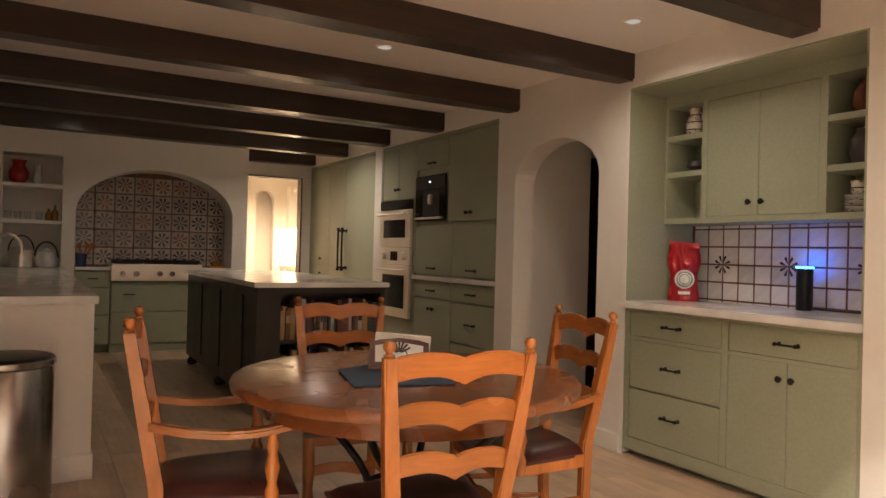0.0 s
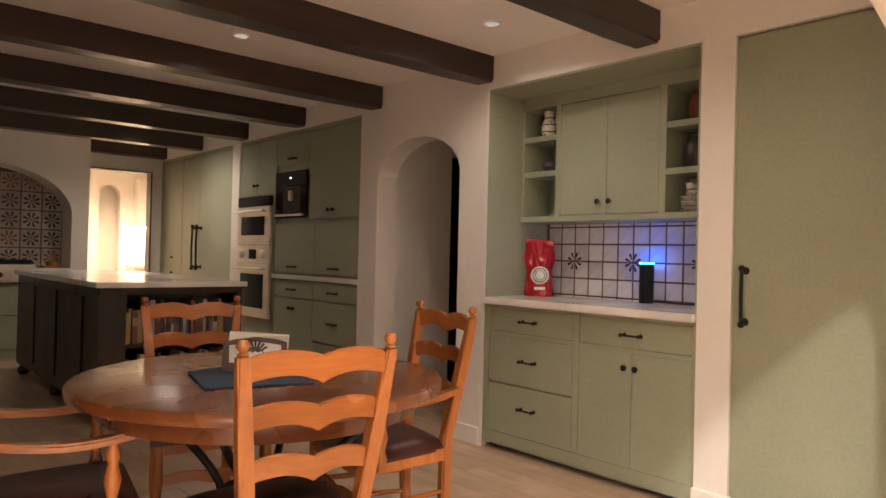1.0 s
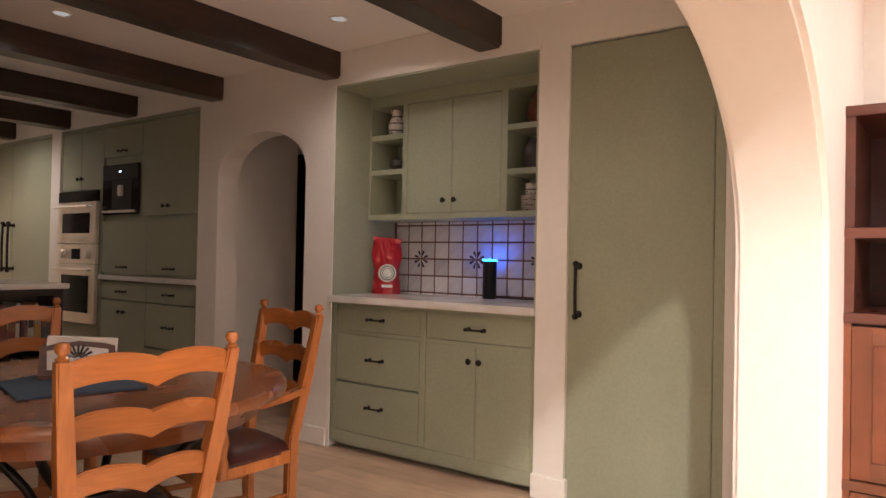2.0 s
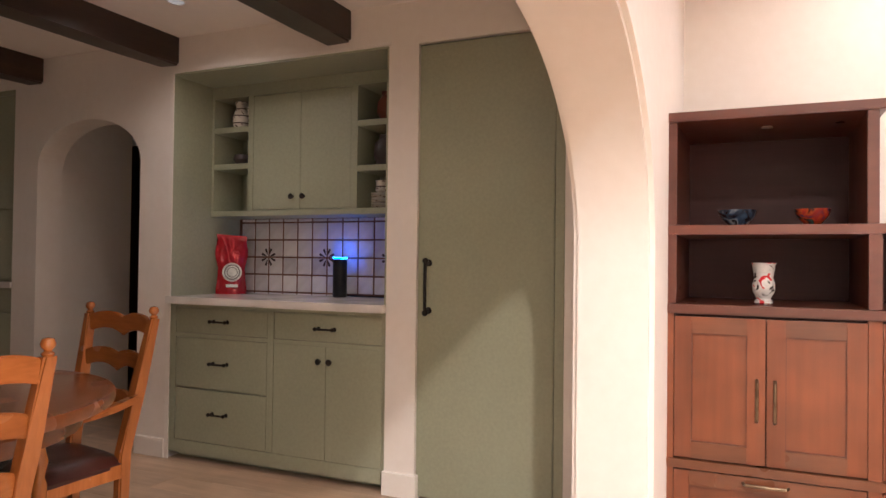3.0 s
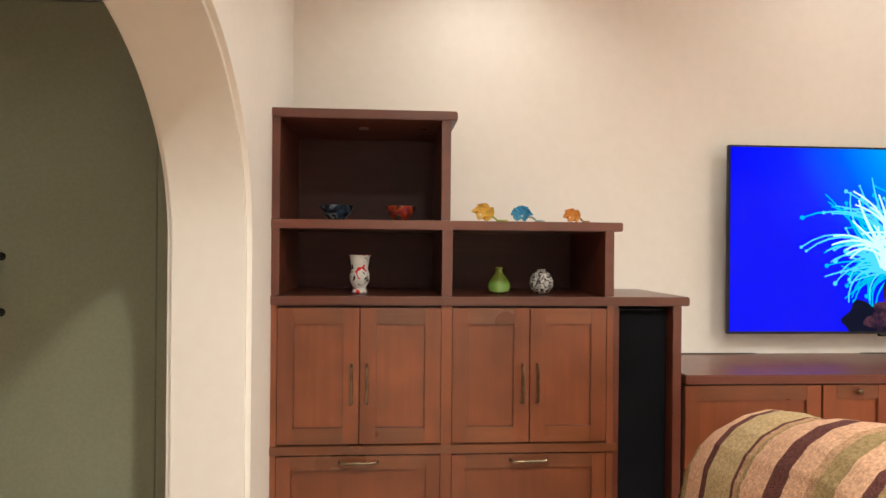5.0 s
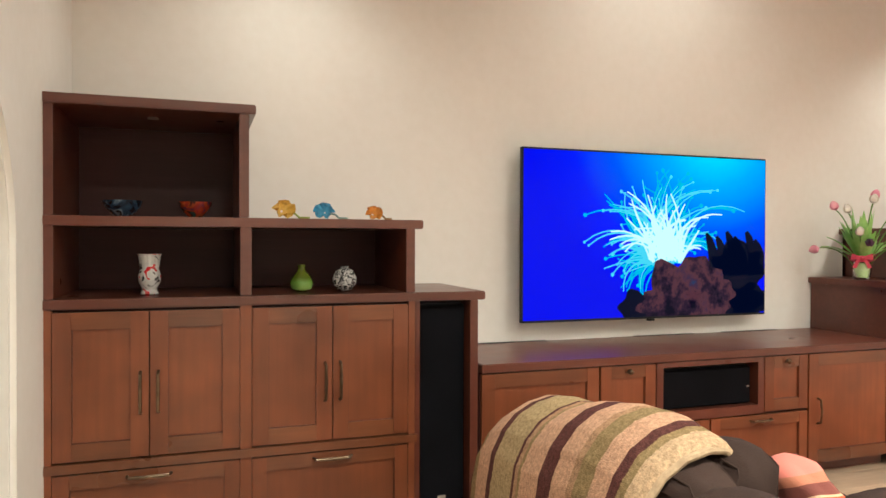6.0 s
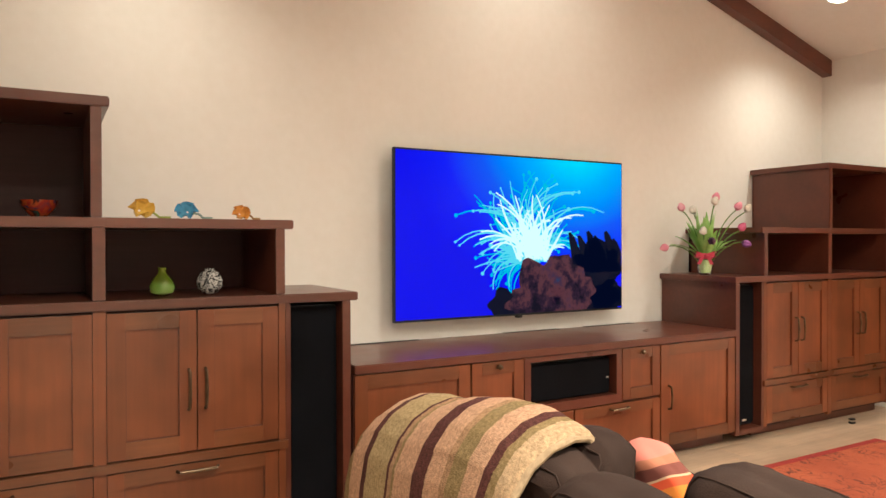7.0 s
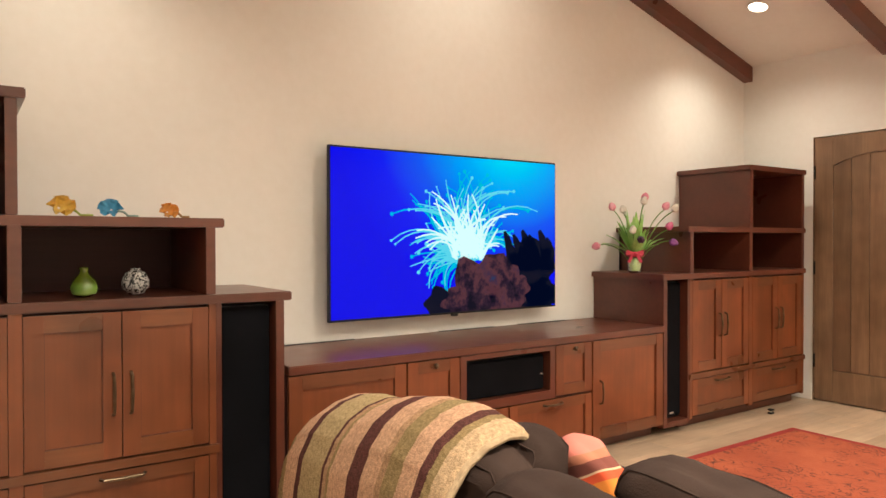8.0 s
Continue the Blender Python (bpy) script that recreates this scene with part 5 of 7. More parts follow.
def ribbon(bm, pts, w0, w1, lift):
    prev = None
    n = len(pts) - 1
    for i, (u, v) in enumerate(pts):
        a = pts[max(i - 1, 0)]
        c = pts[min(i + 1, n)]
        du, dv = (c[0] - a[0]) * SW, (c[1] - a[1]) * SH
        l = math.hypot(du, dv) or 1
        w = w0 + (w1 - w0) * i / n
        ou, ov = -dv / l * w / SW, du / l * w / SH
        pair = (bm.verts.new(on_screen(min(u + ou, 0.997), v + ov, lift)), bm.verts.new(on_screen(min(u - ou, 0.997), v - ov, lift)))
        if prev:
            bm.faces.new((prev[0], prev[1], pair[1], pair[0]))
        prev = pair


CYAN = glow("screen_cyan", (0.0, 0.62, 0.92), 0.95)
PALE = glow("screen_pale", (0.16, 0.80, 1.0), 1.0)
BRIGHT = glow("screen_white", (0.75, 1.0, 1.0), 1.2)
for name, mat, count, reach, width, lift, lo, hi in (("anemone_halo", CYAN, 90, (0.26, 0.47), 0.008, 0.0006, 38, 212), ("anemone_tuft", PALE, 80, (0.22, 0.46), 0.008, 0.0010, 45, 185), ("bright_core", BRIGHT, 70, (0.12, 0.36), 0.0095, 0.0014, 55, 140)):
    bm = bmesh.new()
    for k in range(count):
        a = radians(lo + (hi - lo) * (k + rs.uniform(-0.6, 0.6)) / count)
        up = math.sin(a)
        L = rs.uniform(*reach) * (0.55 + 0.55 * max(up, 0) ** 2)
        if a < radians(75):
            L *= 0.62
        base = (0.56 + rs.uniform(-0.07, 0.07), 0.36 + rs.uniform(-0.03, 0.06))
        bend = rs.uniform(-1.5, 1.1) - 0.5 * math.cos(a)
        pts = []
        for s in range(11):
            q = s / 10
            ang = a + bend * q * q * 0.55
            pts.append((min(max(base[0] + L * q * math.cos(ang) * 0.78, 0.01), 0.985), min(max(base[1] + L * q * math.sin(ang) * 1.12 - (0.05 * q * q if up < 0.35 else 0), 0.12), 0.96)))
        ribbon(bm, pts, width * rs.uniform(0.6, 1.3), width * 0.4, lift)
        if name != "bright_core" and rs.random() < 0.6:
            u, v = pts[-1]
            rr = rs.uniform(0.004, 0.009)
            ring = [bm.verts.new(on_screen(u + rr * math.cos(t), v + 1.7 * rr * math.sin(t), lift)) for t in [2 * math.pi * i / 10 for i in range(10)]]
            bm.faces.new(ring)
    tagged(part(name, bm, mat, tv, "pale glowing strands in the picture", smooth=False), kind="stuff")


def blob(bm, cu, cv, ru, rv, lift, seed, lo=0, hi=360, rough=0.16):
    c = bm.verts.new(on_screen(cu, cv, lift))
    ring = []
    for k in range(49):
        t = radians(lo + (hi - lo) * k / 48)
        r = 1 + rough * noise.noise((math.cos(t) * 2.2 + seed, math.sin(t) * 2.2, seed)) * 2
        u, v = cu + ru * r * math.cos(t), cv + rv * r * math.sin(t)
        ring.append(bm.verts.new(on_screen(min(max(u, 0), 1), min(max(v, 0), 1), lift)))
    for p, q in zip(ring, ring[1:]):
        bm.faces.new((c, p, q))


SHADE = glow("screen_dark", (0.002, 0.006, 0.035), 0.5)
bm = bmesh.new()
blob(bm, 0.87, 0.26, 0.12, 0.20, 0.0016, 3.1, rough=0.3)
blob(bm, 0.93, 0.05, 0.10, 0.12, 0.0016, 7.7, rough=0.3)
blob(bm, 0.455, 0.05, 0.085, 0.115, 0.0016, 6.4, rough=0.2)
for u, h, w in ((0.745, 0.52, 0.02), (0.79, 0.50, 0.022), (0.835, 0.53, 0.026), (0.87, 0.50, 0.02), (0.925, 0.53, 0.03), (0.965, 0.48, 0.02)):
    ribbon(bm, [(u + 0.03, 0.25), (u + 0.02, 0.38), (u, h - 0.04), (u - 0.012, h)], 0.05, w * 0.4, 0.0016)
blob(bm, 0.78, 0.05, 0.20, 0.12, 0.0016, 1.3, rough=0.25)
part("dark_fronds", bm, SHADE, tv, "dark silhouettes in the picture", smooth=False)
ROCK = bpy.data.materials.new("screen_rock")
nt, b = nodes_of(ROCK)
v = coords(nt)
f = noise_tex(nt, v, 7, 5, 0.65)
rockcol = ramp(nt, f, [(0.40, (0.003, 0.003, 0.02)), (0.48, (0.05, 0.018, 0.05)), (0.56, (0.20, 0.06, 0.08)), (0.66, (0.10, 0.04, 0.10)), (0.74, (0.02, 0.08, 0.22))])
nt.links.new(rockcol, b.inputs["Emission Color"])
b.inputs["Specular IOR Level"].default_value = 0.05
b.inputs["Base Color"].default_value = (0.004, 0.004, 0.006, 1)
b.inputs["Emission Strength"].default_value = 0.6
bm = bmesh.new()
blob(bm, 0.66, 0.12, 0.16, 0.24, 0.0020, 9.2, rough=0.28)
blob(bm, 0.57, 0.08, 0.12, 0.14, 0.0022, 2.2, rough=0.25)
blob(bm, 0.76, 0.10, 0.10, 0.13, 0.0022, 4.9, rough=0.3)
part("rock", bm, ROCK, tv, "reddish rock in the picture", smooth=False)

# ---- plank door ----
dr = thing("door_1", "walnut brown plank door with arched panel, closed", "door", kind="structure")
bm = bmesh.new()
box(bm, 2.855, 3.76, DY - 0.06, DY - 0.025, 0.008, 1.98)
part("leaf", bm, DOORWOOD, dr, smooth=False)




bm = bmesh.new()
X0, X1 = 2.99, 3.625
n = 20
for side, (xa, xb) in (("hinge_stile", (X1, 3.758)), ("lock_stile", (2.857, X0))):
    b2 = bmesh.new()
    box(b2, xa, xb, DY - 0.025, DY - 0.006, 0.01, 1.978)
    soften(b2, 0.002, 1)
    part(side, b2, DOORWOOD, dr)
b2 = bmesh.new()
box(b2, X0 + 0.0005, X1 - 0.0005, DY - 0.025, DY - 0.006, 0.01, 0.24)
soften(b2, 0.002, 1)
part("bottom_rail", b2, DOORWOOD, dr)
prism(bm, [(X1, 1.978), (X0, 1.978)] + [(X0 + (X1 - X0) * k / n, 1.76 + 0.075 * (1 - (2 * k / n - 1) ** 2)) for k in range(n + 1)], "y", DY - 0.025, DY - 0.006)
part("top_rail", bm, DOORWOOD, dr, smooth=False)
for k in range(5):
    w = (X1 - X0) / 5
    b2 = bmesh.new()
    box(b2, X0 + k * w + 0.002, X0 + (k + 1) * w - 0.002, DY - 0.025, DY - 0.013, 0.245, 1.83)
    soften(b2, 0.002, 1)
    part("plank", b2, DOORWOOD, dr)
b2 = bmesh.new()
box(b2, 3.7605, 3.7645, DY - 0.06, DY + 0.004, 0, 1.984)
box(b2, 2.85, 2.853, DY - 0.06, DY + 0.004, 0, 1.984)
part("door_frame", b2, DOORWOOD, dr, smooth=False)
for z in (0.3, 1.0, 1.72):
    b2 = bmesh.new()
    tube(b2, [(3.757, DY - 0.002, z - 0.05), (3.757, DY - 0.002, z + 0.05)], 0.008, 8)
    part("hinge", b2, IRON, dr, "dark iron hinge")

# ---- rug ----
RUG = bpy.data.materials.new("rust_rug")
nt, b = nodes_of(RUG)
v = coords(nt)
big = noise_tex(nt, v, 2.5, 4, 0.6)
vine = noise_tex(nt, v, 7.0, 2, 0.5, 2.5)
fine = noise_tex(nt, v, 350, 2)
c = ramp(nt, big, [(0.3, (0.32, 0.058, 0.022)), (0.7, (0.46, 0.105, 0.042))])
line = ramp(nt, math_node(nt, "ABSOLUTE", math_node(nt, "SUBTRACT", vine, 0.5)), [(0.0, (1, 1, 1)), (0.040, (0, 0, 0))])
patch = ramp(nt, noise_tex(nt, v, 3.2, 2), [(0.44, (0, 0, 0)), (0.54, (1, 1, 1))])
c = mixc(nt, mixc(nt, 1.0, line, patch, "MULTIPLY"), c, (0.09, 0.018, 0.012))
c = mixc(nt, 0.12, c, ramp(nt, fine, [(0.3, (0.2, 0.2, 0.2)), (0.7, (0.8, 0.8, 0.8))]), "OVERLAY")
nt.links.new(c, b.inputs["Base Color"])
b.inputs["Roughness"].default_value = 0.95
bump(nt, b, fine, 0.5, 0.004)
RUG_EDGE = mottled("rug_border", (0.24, 0.016, 0.014), (0.33, 0.028, 0.02), 8, 0.95, grain=300, relief=0.5)
rg = thing("area_rug", "rust red patterned wool rug with a crimson border", "rug")
slab("field", rg, RUG, 0.55, 3.355, -4.855, -2.35, 0.0, 0.012, 0.003)
bm = bmesh.new()
box(bm, 3.355, 3.40, -4.90, -2.30, 0, 0.0115)
box(bm, 0.505, 0.55, -4.90, -2.30, 0, 0.0115)
box(bm, 0.55, 3.355, -4.90, -4.855, 0, 0.0115)
box(bm, 0.55, 3.355, -2.35, -2.30, 0, 0.0115)
part("border", bm, RUG_EDGE, rg, "crimson border", smooth=False)
# two small black plates on a steel core, on the floor by the cabinet
fg = thing("floor_outlet", "small black two-plate fitting standing on the floor", "floor outlet", (3.700, -5.17, 0))
slab("lid", fg, PLASTIC, -0.015, 0.015, -0.018, 0.018, 0.0, 0.012, 0.002)
slab("cap", fg, PLASTIC, -0.015, 0.015, -0.018, 0.018, 0.024, 0.034, 0.002)
slab("hinge", fg, STEEL, -0.004, 0.004, -0.012, 0.012, 0.011, 0.025, 0.0)

# ---- sofa with blanket and cushions ----
SB = -1.345       # rear face of the sofa back


def cushion(name, parent, w, h, t, material, m, seed=0, label="", square=4.5, crease=1.0, piped=True):
    """A stuffed cushion: a rounded box that bulges, creases towards its corners and has a seam round both faces."""
    n = 16
    bm = bmesh.new()

    def shape(p):
        k = sum(abs(v) ** square for v in p) ** (1 / square)
        u, d, v = (c / k for c in p)
        mid = max(0.0, 1 - u * u) * max(0.0, 1 - v * v)
        ear = 1 + 0.05 * (abs(u * v)) ** 2
        slump = 0.02 * noise.noise((u * 1.3 + seed, seed, v * 1.1))
        fold = 0.028 * noise.noise((u * 2.1 + seed, v * 2.6, d + seed)) + 0.016 * abs(noise.noise((u * 3.2 + 2.2 * v + seed, v * 4.1 - u * 2.0, d * 1.5))) + 0.005 * noise.noise((u * 9 + seed, v * 9, d * 4))
        return Vector((u * w / 2 * ear, d * t / 2 * (0.72 + 0.42 * mid) + crease * fold * (1 if d > 0 else -1) * min(1, abs(d) * 1.4), v * h / 2 * ear + slump * h * 0.5 * (v + 1) / 2 + crease * fold * 0.5 * v))

    for axis in range(3):
        for s in (-1, 1):
            grid = {}
            for i in range(n + 1):
                for j in range(n + 1):
                    a, b = math.tan((-1 + 2 * i / n) * math.pi / 4), math.tan((-1 + 2 * j / n) * math.pi / 4)
                    p = [a, b]
                    p.insert(axis, s)
                    grid[i, j] = bm.verts.new(shape(p))
            for i in range(n):
                for j in range(n):
                    bm.faces.new((grid[i, j], grid[i + 1, j], grid[i + 1, j + 1], grid[i, j + 1]))
    bmesh.ops.remove_doubles(bm, verts=bm.verts[:], dist=0.0005)
    bmesh.ops.transform(bm, matrix=m, verts=bm.verts[:])
    if parent is None:
        ob = solid(name, bm, material, label, "cushion", "loose cushions on the sofa")
    else:
        ob = part(name, bm, material, parent, label)
    if piped:
        for s in (-1, 1):
            ring = []
            for k in range(72):
                a = 2 * math.pi * k / 72
                c, q = math.cos(a), math.sin(a)
                g = max(abs(c), abs(q))
                ring.append(m @ (shape((c / g, s * 0.82, q / g)) * 1.003))
            b2 = bmesh.new()
            tube(b2, ring, 0.0024, 6, True)
            part("seam", b2, material, ob)
    return ob


def leaning(x, y, z, rx=0.0, ry=0.0, rz=0.0):
    return pose(x, y, z, rx, ry, rz)


sofa = thing("sofa", "dark brown twill sofa with loose back cushions", "sofa")
SX0, SX1 = 0.75, 3.02
slab("base", sofa, SOFA, SX0, SX1, -2.20, SB - 0.02, 0.10, 0.42, 0.04)
slab("back", sofa, SOFA, SX0, SX1, SB - 0.19, SB, 0.12, 0.60, 0.06)
slab("arm", sofa, SOFA, SX1 - 0.05, SX1 + 0.17, -2.20, SB - 0.01, 0.10, 0.50, 0.07)
slab("arm", sofa, SOFA, SX0 - 0.12, SX0 + 0.10, -2.20, SB - 0.01, 0.10, 0.50, 0.07)
for x in (SX0, SX1):
    for y in (-2.12, SB - 0.08):
        bm = bmesh.new()
        lathe(bm, [(0.02, 0), (0.03, 0.1), (0, 0.1)], (x, y, 0), 12)
        part("foot", bm, ISLAND, sofa)
for i in range(3):
    cushion("seat_cushion", sofa, 0.70, 0.62, 0.17, SOFA, leaning(SX0 + 0.43 + i * 0.71, -1.87, 0.48, 90), i + 1.0, crease=0.5)
cushion("back_cushion", sofa, 0.74, 0.37, 0.18, SOFA, leaning(2.445, -1.485, 0.562, -5, 2, 2), 4.0)
cushion("back_cushion", sofa, 0.70, 0.36, 0.19, SOFA, leaning(1.735, -1.425, 0.580, -5, -2, 3), 6.3)
cushion("throw_pillow", None, 0.50, 0.36, 0.15, SOFA, leaning(2.34, -1.62, 0.590, -6, 3, -4), 7.0, "dark brown twill pillow standing against the sofa back")
cushion("throw_pillow", None, 0.68, 0.36, 0.17, SOFA, leaning(1.59, -1.60, 0.604, -6, -6, -3), 11.4, "dark brown twill pillow with raised seams leaning on the sofa back")
ORANGE = bpy.data.materials.new("orange_print")
nt, b = nodes_of(ORANGE)
v = coords(nt)
sepo = nt.nodes.new("ShaderNodeSeparateXYZ")
nt.links.new(v, sepo.inputs[0])
bend = math_node(nt, "MULTIPLY", math_node(nt, "SUBTRACT", sepo.outputs["X"], 2.25), 0.5)
run = math_node(nt, "ADD", math_node(nt, "ADD", sepo.outputs["Z"], bend), math_node(nt, "MULTIPLY", noise_tex(nt, v, 9, 1), 0.02))
c = ramp(nt, math_node(nt, "MULTIPLY", math_node(nt, "SUBTRACT", run, 0.5), 4.0), [(0.0, (0.70, 0.10, 0.02)), (0.16, (0.75, 0.23, 0.03)), (0.36, (0.72, 0.09, 0.03)), (0.45, (0.72, 0.45, 0.28)), (0.475, (0.20, 0.055, 0.04)), (0.60, (0.52, 0.19, 0.11)), (0.70, (0.72, 0.22, 0.17)), (0.97, (0.78, 0.26, 0.05))])
for nd in nt.nodes:
    if nd.type == "VALTORGB":
        nd.color_ramp.interpolation = "CONSTANT"
nt.links.new(c, b.inputs["Base Color"])
b.inputs["Roughness"].default_value = 0.85
bump(nt, b, noise_tex(nt, v, 300, 2), 0.4, 0.003)
cushion("throw_pillow", None, 0.40, 0.36, 0.13, ORANGE, leaning(2.185, -1.84, 0.512, -18, -26, -6), 8.0, "orange, pink and brown printed throw pillow on the sofa", 3.4, 0.6, False)

# striped blanket over the sofa back
BLANKET = bpy.data.materials.new("striped_weave")
nt, b = nodes_of(BLANKET)
tcn = nt.nodes.new("ShaderNodeTexCoord")
sep = nt.nodes.new("ShaderNodeSeparateXYZ")
nt.links.new(tcn.outputs["UV"], sep.inputs[0])
fray = noise_tex(nt, coords(nt), 110, 2)
u = math_node(nt, "ADD", sep.outputs["X"], math_node(nt, "MULTIPLY", math_node(nt, "SUBTRACT", fray, 0.5), 0.009))
CREAM, OLIVE, MAROON, TAN, PINK, STRAW = (0.52, 0.36, 0.215), (0.285, 0.200, 0.095), (0.105, 0.040, 0.034), (0.40, 0.235, 0.135), (0.54, 0.325, 0.205), (0.41, 0.295, 0.155)
bands = [(0.0, OLIVE), (0.05, PINK), (0.155, MAROON), (0.195, STRAW), (0.345, MAROON), (0.362, TAN), (0.385, OLIVE), (0.400, PINK), (0.525, MAROON), (0.595, PINK), (0.685, TAN), (0.715, OLIVE), (0.787, PINK), (0.865, MAROON), (0.90, OLIVE), (0.933, CREAM)]
c = ramp(nt, u, bands)
for nd in nt.nodes:
    if nd.type == "VALTORGB":
        nd.color_ramp.interpolation = "CONSTANT"
knit = nt.nodes.new("ShaderNodeTexVoronoi")
knit.inputs["Scale"].default_value = 1.0
mpv = nt.nodes.new("ShaderNodeMapping")
mpv.inputs["Scale"].default_value = (230, 260, 1)
nt.links.new(tcn.outputs["UV"], mpv.inputs["Vector"])
nt.links.new(mpv.outputs["Vector"], knit.inputs["Vector"])
c = mixc(nt, 0.45, c, ramp(nt, fray, [(0.3, (0.22, 0.22, 0.22)), (0.7, (0.80, 0.80, 0.80))]), "OVERLAY")
c = mixc(nt, 0.35, c, ramp(nt, knit.outputs["Distance"], [(0.1, (0.62, 0.62, 0.62)), (0.75, (0.22, 0.22, 0.22))]), "OVERLAY")
nt.links.new(c, b.inputs["Base Color"])
b.inputs["Roughness"].default_value = 0.95
b.inputs["Specular IOR Level"].default_value = 0.1
bump(nt, b, math_node(nt, "SUBTRACT", 1.0, knit.outputs["Distance"]), 0.55, 0.004)


def along(stops, q):
    """A smooth value between (place, value) stops."""
    for (p0, v0), (p1, v1) in zip(stops, stops[1:]):
        if q <= p1:
            f = min(max((q - p0) / (p1 - p0), 0), 1)
            f = f * f * (3 - 2 * f) * 0.5 + f * 0.5
            return v0 + (v1 - v0) * f
    return stops[-1][1]


drape = [(0.0, (SB + 0.020, 0.22)), (0.15, (SB + 0.022, 0.36)), (0.32, (SB + 0.018, 0.52)), (0.45, (SB + 0.008, 0.63)), (0.56, (-1.365, 0.705)), (0.67, (-1.405, 0.760)), (0.78, (-1.460, 0.796)), (0.88, (-1.520, 0.810)), (0.95, (-1.560, 0.806)), (1.0, (-1.585, 0.788))]
ridge = [(2.15, -0.046), (2.22, -0.018), (2.32, -0.002), (2.45, -0.008), (2.57, -0.028), (2.68, -0.056), (2.78, -0.060), (2.90, -0.078), (2.97, -0.115), (3.05, -0.20)]
NU, NV = 64, 72
bm = bmesh.new()
uvl = bm.loops.layers.uv.new("UVMap")
vg = {}
for i in range(NU + 1):
    uu = i / NU
    for j in range(NV + 1):
        q = j / NV
        y, z = along([(p, a[0]) for p, a in drape], q), along([(p, a[1]) for p, a in drape], q)
        top = min(max((z - 0.40) / 0.40, 0), 1)
        x = 3.035 - 0.86 * uu - 0.03 * (1 - uu) * top + 0.012 * noise.noise((q * 3, uu * 2, 1.0)) * (1 - top)
        fold = 0.012 * noise.noise((x * 4, q * 1.2, 2.0)) + 0.003 * noise.noise((x * 11, q * 2, 5.0))
        bulge = 0.006 * math.sin(math.pi * min(max((x - 2.15) / 0.95, 0), 1))
        vg[i, j] = (bm.verts.new((x, y + fold * (1.0 if q < 0.55 else 0.3) + bulge * (1 - top), z + along(ridge, x) * top + fold * 0.5 * top)), (uu, q))
for i in range(NU):
    for j in range(NV):
        quad = [vg[i, j], vg[i + 1, j], vg[i + 1, j + 1], vg[i, j + 1]]
        fc = bm.faces.new([w[0] for w in quad])
        for lp, w in zip(fc.loops, quad):
            lp[uvl].uv = w[1]
hem = [Vector(vg[NU, j][0].co) + Vector((0, 0.004, 0.003)) for j in range(NV + 1)]
bl = solid("blanket", bm, BLANKET, "striped knitted blanket in beige, olive and maroon draped over the sofa", "blanket")
sol = bl.modifiers.new("thickness", "SOLIDIFY")
sol.thickness, sol.offset = 0.011, 1.0
bm = bmesh.new()
tube(bm, hem, 0.009, 8)
part("hem", bm, mottled("hem_yarn", (0.36, 0.25, 0.15), (0.50, 0.36, 0.22), 60, 0.95, grain=200, relief=0.5), bl, "rolled cream hem")

# ---- niche tiles ----


def petal_flower(r0, r1, width, petals=8):
    """A ring of drop-shaped petals in the y-z plane, as one thin mesh."""
    bm = bmesh.new()
    for k in range(petals):
        a = 2 * math.pi * (k + 0.5) / petals
        d, s = Vector((0, math.cos(a), math.sin(a))), Vector((0, -math.sin(a), math.cos(a)))
        prof = [(0.0, 0.15), (0.25, 0.45), (0.6, 0.8), (0.85, 1.0), (1.0, 0.55)]
        left = [d * (r0 + (r1 - r0) * t) + s * width * w for t, w in prof]
        right = [d * (r0 + (r1 - r0) * t) - s * width * w for t, w in prof]
        bm.faces.new([bm.verts.new(p) for p in left + right[::-1]])
    return bm


splash = thing("backsplash", "white glazed tile backsplash with dark flower motifs and brown grout", "backsplash")
bm = bmesh.new()
box(bm, 4.590, 4.60, 1.376, 2.779, 0.918, 1.404)
part("grout_bed", bm, GROUT, splash, smooth=False)
PIT = 0.110


def tile_mesh(name, w, h, t, axis, material):
    bm = bmesh.new()
    if axis == "x":
        box(bm, -t, 0, -w / 2, w / 2, -h / 2, h / 2)
    else:
        box(bm, -w / 2, w / 2, -t, 0, -h / 2, h / 2)
    bmesh.ops.bevel(bm, geom=bm.edges[:], offset=0.0025, segments=1, affect="EDGES")
    return mesh_of(name, bm, material)


GLAZE = bpy.data.materials.new("tile_glaze_varied")
nt, b = nodes_of(GLAZE)
info = nt.nodes.new("ShaderNodeObjectInfo")
f = noise_tex(nt, coords(nt), 18, 3)
c = ramp(nt, info.outputs["Random"], [(0.0, (0.52, 0.50, 0.51)), (0.5, (0.62, 0.60, 0.60)), (1.0, (0.70, 0.68, 0.66))])
c = mixc(nt, 0.25, c, ramp(nt, f, [(0.3, (0.3, 0.3, 0.3)), (0.7, (0.7, 0.7, 0.7))]), "OVERLAY")
nt.links.new(c, b.inputs["Base Color"])
b.inputs["Roughness"].default_value, b.inputs["Coat Weight"].default_value = 0.18, 0.3
bump(nt, b, f, 0.08, 0.004)
tm = tile_mesh("tile", PIT - 0.010, PIT - 0.010, 0.006, "x", GLAZE)
rt2 = random.Random(5)
ys = [2.54 + PIT * (k + 0.5) for k in range(-11, 2)]
zs = [1.16 + PIT * (k + 0.5) for k in range(-3, 3)]
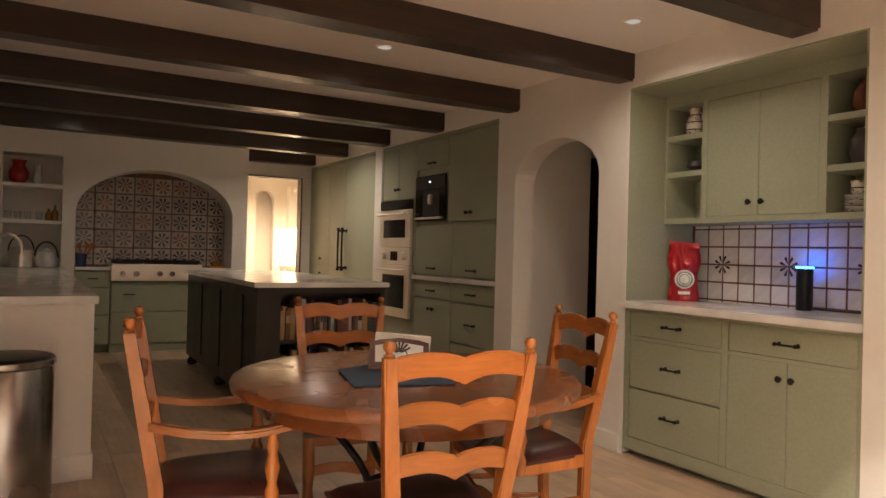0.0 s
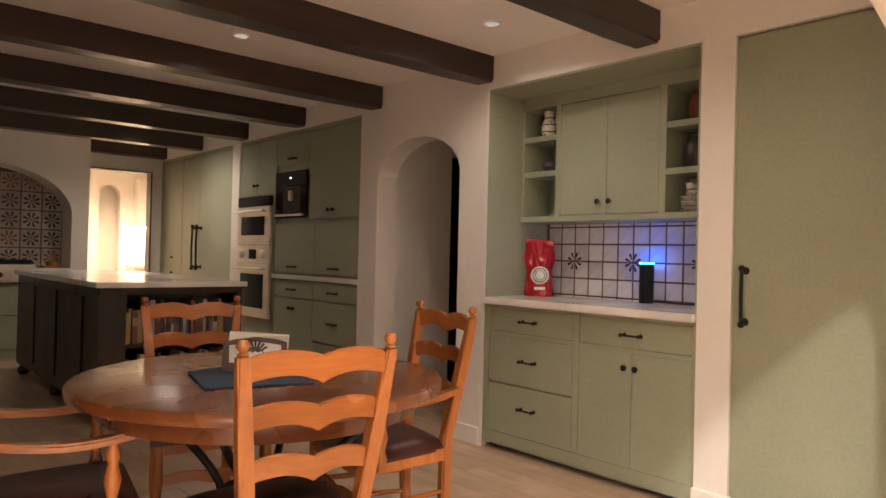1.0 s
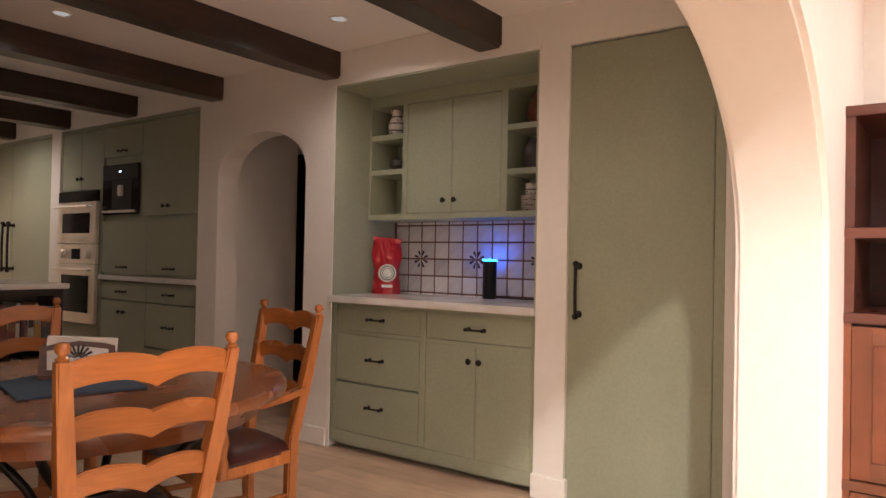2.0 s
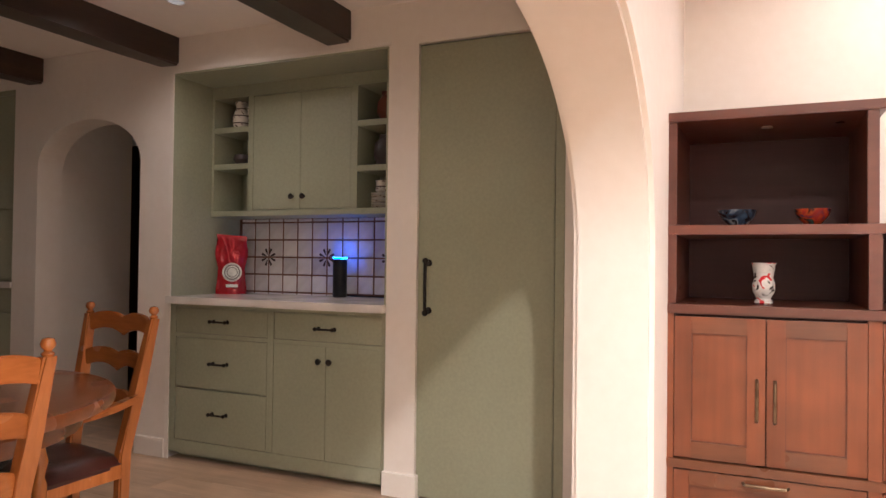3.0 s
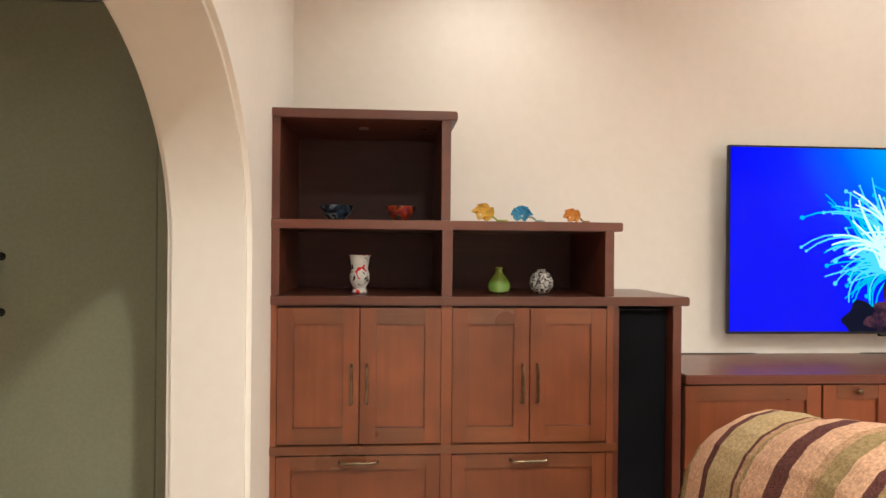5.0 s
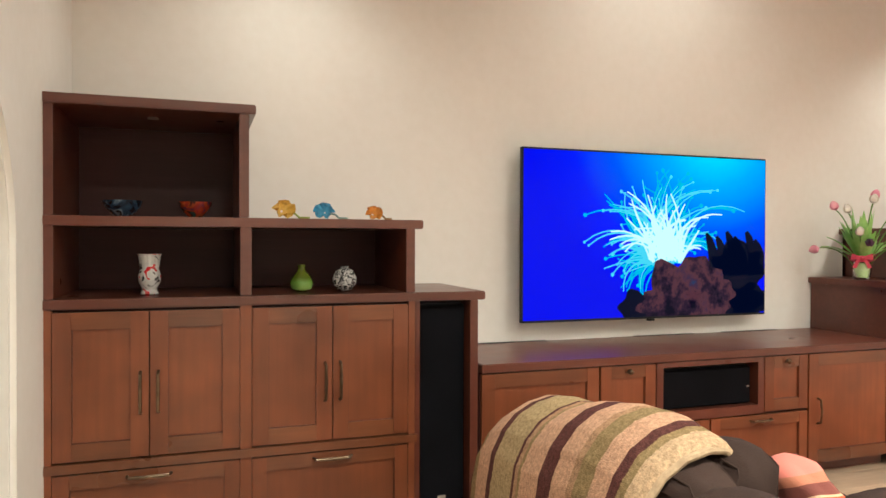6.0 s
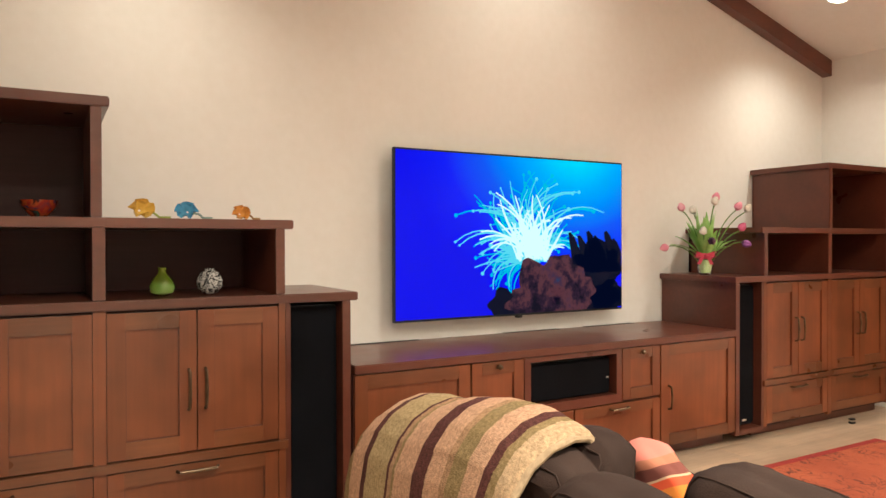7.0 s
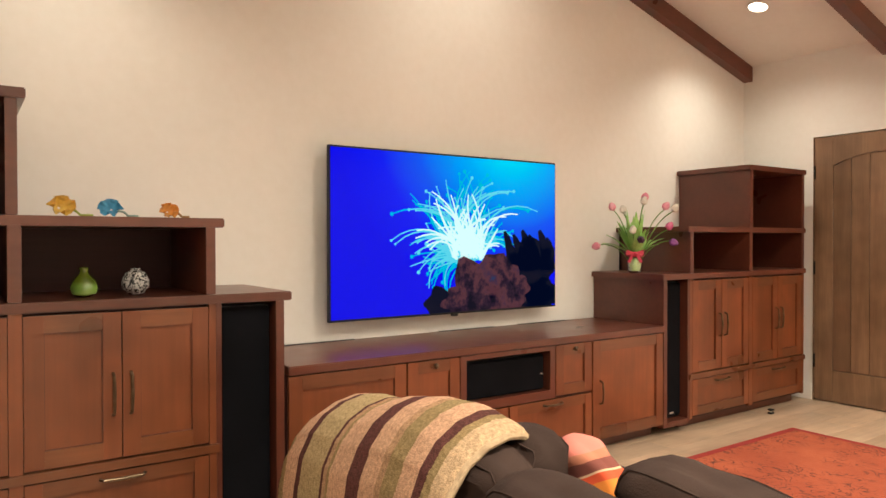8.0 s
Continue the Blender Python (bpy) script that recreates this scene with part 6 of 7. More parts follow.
for yc in ys:
    for zc in zs:
        y0, y1 = max(yc - PIT / 2 + 0.005, 1.378), min(yc + PIT / 2 - 0.005, 2.777)
        z0, z1 = max(zc - PIT / 2 + 0.005, 0.921), min(zc + PIT / 2 - 0.005, 1.402)
        if y1 - y0 < 0.008 or z1 - z0 < 0.008:
            continue
        full = y1 - y0 > PIT - 0.012 and z1 - z0 > PIT - 0.012
        ob = new("tile", tm if full else tile_mesh("tile_cut", y1 - y0, z1 - z0, 0.006, "x", GLAZE))
        ob.parent = splash
        ob.location = (4.5895 + rt2.uniform(-0.0006, 0.0006), (y0 + y1) / 2, (z0 + z1) / 2)
fm = mesh_of("flower_motif", petal_flower(0.016, 0.058, 0.0085), TILE_INK)
for yc in (2.54, 2.10, 1.66):
    ob = new("flower_motif", fm)
    ob.parent = splash
    ob.location = (4.5822, yc, 1.16)

# alcove tiles behind the range
alc_t = thing("range_backsplash", "patterned white tile backsplash in the arched range alcove", "backsplash")
bm = bmesh.new()
box(bm, 1.291, 2.939, HW + 0.410, HW + 0.419, 0.94, 2.05)
part("grout_bed", bm, GROUT, alc_t, smooth=False)
P2 = 0.206
AGED = bpy.data.materials.new("aged_tile_glaze")
nt, b = nodes_of(AGED)
info = nt.nodes.new("ShaderNodeObjectInfo")
v = coords(nt)
worn = noise_tex(nt, v, 9, 4, 0.6)
c = ramp(nt, info.outputs["Random"], [(0.0, (0.30, 0.265, 0.24)), (0.5, (0.38, 0.34, 0.305)), (1.0, (0.44, 0.40, 0.36))])
c = mixc(nt, 0.5, c, ramp(nt, worn, [(0.3, (0.25, 0.23, 0.22)), (0.7, (0.72, 0.72, 0.72))]), "OVERLAY")
nt.links.new(c, b.inputs["Base Color"])
b.inputs["Roughness"].default_value = 0.3
bump(nt, b, worn, 0.1, 0.004)
tm2 = tile_mesh("tile", P2 - 0.015, P2 - 0.015, 0.006, "y", AGED)
MOTIFS = []
for ink, petals in ((TILE_INK, 8), (TILE_RED, 8)):
    bmf = petal_flower(0.018, 0.082, 0.0140, petals)
    bmesh.ops.create_circle(bmf, cap_ends=True, segments=8, radius=0.011, matrix=Matrix.Rotation(radians(90), 4, "Y"))
    bmesh.ops.transform(bmf, matrix=Matrix.Rotation(radians(90), 4, "Z"), verts=bmf.verts[:])
    MOTIFS.append(mesh_of("flower_motif", bmf, ink))
for i in range(8):
    for j in range(5):
        xc, zc = 1.291 + P2 * (i + 0.5), 0.945 + P2 * (j + 0.5)
        ob = new("tile", tm2)
        ob.parent = alc_t
        ob.location = (xc, HW + 0.4095 + rt2.uniform(-0.0006, 0.0006), zc)
        fl = new("flower_motif", MOTIFS[1 if j == 4 or (i * 5 + j * 3) % 7 == 0 else 0])
        fl.parent = alc_t
        fl.location = (xc, HW + 0.4022, zc)

# ---- things on the niche counter ----
FOIL = mottled("red_foil", (0.34, 0.006, 0.014), (0.50, 0.014, 0.026), 9, 0.26, 0.25, grain=40, relief=0.25, coat=0.5)
SILVER = mottled("silver_print", (0.45, 0.45, 0.44), (0.66, 0.66, 0.64), 25, 0.35, 0.3, relief=0.1)
bag = thing("coffee_bag", "shiny red foil coffee bag with round silver emblem", "coffee bag", (4.40, 2.68, 0.929), 45)
bm = bmesh.new()
n, m2 = 20, 26
for s in (1, -1):
    grid = {}
    for i in range(n + 1):
        for j in range(m2 + 1):
            u, v = -1 + 2 * i / n, j / m2
            wid = 0.088 + 0.018 * math.cos(v * 9.0) * (0.6 if v > 0.4 else 0.3) + 0.014 * max(0, v - 0.85) / 0.15
            depth = 0.045 * (1 - abs(u) ** 3) * (1 - max(0, (v - 0.35) / 0.65) ** 1.5)
            wr = 0.010 * noise.noise((u * 3, v * 7, s)) + 0.006 * noise.noise((u * 8, v * 14, s * 2.0))
            grid[i, j] = bm.verts.new((s * (depth + (wr if abs(u) < 0.95 and v < 0.96 else 0)), u * wid, 0.365 * v + (0.006 * u if v > 0.9 else 0)))
    for i in range(n):
        for j in range(m2):
            bm.faces.new((grid[i, j], grid[i + 1, j], grid[i + 1, j + 1], grid[i, j + 1]))
bmesh.ops.remove_doubles(bm, verts=bm.verts[:], dist=0.002)
part("pouch", bm, FOIL, bag)
bm = bmesh.new()
lathe(bm, [(0, 0), (0.058, 0), (0.058, 0.002), (0, 0.003)], (0, 0, 0), 40)
bmesh.ops.transform(bm, matrix=Matrix.Translation((-0.052, 0.0, 0.135)) @ Matrix.Rotation(radians(-94), 4, "Y"), verts=bm.verts[:])
part("emblem", bm, SILVER, bag, "round silver emblem")
bm = bmesh.new()
tube(bm, [(-0.0565, 0.044 * math.cos(t), 0.135 + 0.044 * math.sin(t)) for t in [2 * math.pi * k / 32 for k in range(32)]], 0.004, 6, True)
tube(bm, [(-0.0565, 0.03 * math.cos(t), 0.135 + 0.03 * math.sin(t)) for t in [2 * math.pi * k / 32 for k in range(32)]], 0.0025, 6, True)
part("emblem_ring", bm, mottled("grey_print", (0.10, 0.10, 0.10), (0.2, 0.2, 0.2), 30, 0.5), bag)
slab("printed_label", bag, SILVER, -0.052, -0.049, -0.035, 0.035, 0.042, 0.060, 0.001)

spk = thing("smart_speaker", "black cylindrical smart speaker with a glowing blue ring", "smart speaker", (4.49, 1.945, 0.929))
bm = bmesh.new()
lathe(bm, [(0.040, 0), (0.042, 0.003), (0.042, 0.224), (0.041, 0.226), (0, 0.226)], (0, 0, 0), 40)
part("body", bm, PLASTIC, spk)
bm = bmesh.new()
lathe(bm, [(0.0415, 0.2265), (0.0425, 0.2275), (0.0425, 0.2335), (0.0415, 0.2345), (0.036, 0.2345), (0.036, 0.2265)], (0, 0, 0), 40)
part("light_ring", bm, glow("blue_ring", (0.015, 0.16, 1.0), 34), spk, "glowing blue light ring")
bm = bmesh.new()
lathe(bm, [(0.0355, 0.2262), (0.0355, 0.2325), (0, 0.2325)], (0, 0, 0), 32)
part("top_cap", bm, PLASTIC, spk)
bm = bmesh.new()
tube(bm, [(0.042, 0, 0.01), (0.07, -0.05, 0.005), (0.075, -0.15, 0.004), (0.07, -0.28, 0.004), (0.085, -0.36, 0.02)], 0.004, 6)
part("cord", bm, PLASTIC, spk, "black power cord")
plug = thing("power_adapter", "small black plug at the backsplash outlet", "plug", (4.562, 1.555, 0.929))
slab("body", plug, PLASTIC, -0.02, 0.02, -0.03, 0.03, 0.008, 0.04, 0.005)
slab("cable_end", plug, PLASTIC, -0.03, -0.02, -0.006, 0.03, 0.0, 0.016, 0.002)

# crockery in the cubbies
INKW = bpy.data.materials.new("painted_crockery")
nt, b = nodes_of(INKW)
sepn = nt.nodes.new("ShaderNodeSeparateXYZ")
nt.links.new(coords(nt), sepn.inputs[0])
wv = math_node(nt, "FRACT", math_node(nt, "MULTIPLY", sepn.outputs["Z"], 22))
spots = noise_tex(nt, coords(nt), 60, 1)
k1 = ramp(nt, wv, [(0.0, (0.62, 0.58, 0.52)), (0.55, (0.62, 0.58, 0.52)), (0.6, (0.07, 0.05, 0.05)), (0.72, (0.07, 0.05, 0.05)), (0.76, (0.62, 0.58, 0.52))])
c = mixc(nt, ramp(nt, spots, [(0.6, (0, 0, 0)), (0.64, (1, 1, 1))]), k1, (0.10, 0.05, 0.04))
nt.links.new(c, b.inputs["Base Color"])
b.inputs["Roughness"].default_value = 0.25
DARKCLAY = mottled("dark_clay", (0.03, 0.022, 0.02), (0.06, 0.045, 0.04), 12, 0.4, relief=0.1)
TERRA = mottled("terracotta", (0.12, 0.026, 0.012), (0.18, 0.045, 0.02), 9, 0.4, relief=0.1)


def pot(name, at, profile, material, label, category, group=""):
    bm = bmesh.new()
    lathe(bm, profile, (0, 0, 0), 28)
    ob = solid(name, bm, material, label, category, group)
    ob.location = at
    return ob


pj = thing("pitcher", "white and brown painted pitcher in the upper cubby", "pitcher", (4.39, 2.615, 1.952))
bm = bmesh.new()
lathe(bm, [(0.033, 0), (0.05, 0.022), (0.053, 0.068), (0.036, 0.112), (0.029, 0.128), (0.04, 0.165), (0.036, 0.165), (0.024, 0.128), (0, 0.122)], (0, 0, 0), 28)
part("body", bm, INKW, pj)
bm = bmesh.new()
tube(bm, [(0, -0.028, 0.14), (0, -0.055, 0.13), (0, -0.058, 0.10), (0, -0.042, 0.07)], 0.005, 8)
part("handle", bm, INKW, pj)
pot("bowl", (4.39, 2.60, 1.727), [(0.03, 0), (0.055, 0.03), (0.05, 0.06), (0.045, 0.06), (0.048, 0.03), (0, 0.012)], DARKCLAY, "small dark clay bowl in the middle cubby", "bowl")
pot("vase", (4.39, 1.59, 1.932), [(0.03, 0), (0.055, 0.04), (0.05, 0.10), (0.025, 0.14), (0.03, 0.16), (0.022, 0.16), (0, 0.13)], TERRA, "terracotta vase in the upper cubby", "vase")
pot("jar", (4.39, 1.60, 1.679), [(0.04, 0), (0.06, 0.05), (0.055, 0.12), (0.03, 0.15), (0.032, 0.17), (0, 0.17)], DARKCLAY, "dark clay jar in the middle cubby", "jar")
st = thing("plate_stack", "stack of striped plates with a small cup on top", "plates", (4.385, 1.615, 1.440))
for k in range(6):
    bm = bmesh.new()
    lathe(bm, [(0.03, 0), (0.058, 0.012), (0.06, 0.014), (0.03, 0.004), (0, 0.004)], (0, 0, k * 0.014), 28)
    part("plate", bm, WHITE if k % 2 else INKW, st)
bm = bmesh.new()
lathe(bm, [(0.02, 0.088), (0.032, 0.10), (0.028, 0.14), (0.034, 0.155), (0.03, 0.155), (0.02, 0.12), (0, 0.10)], (0, 0, 0), 24)
part("cup", bm, INKW, st)

# ---- glass pieces on the media cabinet ----


def swirl(name, stops, scale, rough=0.08, trans=0.0):
    m = bpy.data.materials.new(name)
    nt, b = nodes_of(m)
    f = noise_tex(nt, coords(nt), scale, 2, 0.5, 1.2)
    c = ramp(nt, f, stops)
    nt.links.new(c, b.inputs["Base Color"])
    b.inputs["Roughness"].default_value, b.inputs["Transmission Weight"].default_value = rough, trans
    b.inputs["Coat Weight"].default_value = 0.4
    return m


bowl = [(0.022, 0), (0.035, 0.006), (0.062, 0.035), (0.072, 0.062), (0.068, 0.062), (0.056, 0.036), (0.03, 0.012), (0, 0.01)]
pot("glass_bowl", (3.90, -0.235, 1.299), bowl, swirl("night_swirl", [(0.35, (0.01, 0.012, 0.02)), (0.5, (0.03, 0.06, 0.10)), (0.6, (0.20, 0.24, 0.28)), (0.66, (0.012, 0.014, 0.02))], 18), "dark blue swirled art glass bowl on the shelf", "bowl")
pot("glass_bowl", (3.90, -0.495, 1.299), [(r * 0.88, z) for r, z in bowl], swirl("fire_swirl", [(0.3, (0.02, 0.03, 0.06)), (0.42, (0.26, 0.022, 0.012)), (0.52, (0.32, 0.06, 0.015)), (0.58, (0.05, 0.012, 0.01)), (0.66, (0.03, 0.07, 0.05))], 20), "red, orange and blue art glass bowl on the shelf", "bowl")
pot("art_vase", (3.90, -0.33, 1.001), [(0.028, 0), (0.034, 0.006), (0.026, 0.022), (0.040, 0.05), (0.042, 0.075), (0.034, 0.10), (0.042, 0.15), (0.046, 0.158), (0.041, 0.158), (0.03, 0.10), (0, 0.09)], swirl("berry_swirl", [(0.34, (0.02, 0.012, 0.012)), (0.40, (0.46, 0.44, 0.42)), (0.56, (0.52, 0.50, 0.47)), (0.58, (0.42, 0.015, 0.02)), (0.66, (0.5, 0.02, 0.025)), (0.70, (0.02, 0.012, 0.012))], 19), "white, red and black art glass vase on the shelf", "vase")
LIME = swirl("lime_glass", [(0.3, (0.10, 0.26, 0.008)), (0.7, (0.22, 0.42, 0.03))], 10, 0.06, 0.25)
nt, b = nodes_of(LIME)
sepg = nt.nodes.new("ShaderNodeSeparateXYZ")
nt.links.new(coords(nt), sepg.inputs[0])
c = ramp(nt, math_node(nt, "ADD", math_node(nt, "MULTIPLY", sepg.outputs["Z"], 9.0), math_node(nt, "MULTIPLY", noise_tex(nt, coords(nt), 25, 2), 0.12)), [(0.05, (0.26, 0.40, 0.10)), (0.42, (0.17, 0.31, 0.05)), (0.60, (0.10, 0.14, 0.012)), (1.0, (0.13, 0.15, 0.015))])
nt.links.new(c, b.inputs["Base Color"])
pot("gourd_vase", (3.90, -0.908, 1.001), [(0.02, 0), (0.042, 0.012), (0.048, 0.036), (0.040, 0.062), (0.018, 0.085), (0.014, 0.098), (0.018, 0.11), (0.012, 0.112), (0, 0.10)], LIME, "lime green gourd-shaped glass vase", "vase")
pot("round_vase", (3.90, -1.087, 1.001), [(0.018, 0), (0.034, 0.008), (0.050, 0.034), (0.051, 0.056), (0.036, 0.088), (0.016, 0.097), (0.02, 0.104), (0.012, 0.104), (0, 0.095)], swirl("speckled_glass", [(0.44, (0.02, 0.02, 0.02)), (0.5, (0.36, 0.34, 0.33)), (0.6, (0.46, 0.44, 0.42))], 85), "round black and white speckled glass vase", "vase")


def glass_flower(at, color, stem, r, seed):
    """A ruffled blown glass cup tipped on its side, with a stem that loops along the shelf."""
    ob = thing("glass_flower", "ruffled blown glass flower lying on the cabinet shelf", "ornament", at, group="glass flowers")
    m = swirl("petal_glass", [(0.25, tuple(v * 0.55 for v in color)), (0.45, color), (0.75, tuple(min(1, v * 1.15 + 0.05) for v in color))], 22, 0.08, 0.35)
    bm = bmesh.new()
    n, rings = 72, 9
    prev = None
    for j in range(rings):
        t = j / (rings - 1)
        ring = []
        for k in range(n):
            a = 2 * math.pi * k / n
            ruffle = math.sin(6 * a + seed) + 0.5 * math.sin(11 * a + 2.3 * seed)
            rad = r * (0.12 + 0.95 * t ** 0.7 + 0.13 * ruffle * t * t)
            ring.append(bm.verts.new((-r * 0.9 * t ** 1.6 + 0.35 * r * ruffle * t ** 3 + 0.25 * r, rad * math.cos(a), rad * math.sin(a))))
        if prev:
            for k in range(n):
                bm.faces.new((prev[k], prev[(k + 1) % n], ring[(k + 1) % n], ring[k]))
        prev = ring
    bmesh.ops.solidify(bm, geom=bm.faces[:], thickness=0.003)
    bmesh.ops.transform(bm, matrix=Matrix.Translation((0, 0, r * 0.88)) @ Matrix.Rotation(radians(25 * math.sin(seed * 3)), 4, "Z") @ Matrix.Rotation(radians(18), 4, "Y") @ Matrix.Diagonal((1, 1.05, 0.82, 1)), verts=bm.verts[:])
    bmesh.ops.translate(bm, vec=(0, 0, 0.001 - min(v.co.z for v in bm.verts)), verts=bm.verts[:])
    part("petals", bm, m, ob)
    bm = bmesh.new()
    pts = []
    for k in range(22):
        t = k / 21
        pts.append((0.02 + 0.012 * math.sin(t * 5 + seed), -r * (0.3 + 2.4 * t), 0.006 + r * 0.75 * max(0, 1 - 3 * t) + r * 0.55 * max(0, math.sin(t * 7.5 - 1.2)) * (1 - t) ** 0.5))
    tube(bm, pts, 0.0042, 8)
    part("stem", bm, swirl("stem_glass", [(0.3, tuple(v * 0.8 for v in stem)), (0.7, stem)], 10, 0.06, 0.3), ob, "thin curling glass stem")


glass_flower((3.84, -0.825, 1.299), (0.95, 0.62, 0.10), (0.45, 0.55, 0.12), 0.040, 0.3)
glass_flower((3.84, -0.992, 1.299), (0.12, 0.50, 0.78), (0.35, 0.5, 0.45), 0.036, 1.4)
glass_flower((3.84, -1.195, 1.299), (0.90, 0.42, 0.07), (0.5, 0.3, 0.12), 0.032, 2.2)

# ---- tulips ----
tv2 = thing("tulip_vase", "clear glass vase of pink, white and purple tulips with red bow", "flowers", (4.02, -4.13, 1.0))
tv2.scale = (0.95, 0.95, 0.95)
bm = bmesh.new()
lathe(bm, [(0.036, 0), (0.045, 0.01), (0.050, 0.06), (0.046, 0.11), (0.054, 0.14), (0.051, 0.14), (0.043, 0.11), (0.046, 0.06), (0.04, 0.014), (0, 0.012)], (0, 0, 0), 32)
part("glass", bm, GLASS, tv2).visible_shadow = False
STEM = mottled("tulip_stem", (0.10, 0.22, 0.03), (0.17, 0.32, 0.06), 12, 0.5, relief=0.1)
LEAF = mottled("tulip_leaf", (0.20, 0.46, 0.08), (0.42, 0.66, 0.22), 10, 0.45, relief=0.15)
bm = bmesh.new()
lathe(bm, [(0.030, 0.014), (0.043, 0.06), (0.040, 0.10), (0, 0.10)], (0, 0, 0), 24)
part("water", bm, swirl("green_water", [(0.3, (0.48, 0.58, 0.22)), (0.7, (0.66, 0.74, 0.44))], 9, 0.15, 0.0), tv2)
PETALS = {"pink": swirl("pink_petal", [(0.3, (0.72, 0.20, 0.30)), (0.7, (0.85, 0.42, 0.48))], 20, 0.5), "white": swirl("white_petal", [(0.3, (0.66, 0.60, 0.50)), (0.7, (0.80, 0.76, 0.68))], 20, 0.5), "purple": swirl("purple_petal", [(0.3, (0.12, 0.025, 0.16)), (0.7, (0.26, 0.08, 0.32))], 20, 0.5), "dark": swirl("plum_petal", [(0.3, (0.03, 0.008, 0.03)), (0.7, (0.08, 0.02, 0.07))], 20, 0.5), "magenta": swirl("magenta_petal", [(0.3, (0.52, 0.06, 0.20)), (0.7, (0.70, 0.16, 0.32))], 20, 0.5)}
RV = Vector((-0.77, -0.64, 0))
DV = Vector((-0.64, 0.77, 0))
blooms = [(-0.146, 0.300, "pink", 0.02), (-0.077, 0.280, "white", 0.00), (0.057, 0.335, "white", 0.05), (0.064, 0.365, "pink", -0.02), (0.195, 0.300, "pink", 0.02), (0.249, 0.285, "white", 0.05), (0.215, 0.165, "magenta", 0.08), (0.235, 0.070, "purple", 0.08), (0.038, 0.082, "dark", 0.10), (-0.011, 0.140, "white", 0.10), (-0.245, 0.045, "pink", 0.05)]
rt3 = random.Random(9)
for r, h, col, d in blooms:
    tip = RV * r + DV * d + Vector((0, 0, 0.14 + h))
    if h < 0.10:
        way = (RV * r * 1.0 + Vector((0, 0, -0.08))).normalized() if abs(r) > 0.1 else (DV + Vector((0, 0, 0.3))).normalized()
    else:
        way = (RV * r * 0.8 + DV * d + Vector((0, 0, 0.28))).normalized()
    base = Vector((rt3.uniform(-0.015, 0.015), rt3.uniform(-0.015, 0.015), 0.02))
    mid = RV * r * 0.42 + DV * d * 0.3 + Vector((0, 0, 0.12 + max(h, 0.12) * 0.78))
    pts = []
    for k in range(13):
        t = k / 12
        pts.append(base * (1 - t) ** 2 + mid * 2 * t * (1 - t) + (tip - way * 0.02) * t * t)
    bm = bmesh.new()
    tube(bm, pts, 0.0036, 7)
    stem = part("stem", bm, STEM, tv2)
    bm = bmesh.new()
    side = way.orthogonal().normalized()
    other = way.cross(side)
    for k in range(6):
        a = 2 * math.pi * k / 6 + (0.2 if k % 2 else 0)
        out = side * math.cos(a) + other * math.sin(a)
        tang = way.cross(out)
        rows = []
        for q, rad, wd in ((0, 0.0, 0.0), (0.25, 0.020, 0.016), (0.55, 0.022, 0.018), (0.8, 0.016, 0.012), (1.0, 0.005, 0.002)):
            cpt = tip - way * 0.02 + way * 0.062 * q + out * rad * (0.92 if k % 2 else 0.8)
            rows.append([bm.verts.new(cpt - tang * wd), bm.verts.new(cpt + out * 0.003), bm.verts.new(cpt + tang * wd)])
        for p, q2 in zip(rows, rows[1:]):
            for e in range(2):
                bm.faces.new((p[e], p[e + 1], q2[e + 1], q2[e]))
    bmesh.ops.remove_doubles(bm, verts=bm.verts[:], dist=0.0032)
    part("bloom", bm, PETALS[col], tv2, "%s tulip bloom" % {"dark": "plum"}.get(col, col))
for k in range(46):
    a = rt3.uniform(0, 2 * math.pi)
    L = rt3.uniform(0.19, 0.32)
    lean = rt3.uniform(0.08, 0.55) if k < 38 else rt3.uniform(0.8, 1.3)
    o = Vector((math.cos(a), math.sin(a), 0))
    tang = Vector((-math.sin(a), math.cos(a), 0))
    bm = bmesh.new()
    prev = None
    for s in range(11):
        t = s / 10
        drop = lean * t * t * L * 0.7
        cpt = o * (0.02 + lean * L * t * 0.8) + Vector((0, 0, 0.11 + L * t * (1.15 - 0.35 * lean) - drop * 0.55))
        w = 0.021 * math.sin(math.pi * min(0.12 + 0.88 * t, 1)) + 0.0015
        row = [bm.verts.new(cpt - tang * w + Vector((0, 0, 0.004))), bm.verts.new(cpt), bm.verts.new(cpt + tang * w + Vector((0, 0, 0.004)))]
        if prev:
            for e in range(2):
                bm.faces.new((prev[e], prev[e + 1], row[e + 1], row[e]))
        prev = row
    part("leaf", bm, LEAF, tv2)
BOW = mottled("red_ribbon", (0.50, 0.03, 0.07), (0.68, 0.07, 0.12), 15, 0.45, relief=0.1)
bm = bmesh.new()
face = (RV * -0.0 + DV)
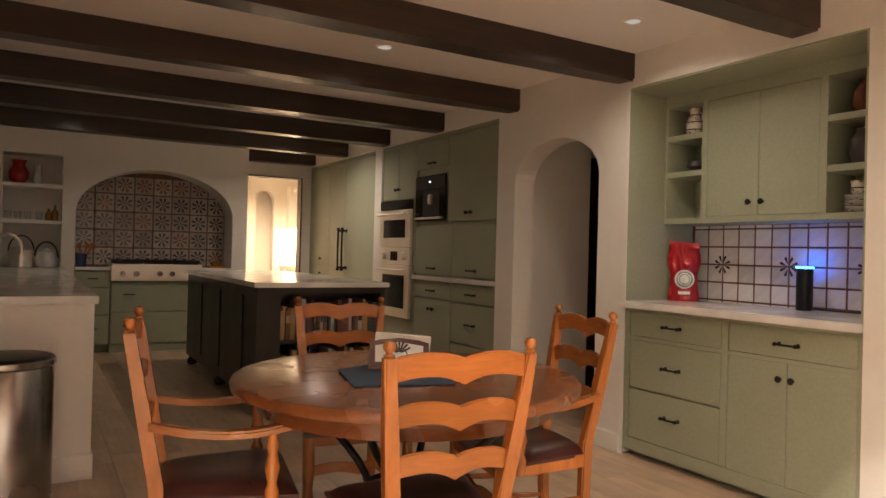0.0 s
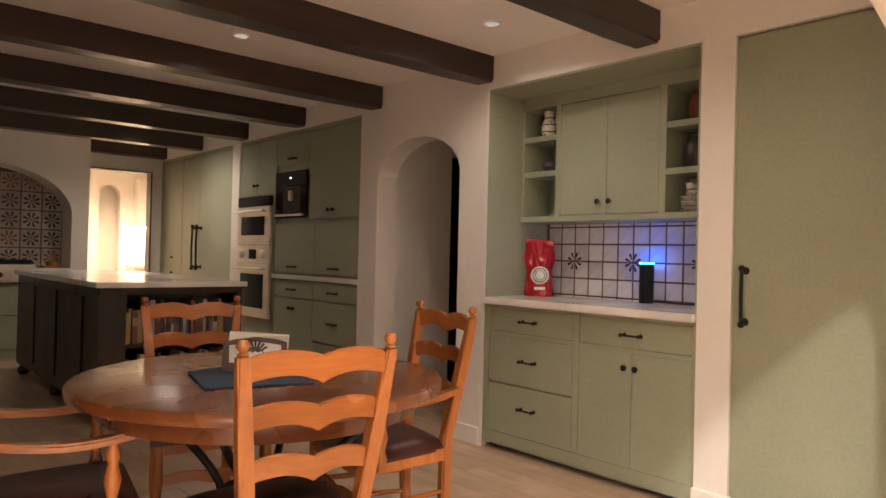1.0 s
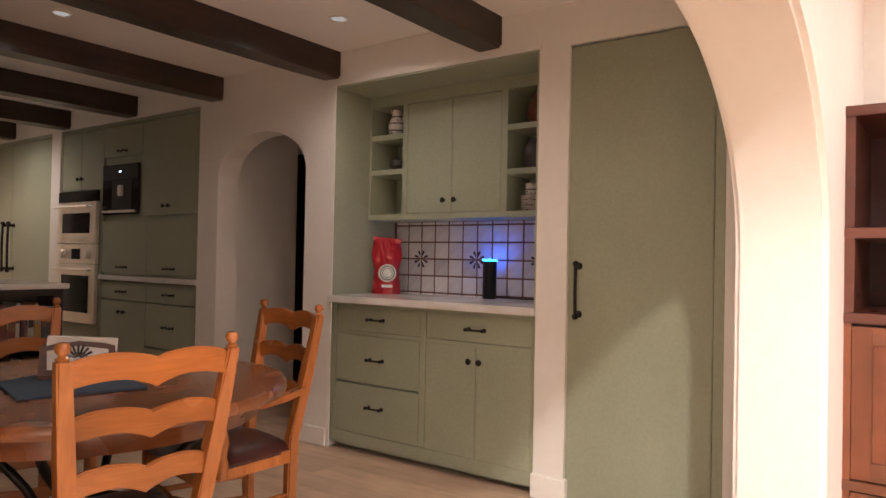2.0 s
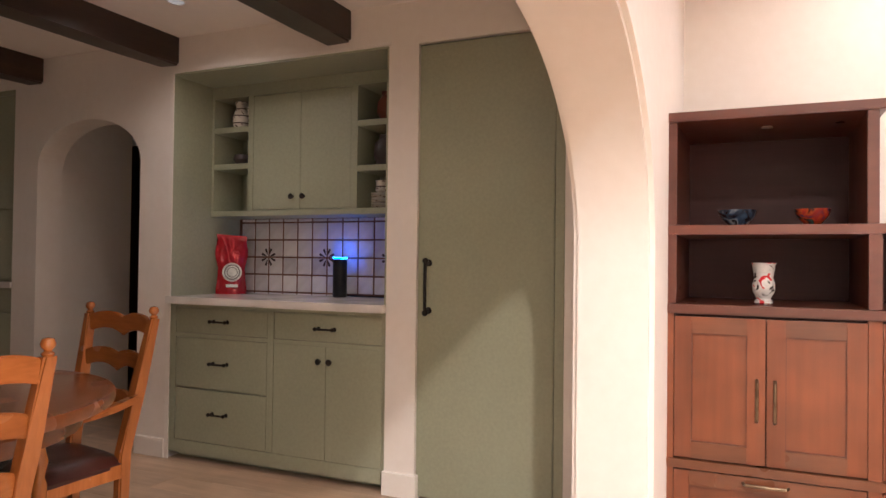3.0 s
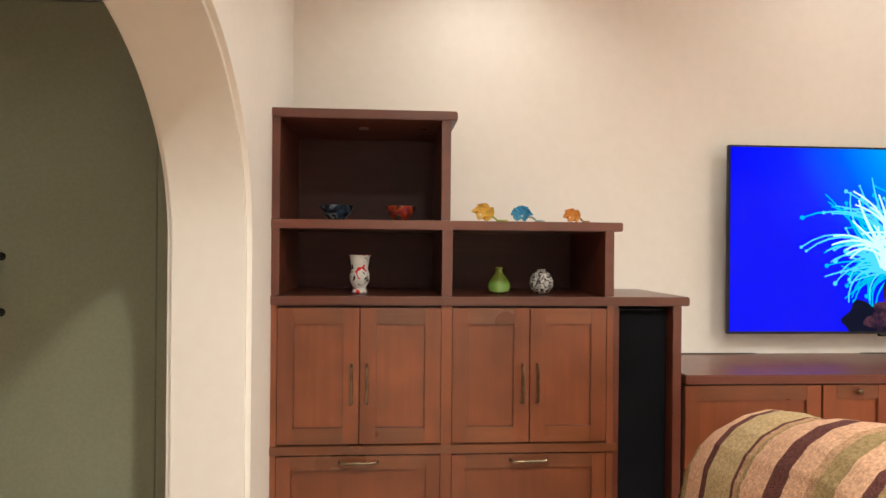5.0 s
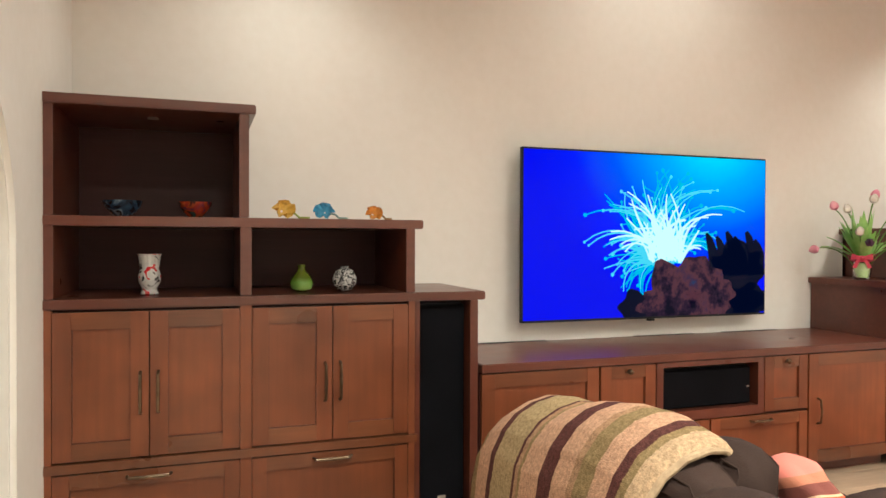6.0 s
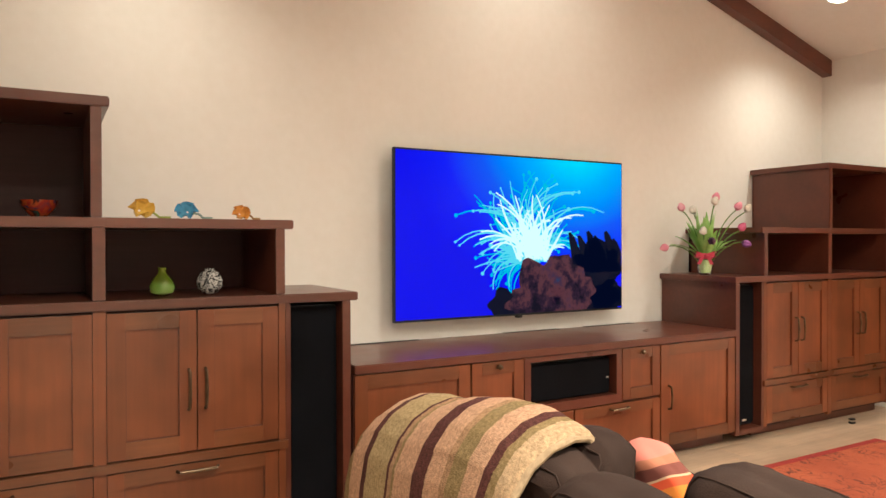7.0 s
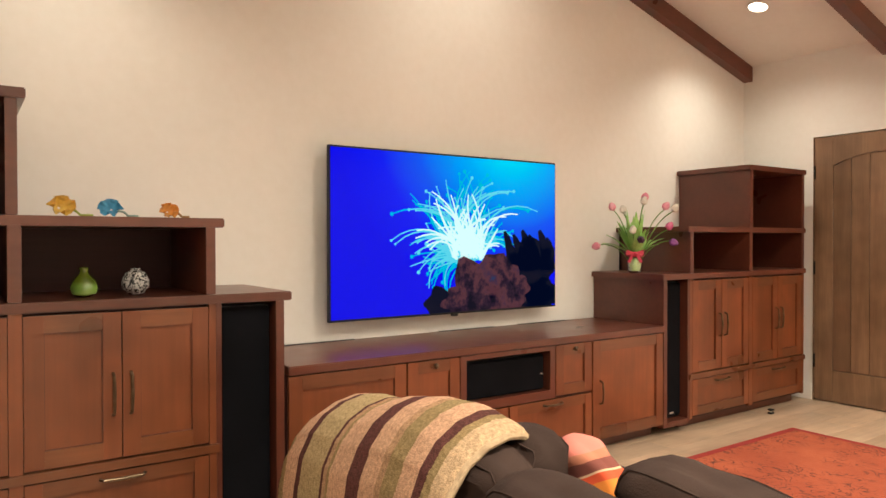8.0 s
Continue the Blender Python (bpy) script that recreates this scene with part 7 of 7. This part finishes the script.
for s in (-1, 1):
    loop = [DV * 0.055 + RV * s * (0.012 + 0.060 * math.sin(t)) + Vector((0, 0, 0.128 + 0.020 * math.sin(2 * t) + 0.006)) for t in [math.pi * k / 12 for k in range(13)]]
    for w0 in (0,):
        prev = None
        for p in loop:
            row = [bm.verts.new(p + DV * 0.010), bm.verts.new(p - DV * 0.012 + Vector((0, 0, 0.004)))]
            if prev:
                bm.faces.new((prev[0], prev[1], row[1], row[0]))
            prev = row
    wing = [DV * 0.062 + RV * s * 0.006 + Vector((0, 0, 0.142)), DV * 0.058 + RV * s * 0.055 + Vector((0, 0, 0.158)), DV * 0.058 + RV * s * 0.058 + Vector((0, 0, 0.122)), DV * 0.062 + RV * s * 0.006 + Vector((0, 0, 0.126))]
    bm.faces.new([bm.verts.new(p) for p in wing])
    tail = [DV * 0.060 + RV * s * 0.004 + Vector((0, 0, 0.13)), DV * 0.060 + RV * s * 0.022 + Vector((0, 0, 0.13)), DV * 0.060 + RV * s * 0.052 + Vector((0, 0, 0.075)), DV * 0.060 + RV * s * 0.030 + Vector((0, 0, 0.068))]
    bm.faces.new([bm.verts.new(p) for p in tail])
bmesh.ops.create_uvsphere(bm, u_segments=12, v_segments=8, radius=0.012, matrix=Matrix.Translation(DV * 0.060 + Vector((0, 0, 0.135))))
part("bow", bm, BOW, tv2, "red ribbon bow")
bm = bmesh.new()
lathe(bm, [(0.0475, 0.108), (0.0485, 0.112), (0.053, 0.138), (0.052, 0.139)], (0, 0, 0), 32)
part("ribbon_band", bm, BOW, tv2)

# ---- floor planks ----
rp = random.Random(21)
PW = 0.19
i = 0
lengths = (1.2, 1.6, 2.0, 2.4)
bank = {}
for L in lengths:
    bm = bmesh.new()
    box(bm, 0.0006, PW - 0.0006, 0.0006, L - 0.0006, -0.010, 0.0)
    bmesh.ops.bevel(bm, geom=[e for e in bm.edges if e.verts[0].co.z > -0.001 and e.verts[1].co.z > -0.001], offset=0.0012, segments=1, affect="EDGES")
    bank[L] = mesh_of("plank", bm, OAK, False)
x = -0.6
while x < 4.3:
    y = -5.87 - rp.uniform(0, 1.2)
    while y < 8.4:
        L = rp.choice(lengths)
        ob = new("plank", bank[L])
        ob.parent = floor
        ob.location = (x, y, 0)
        y += L
    x += PW
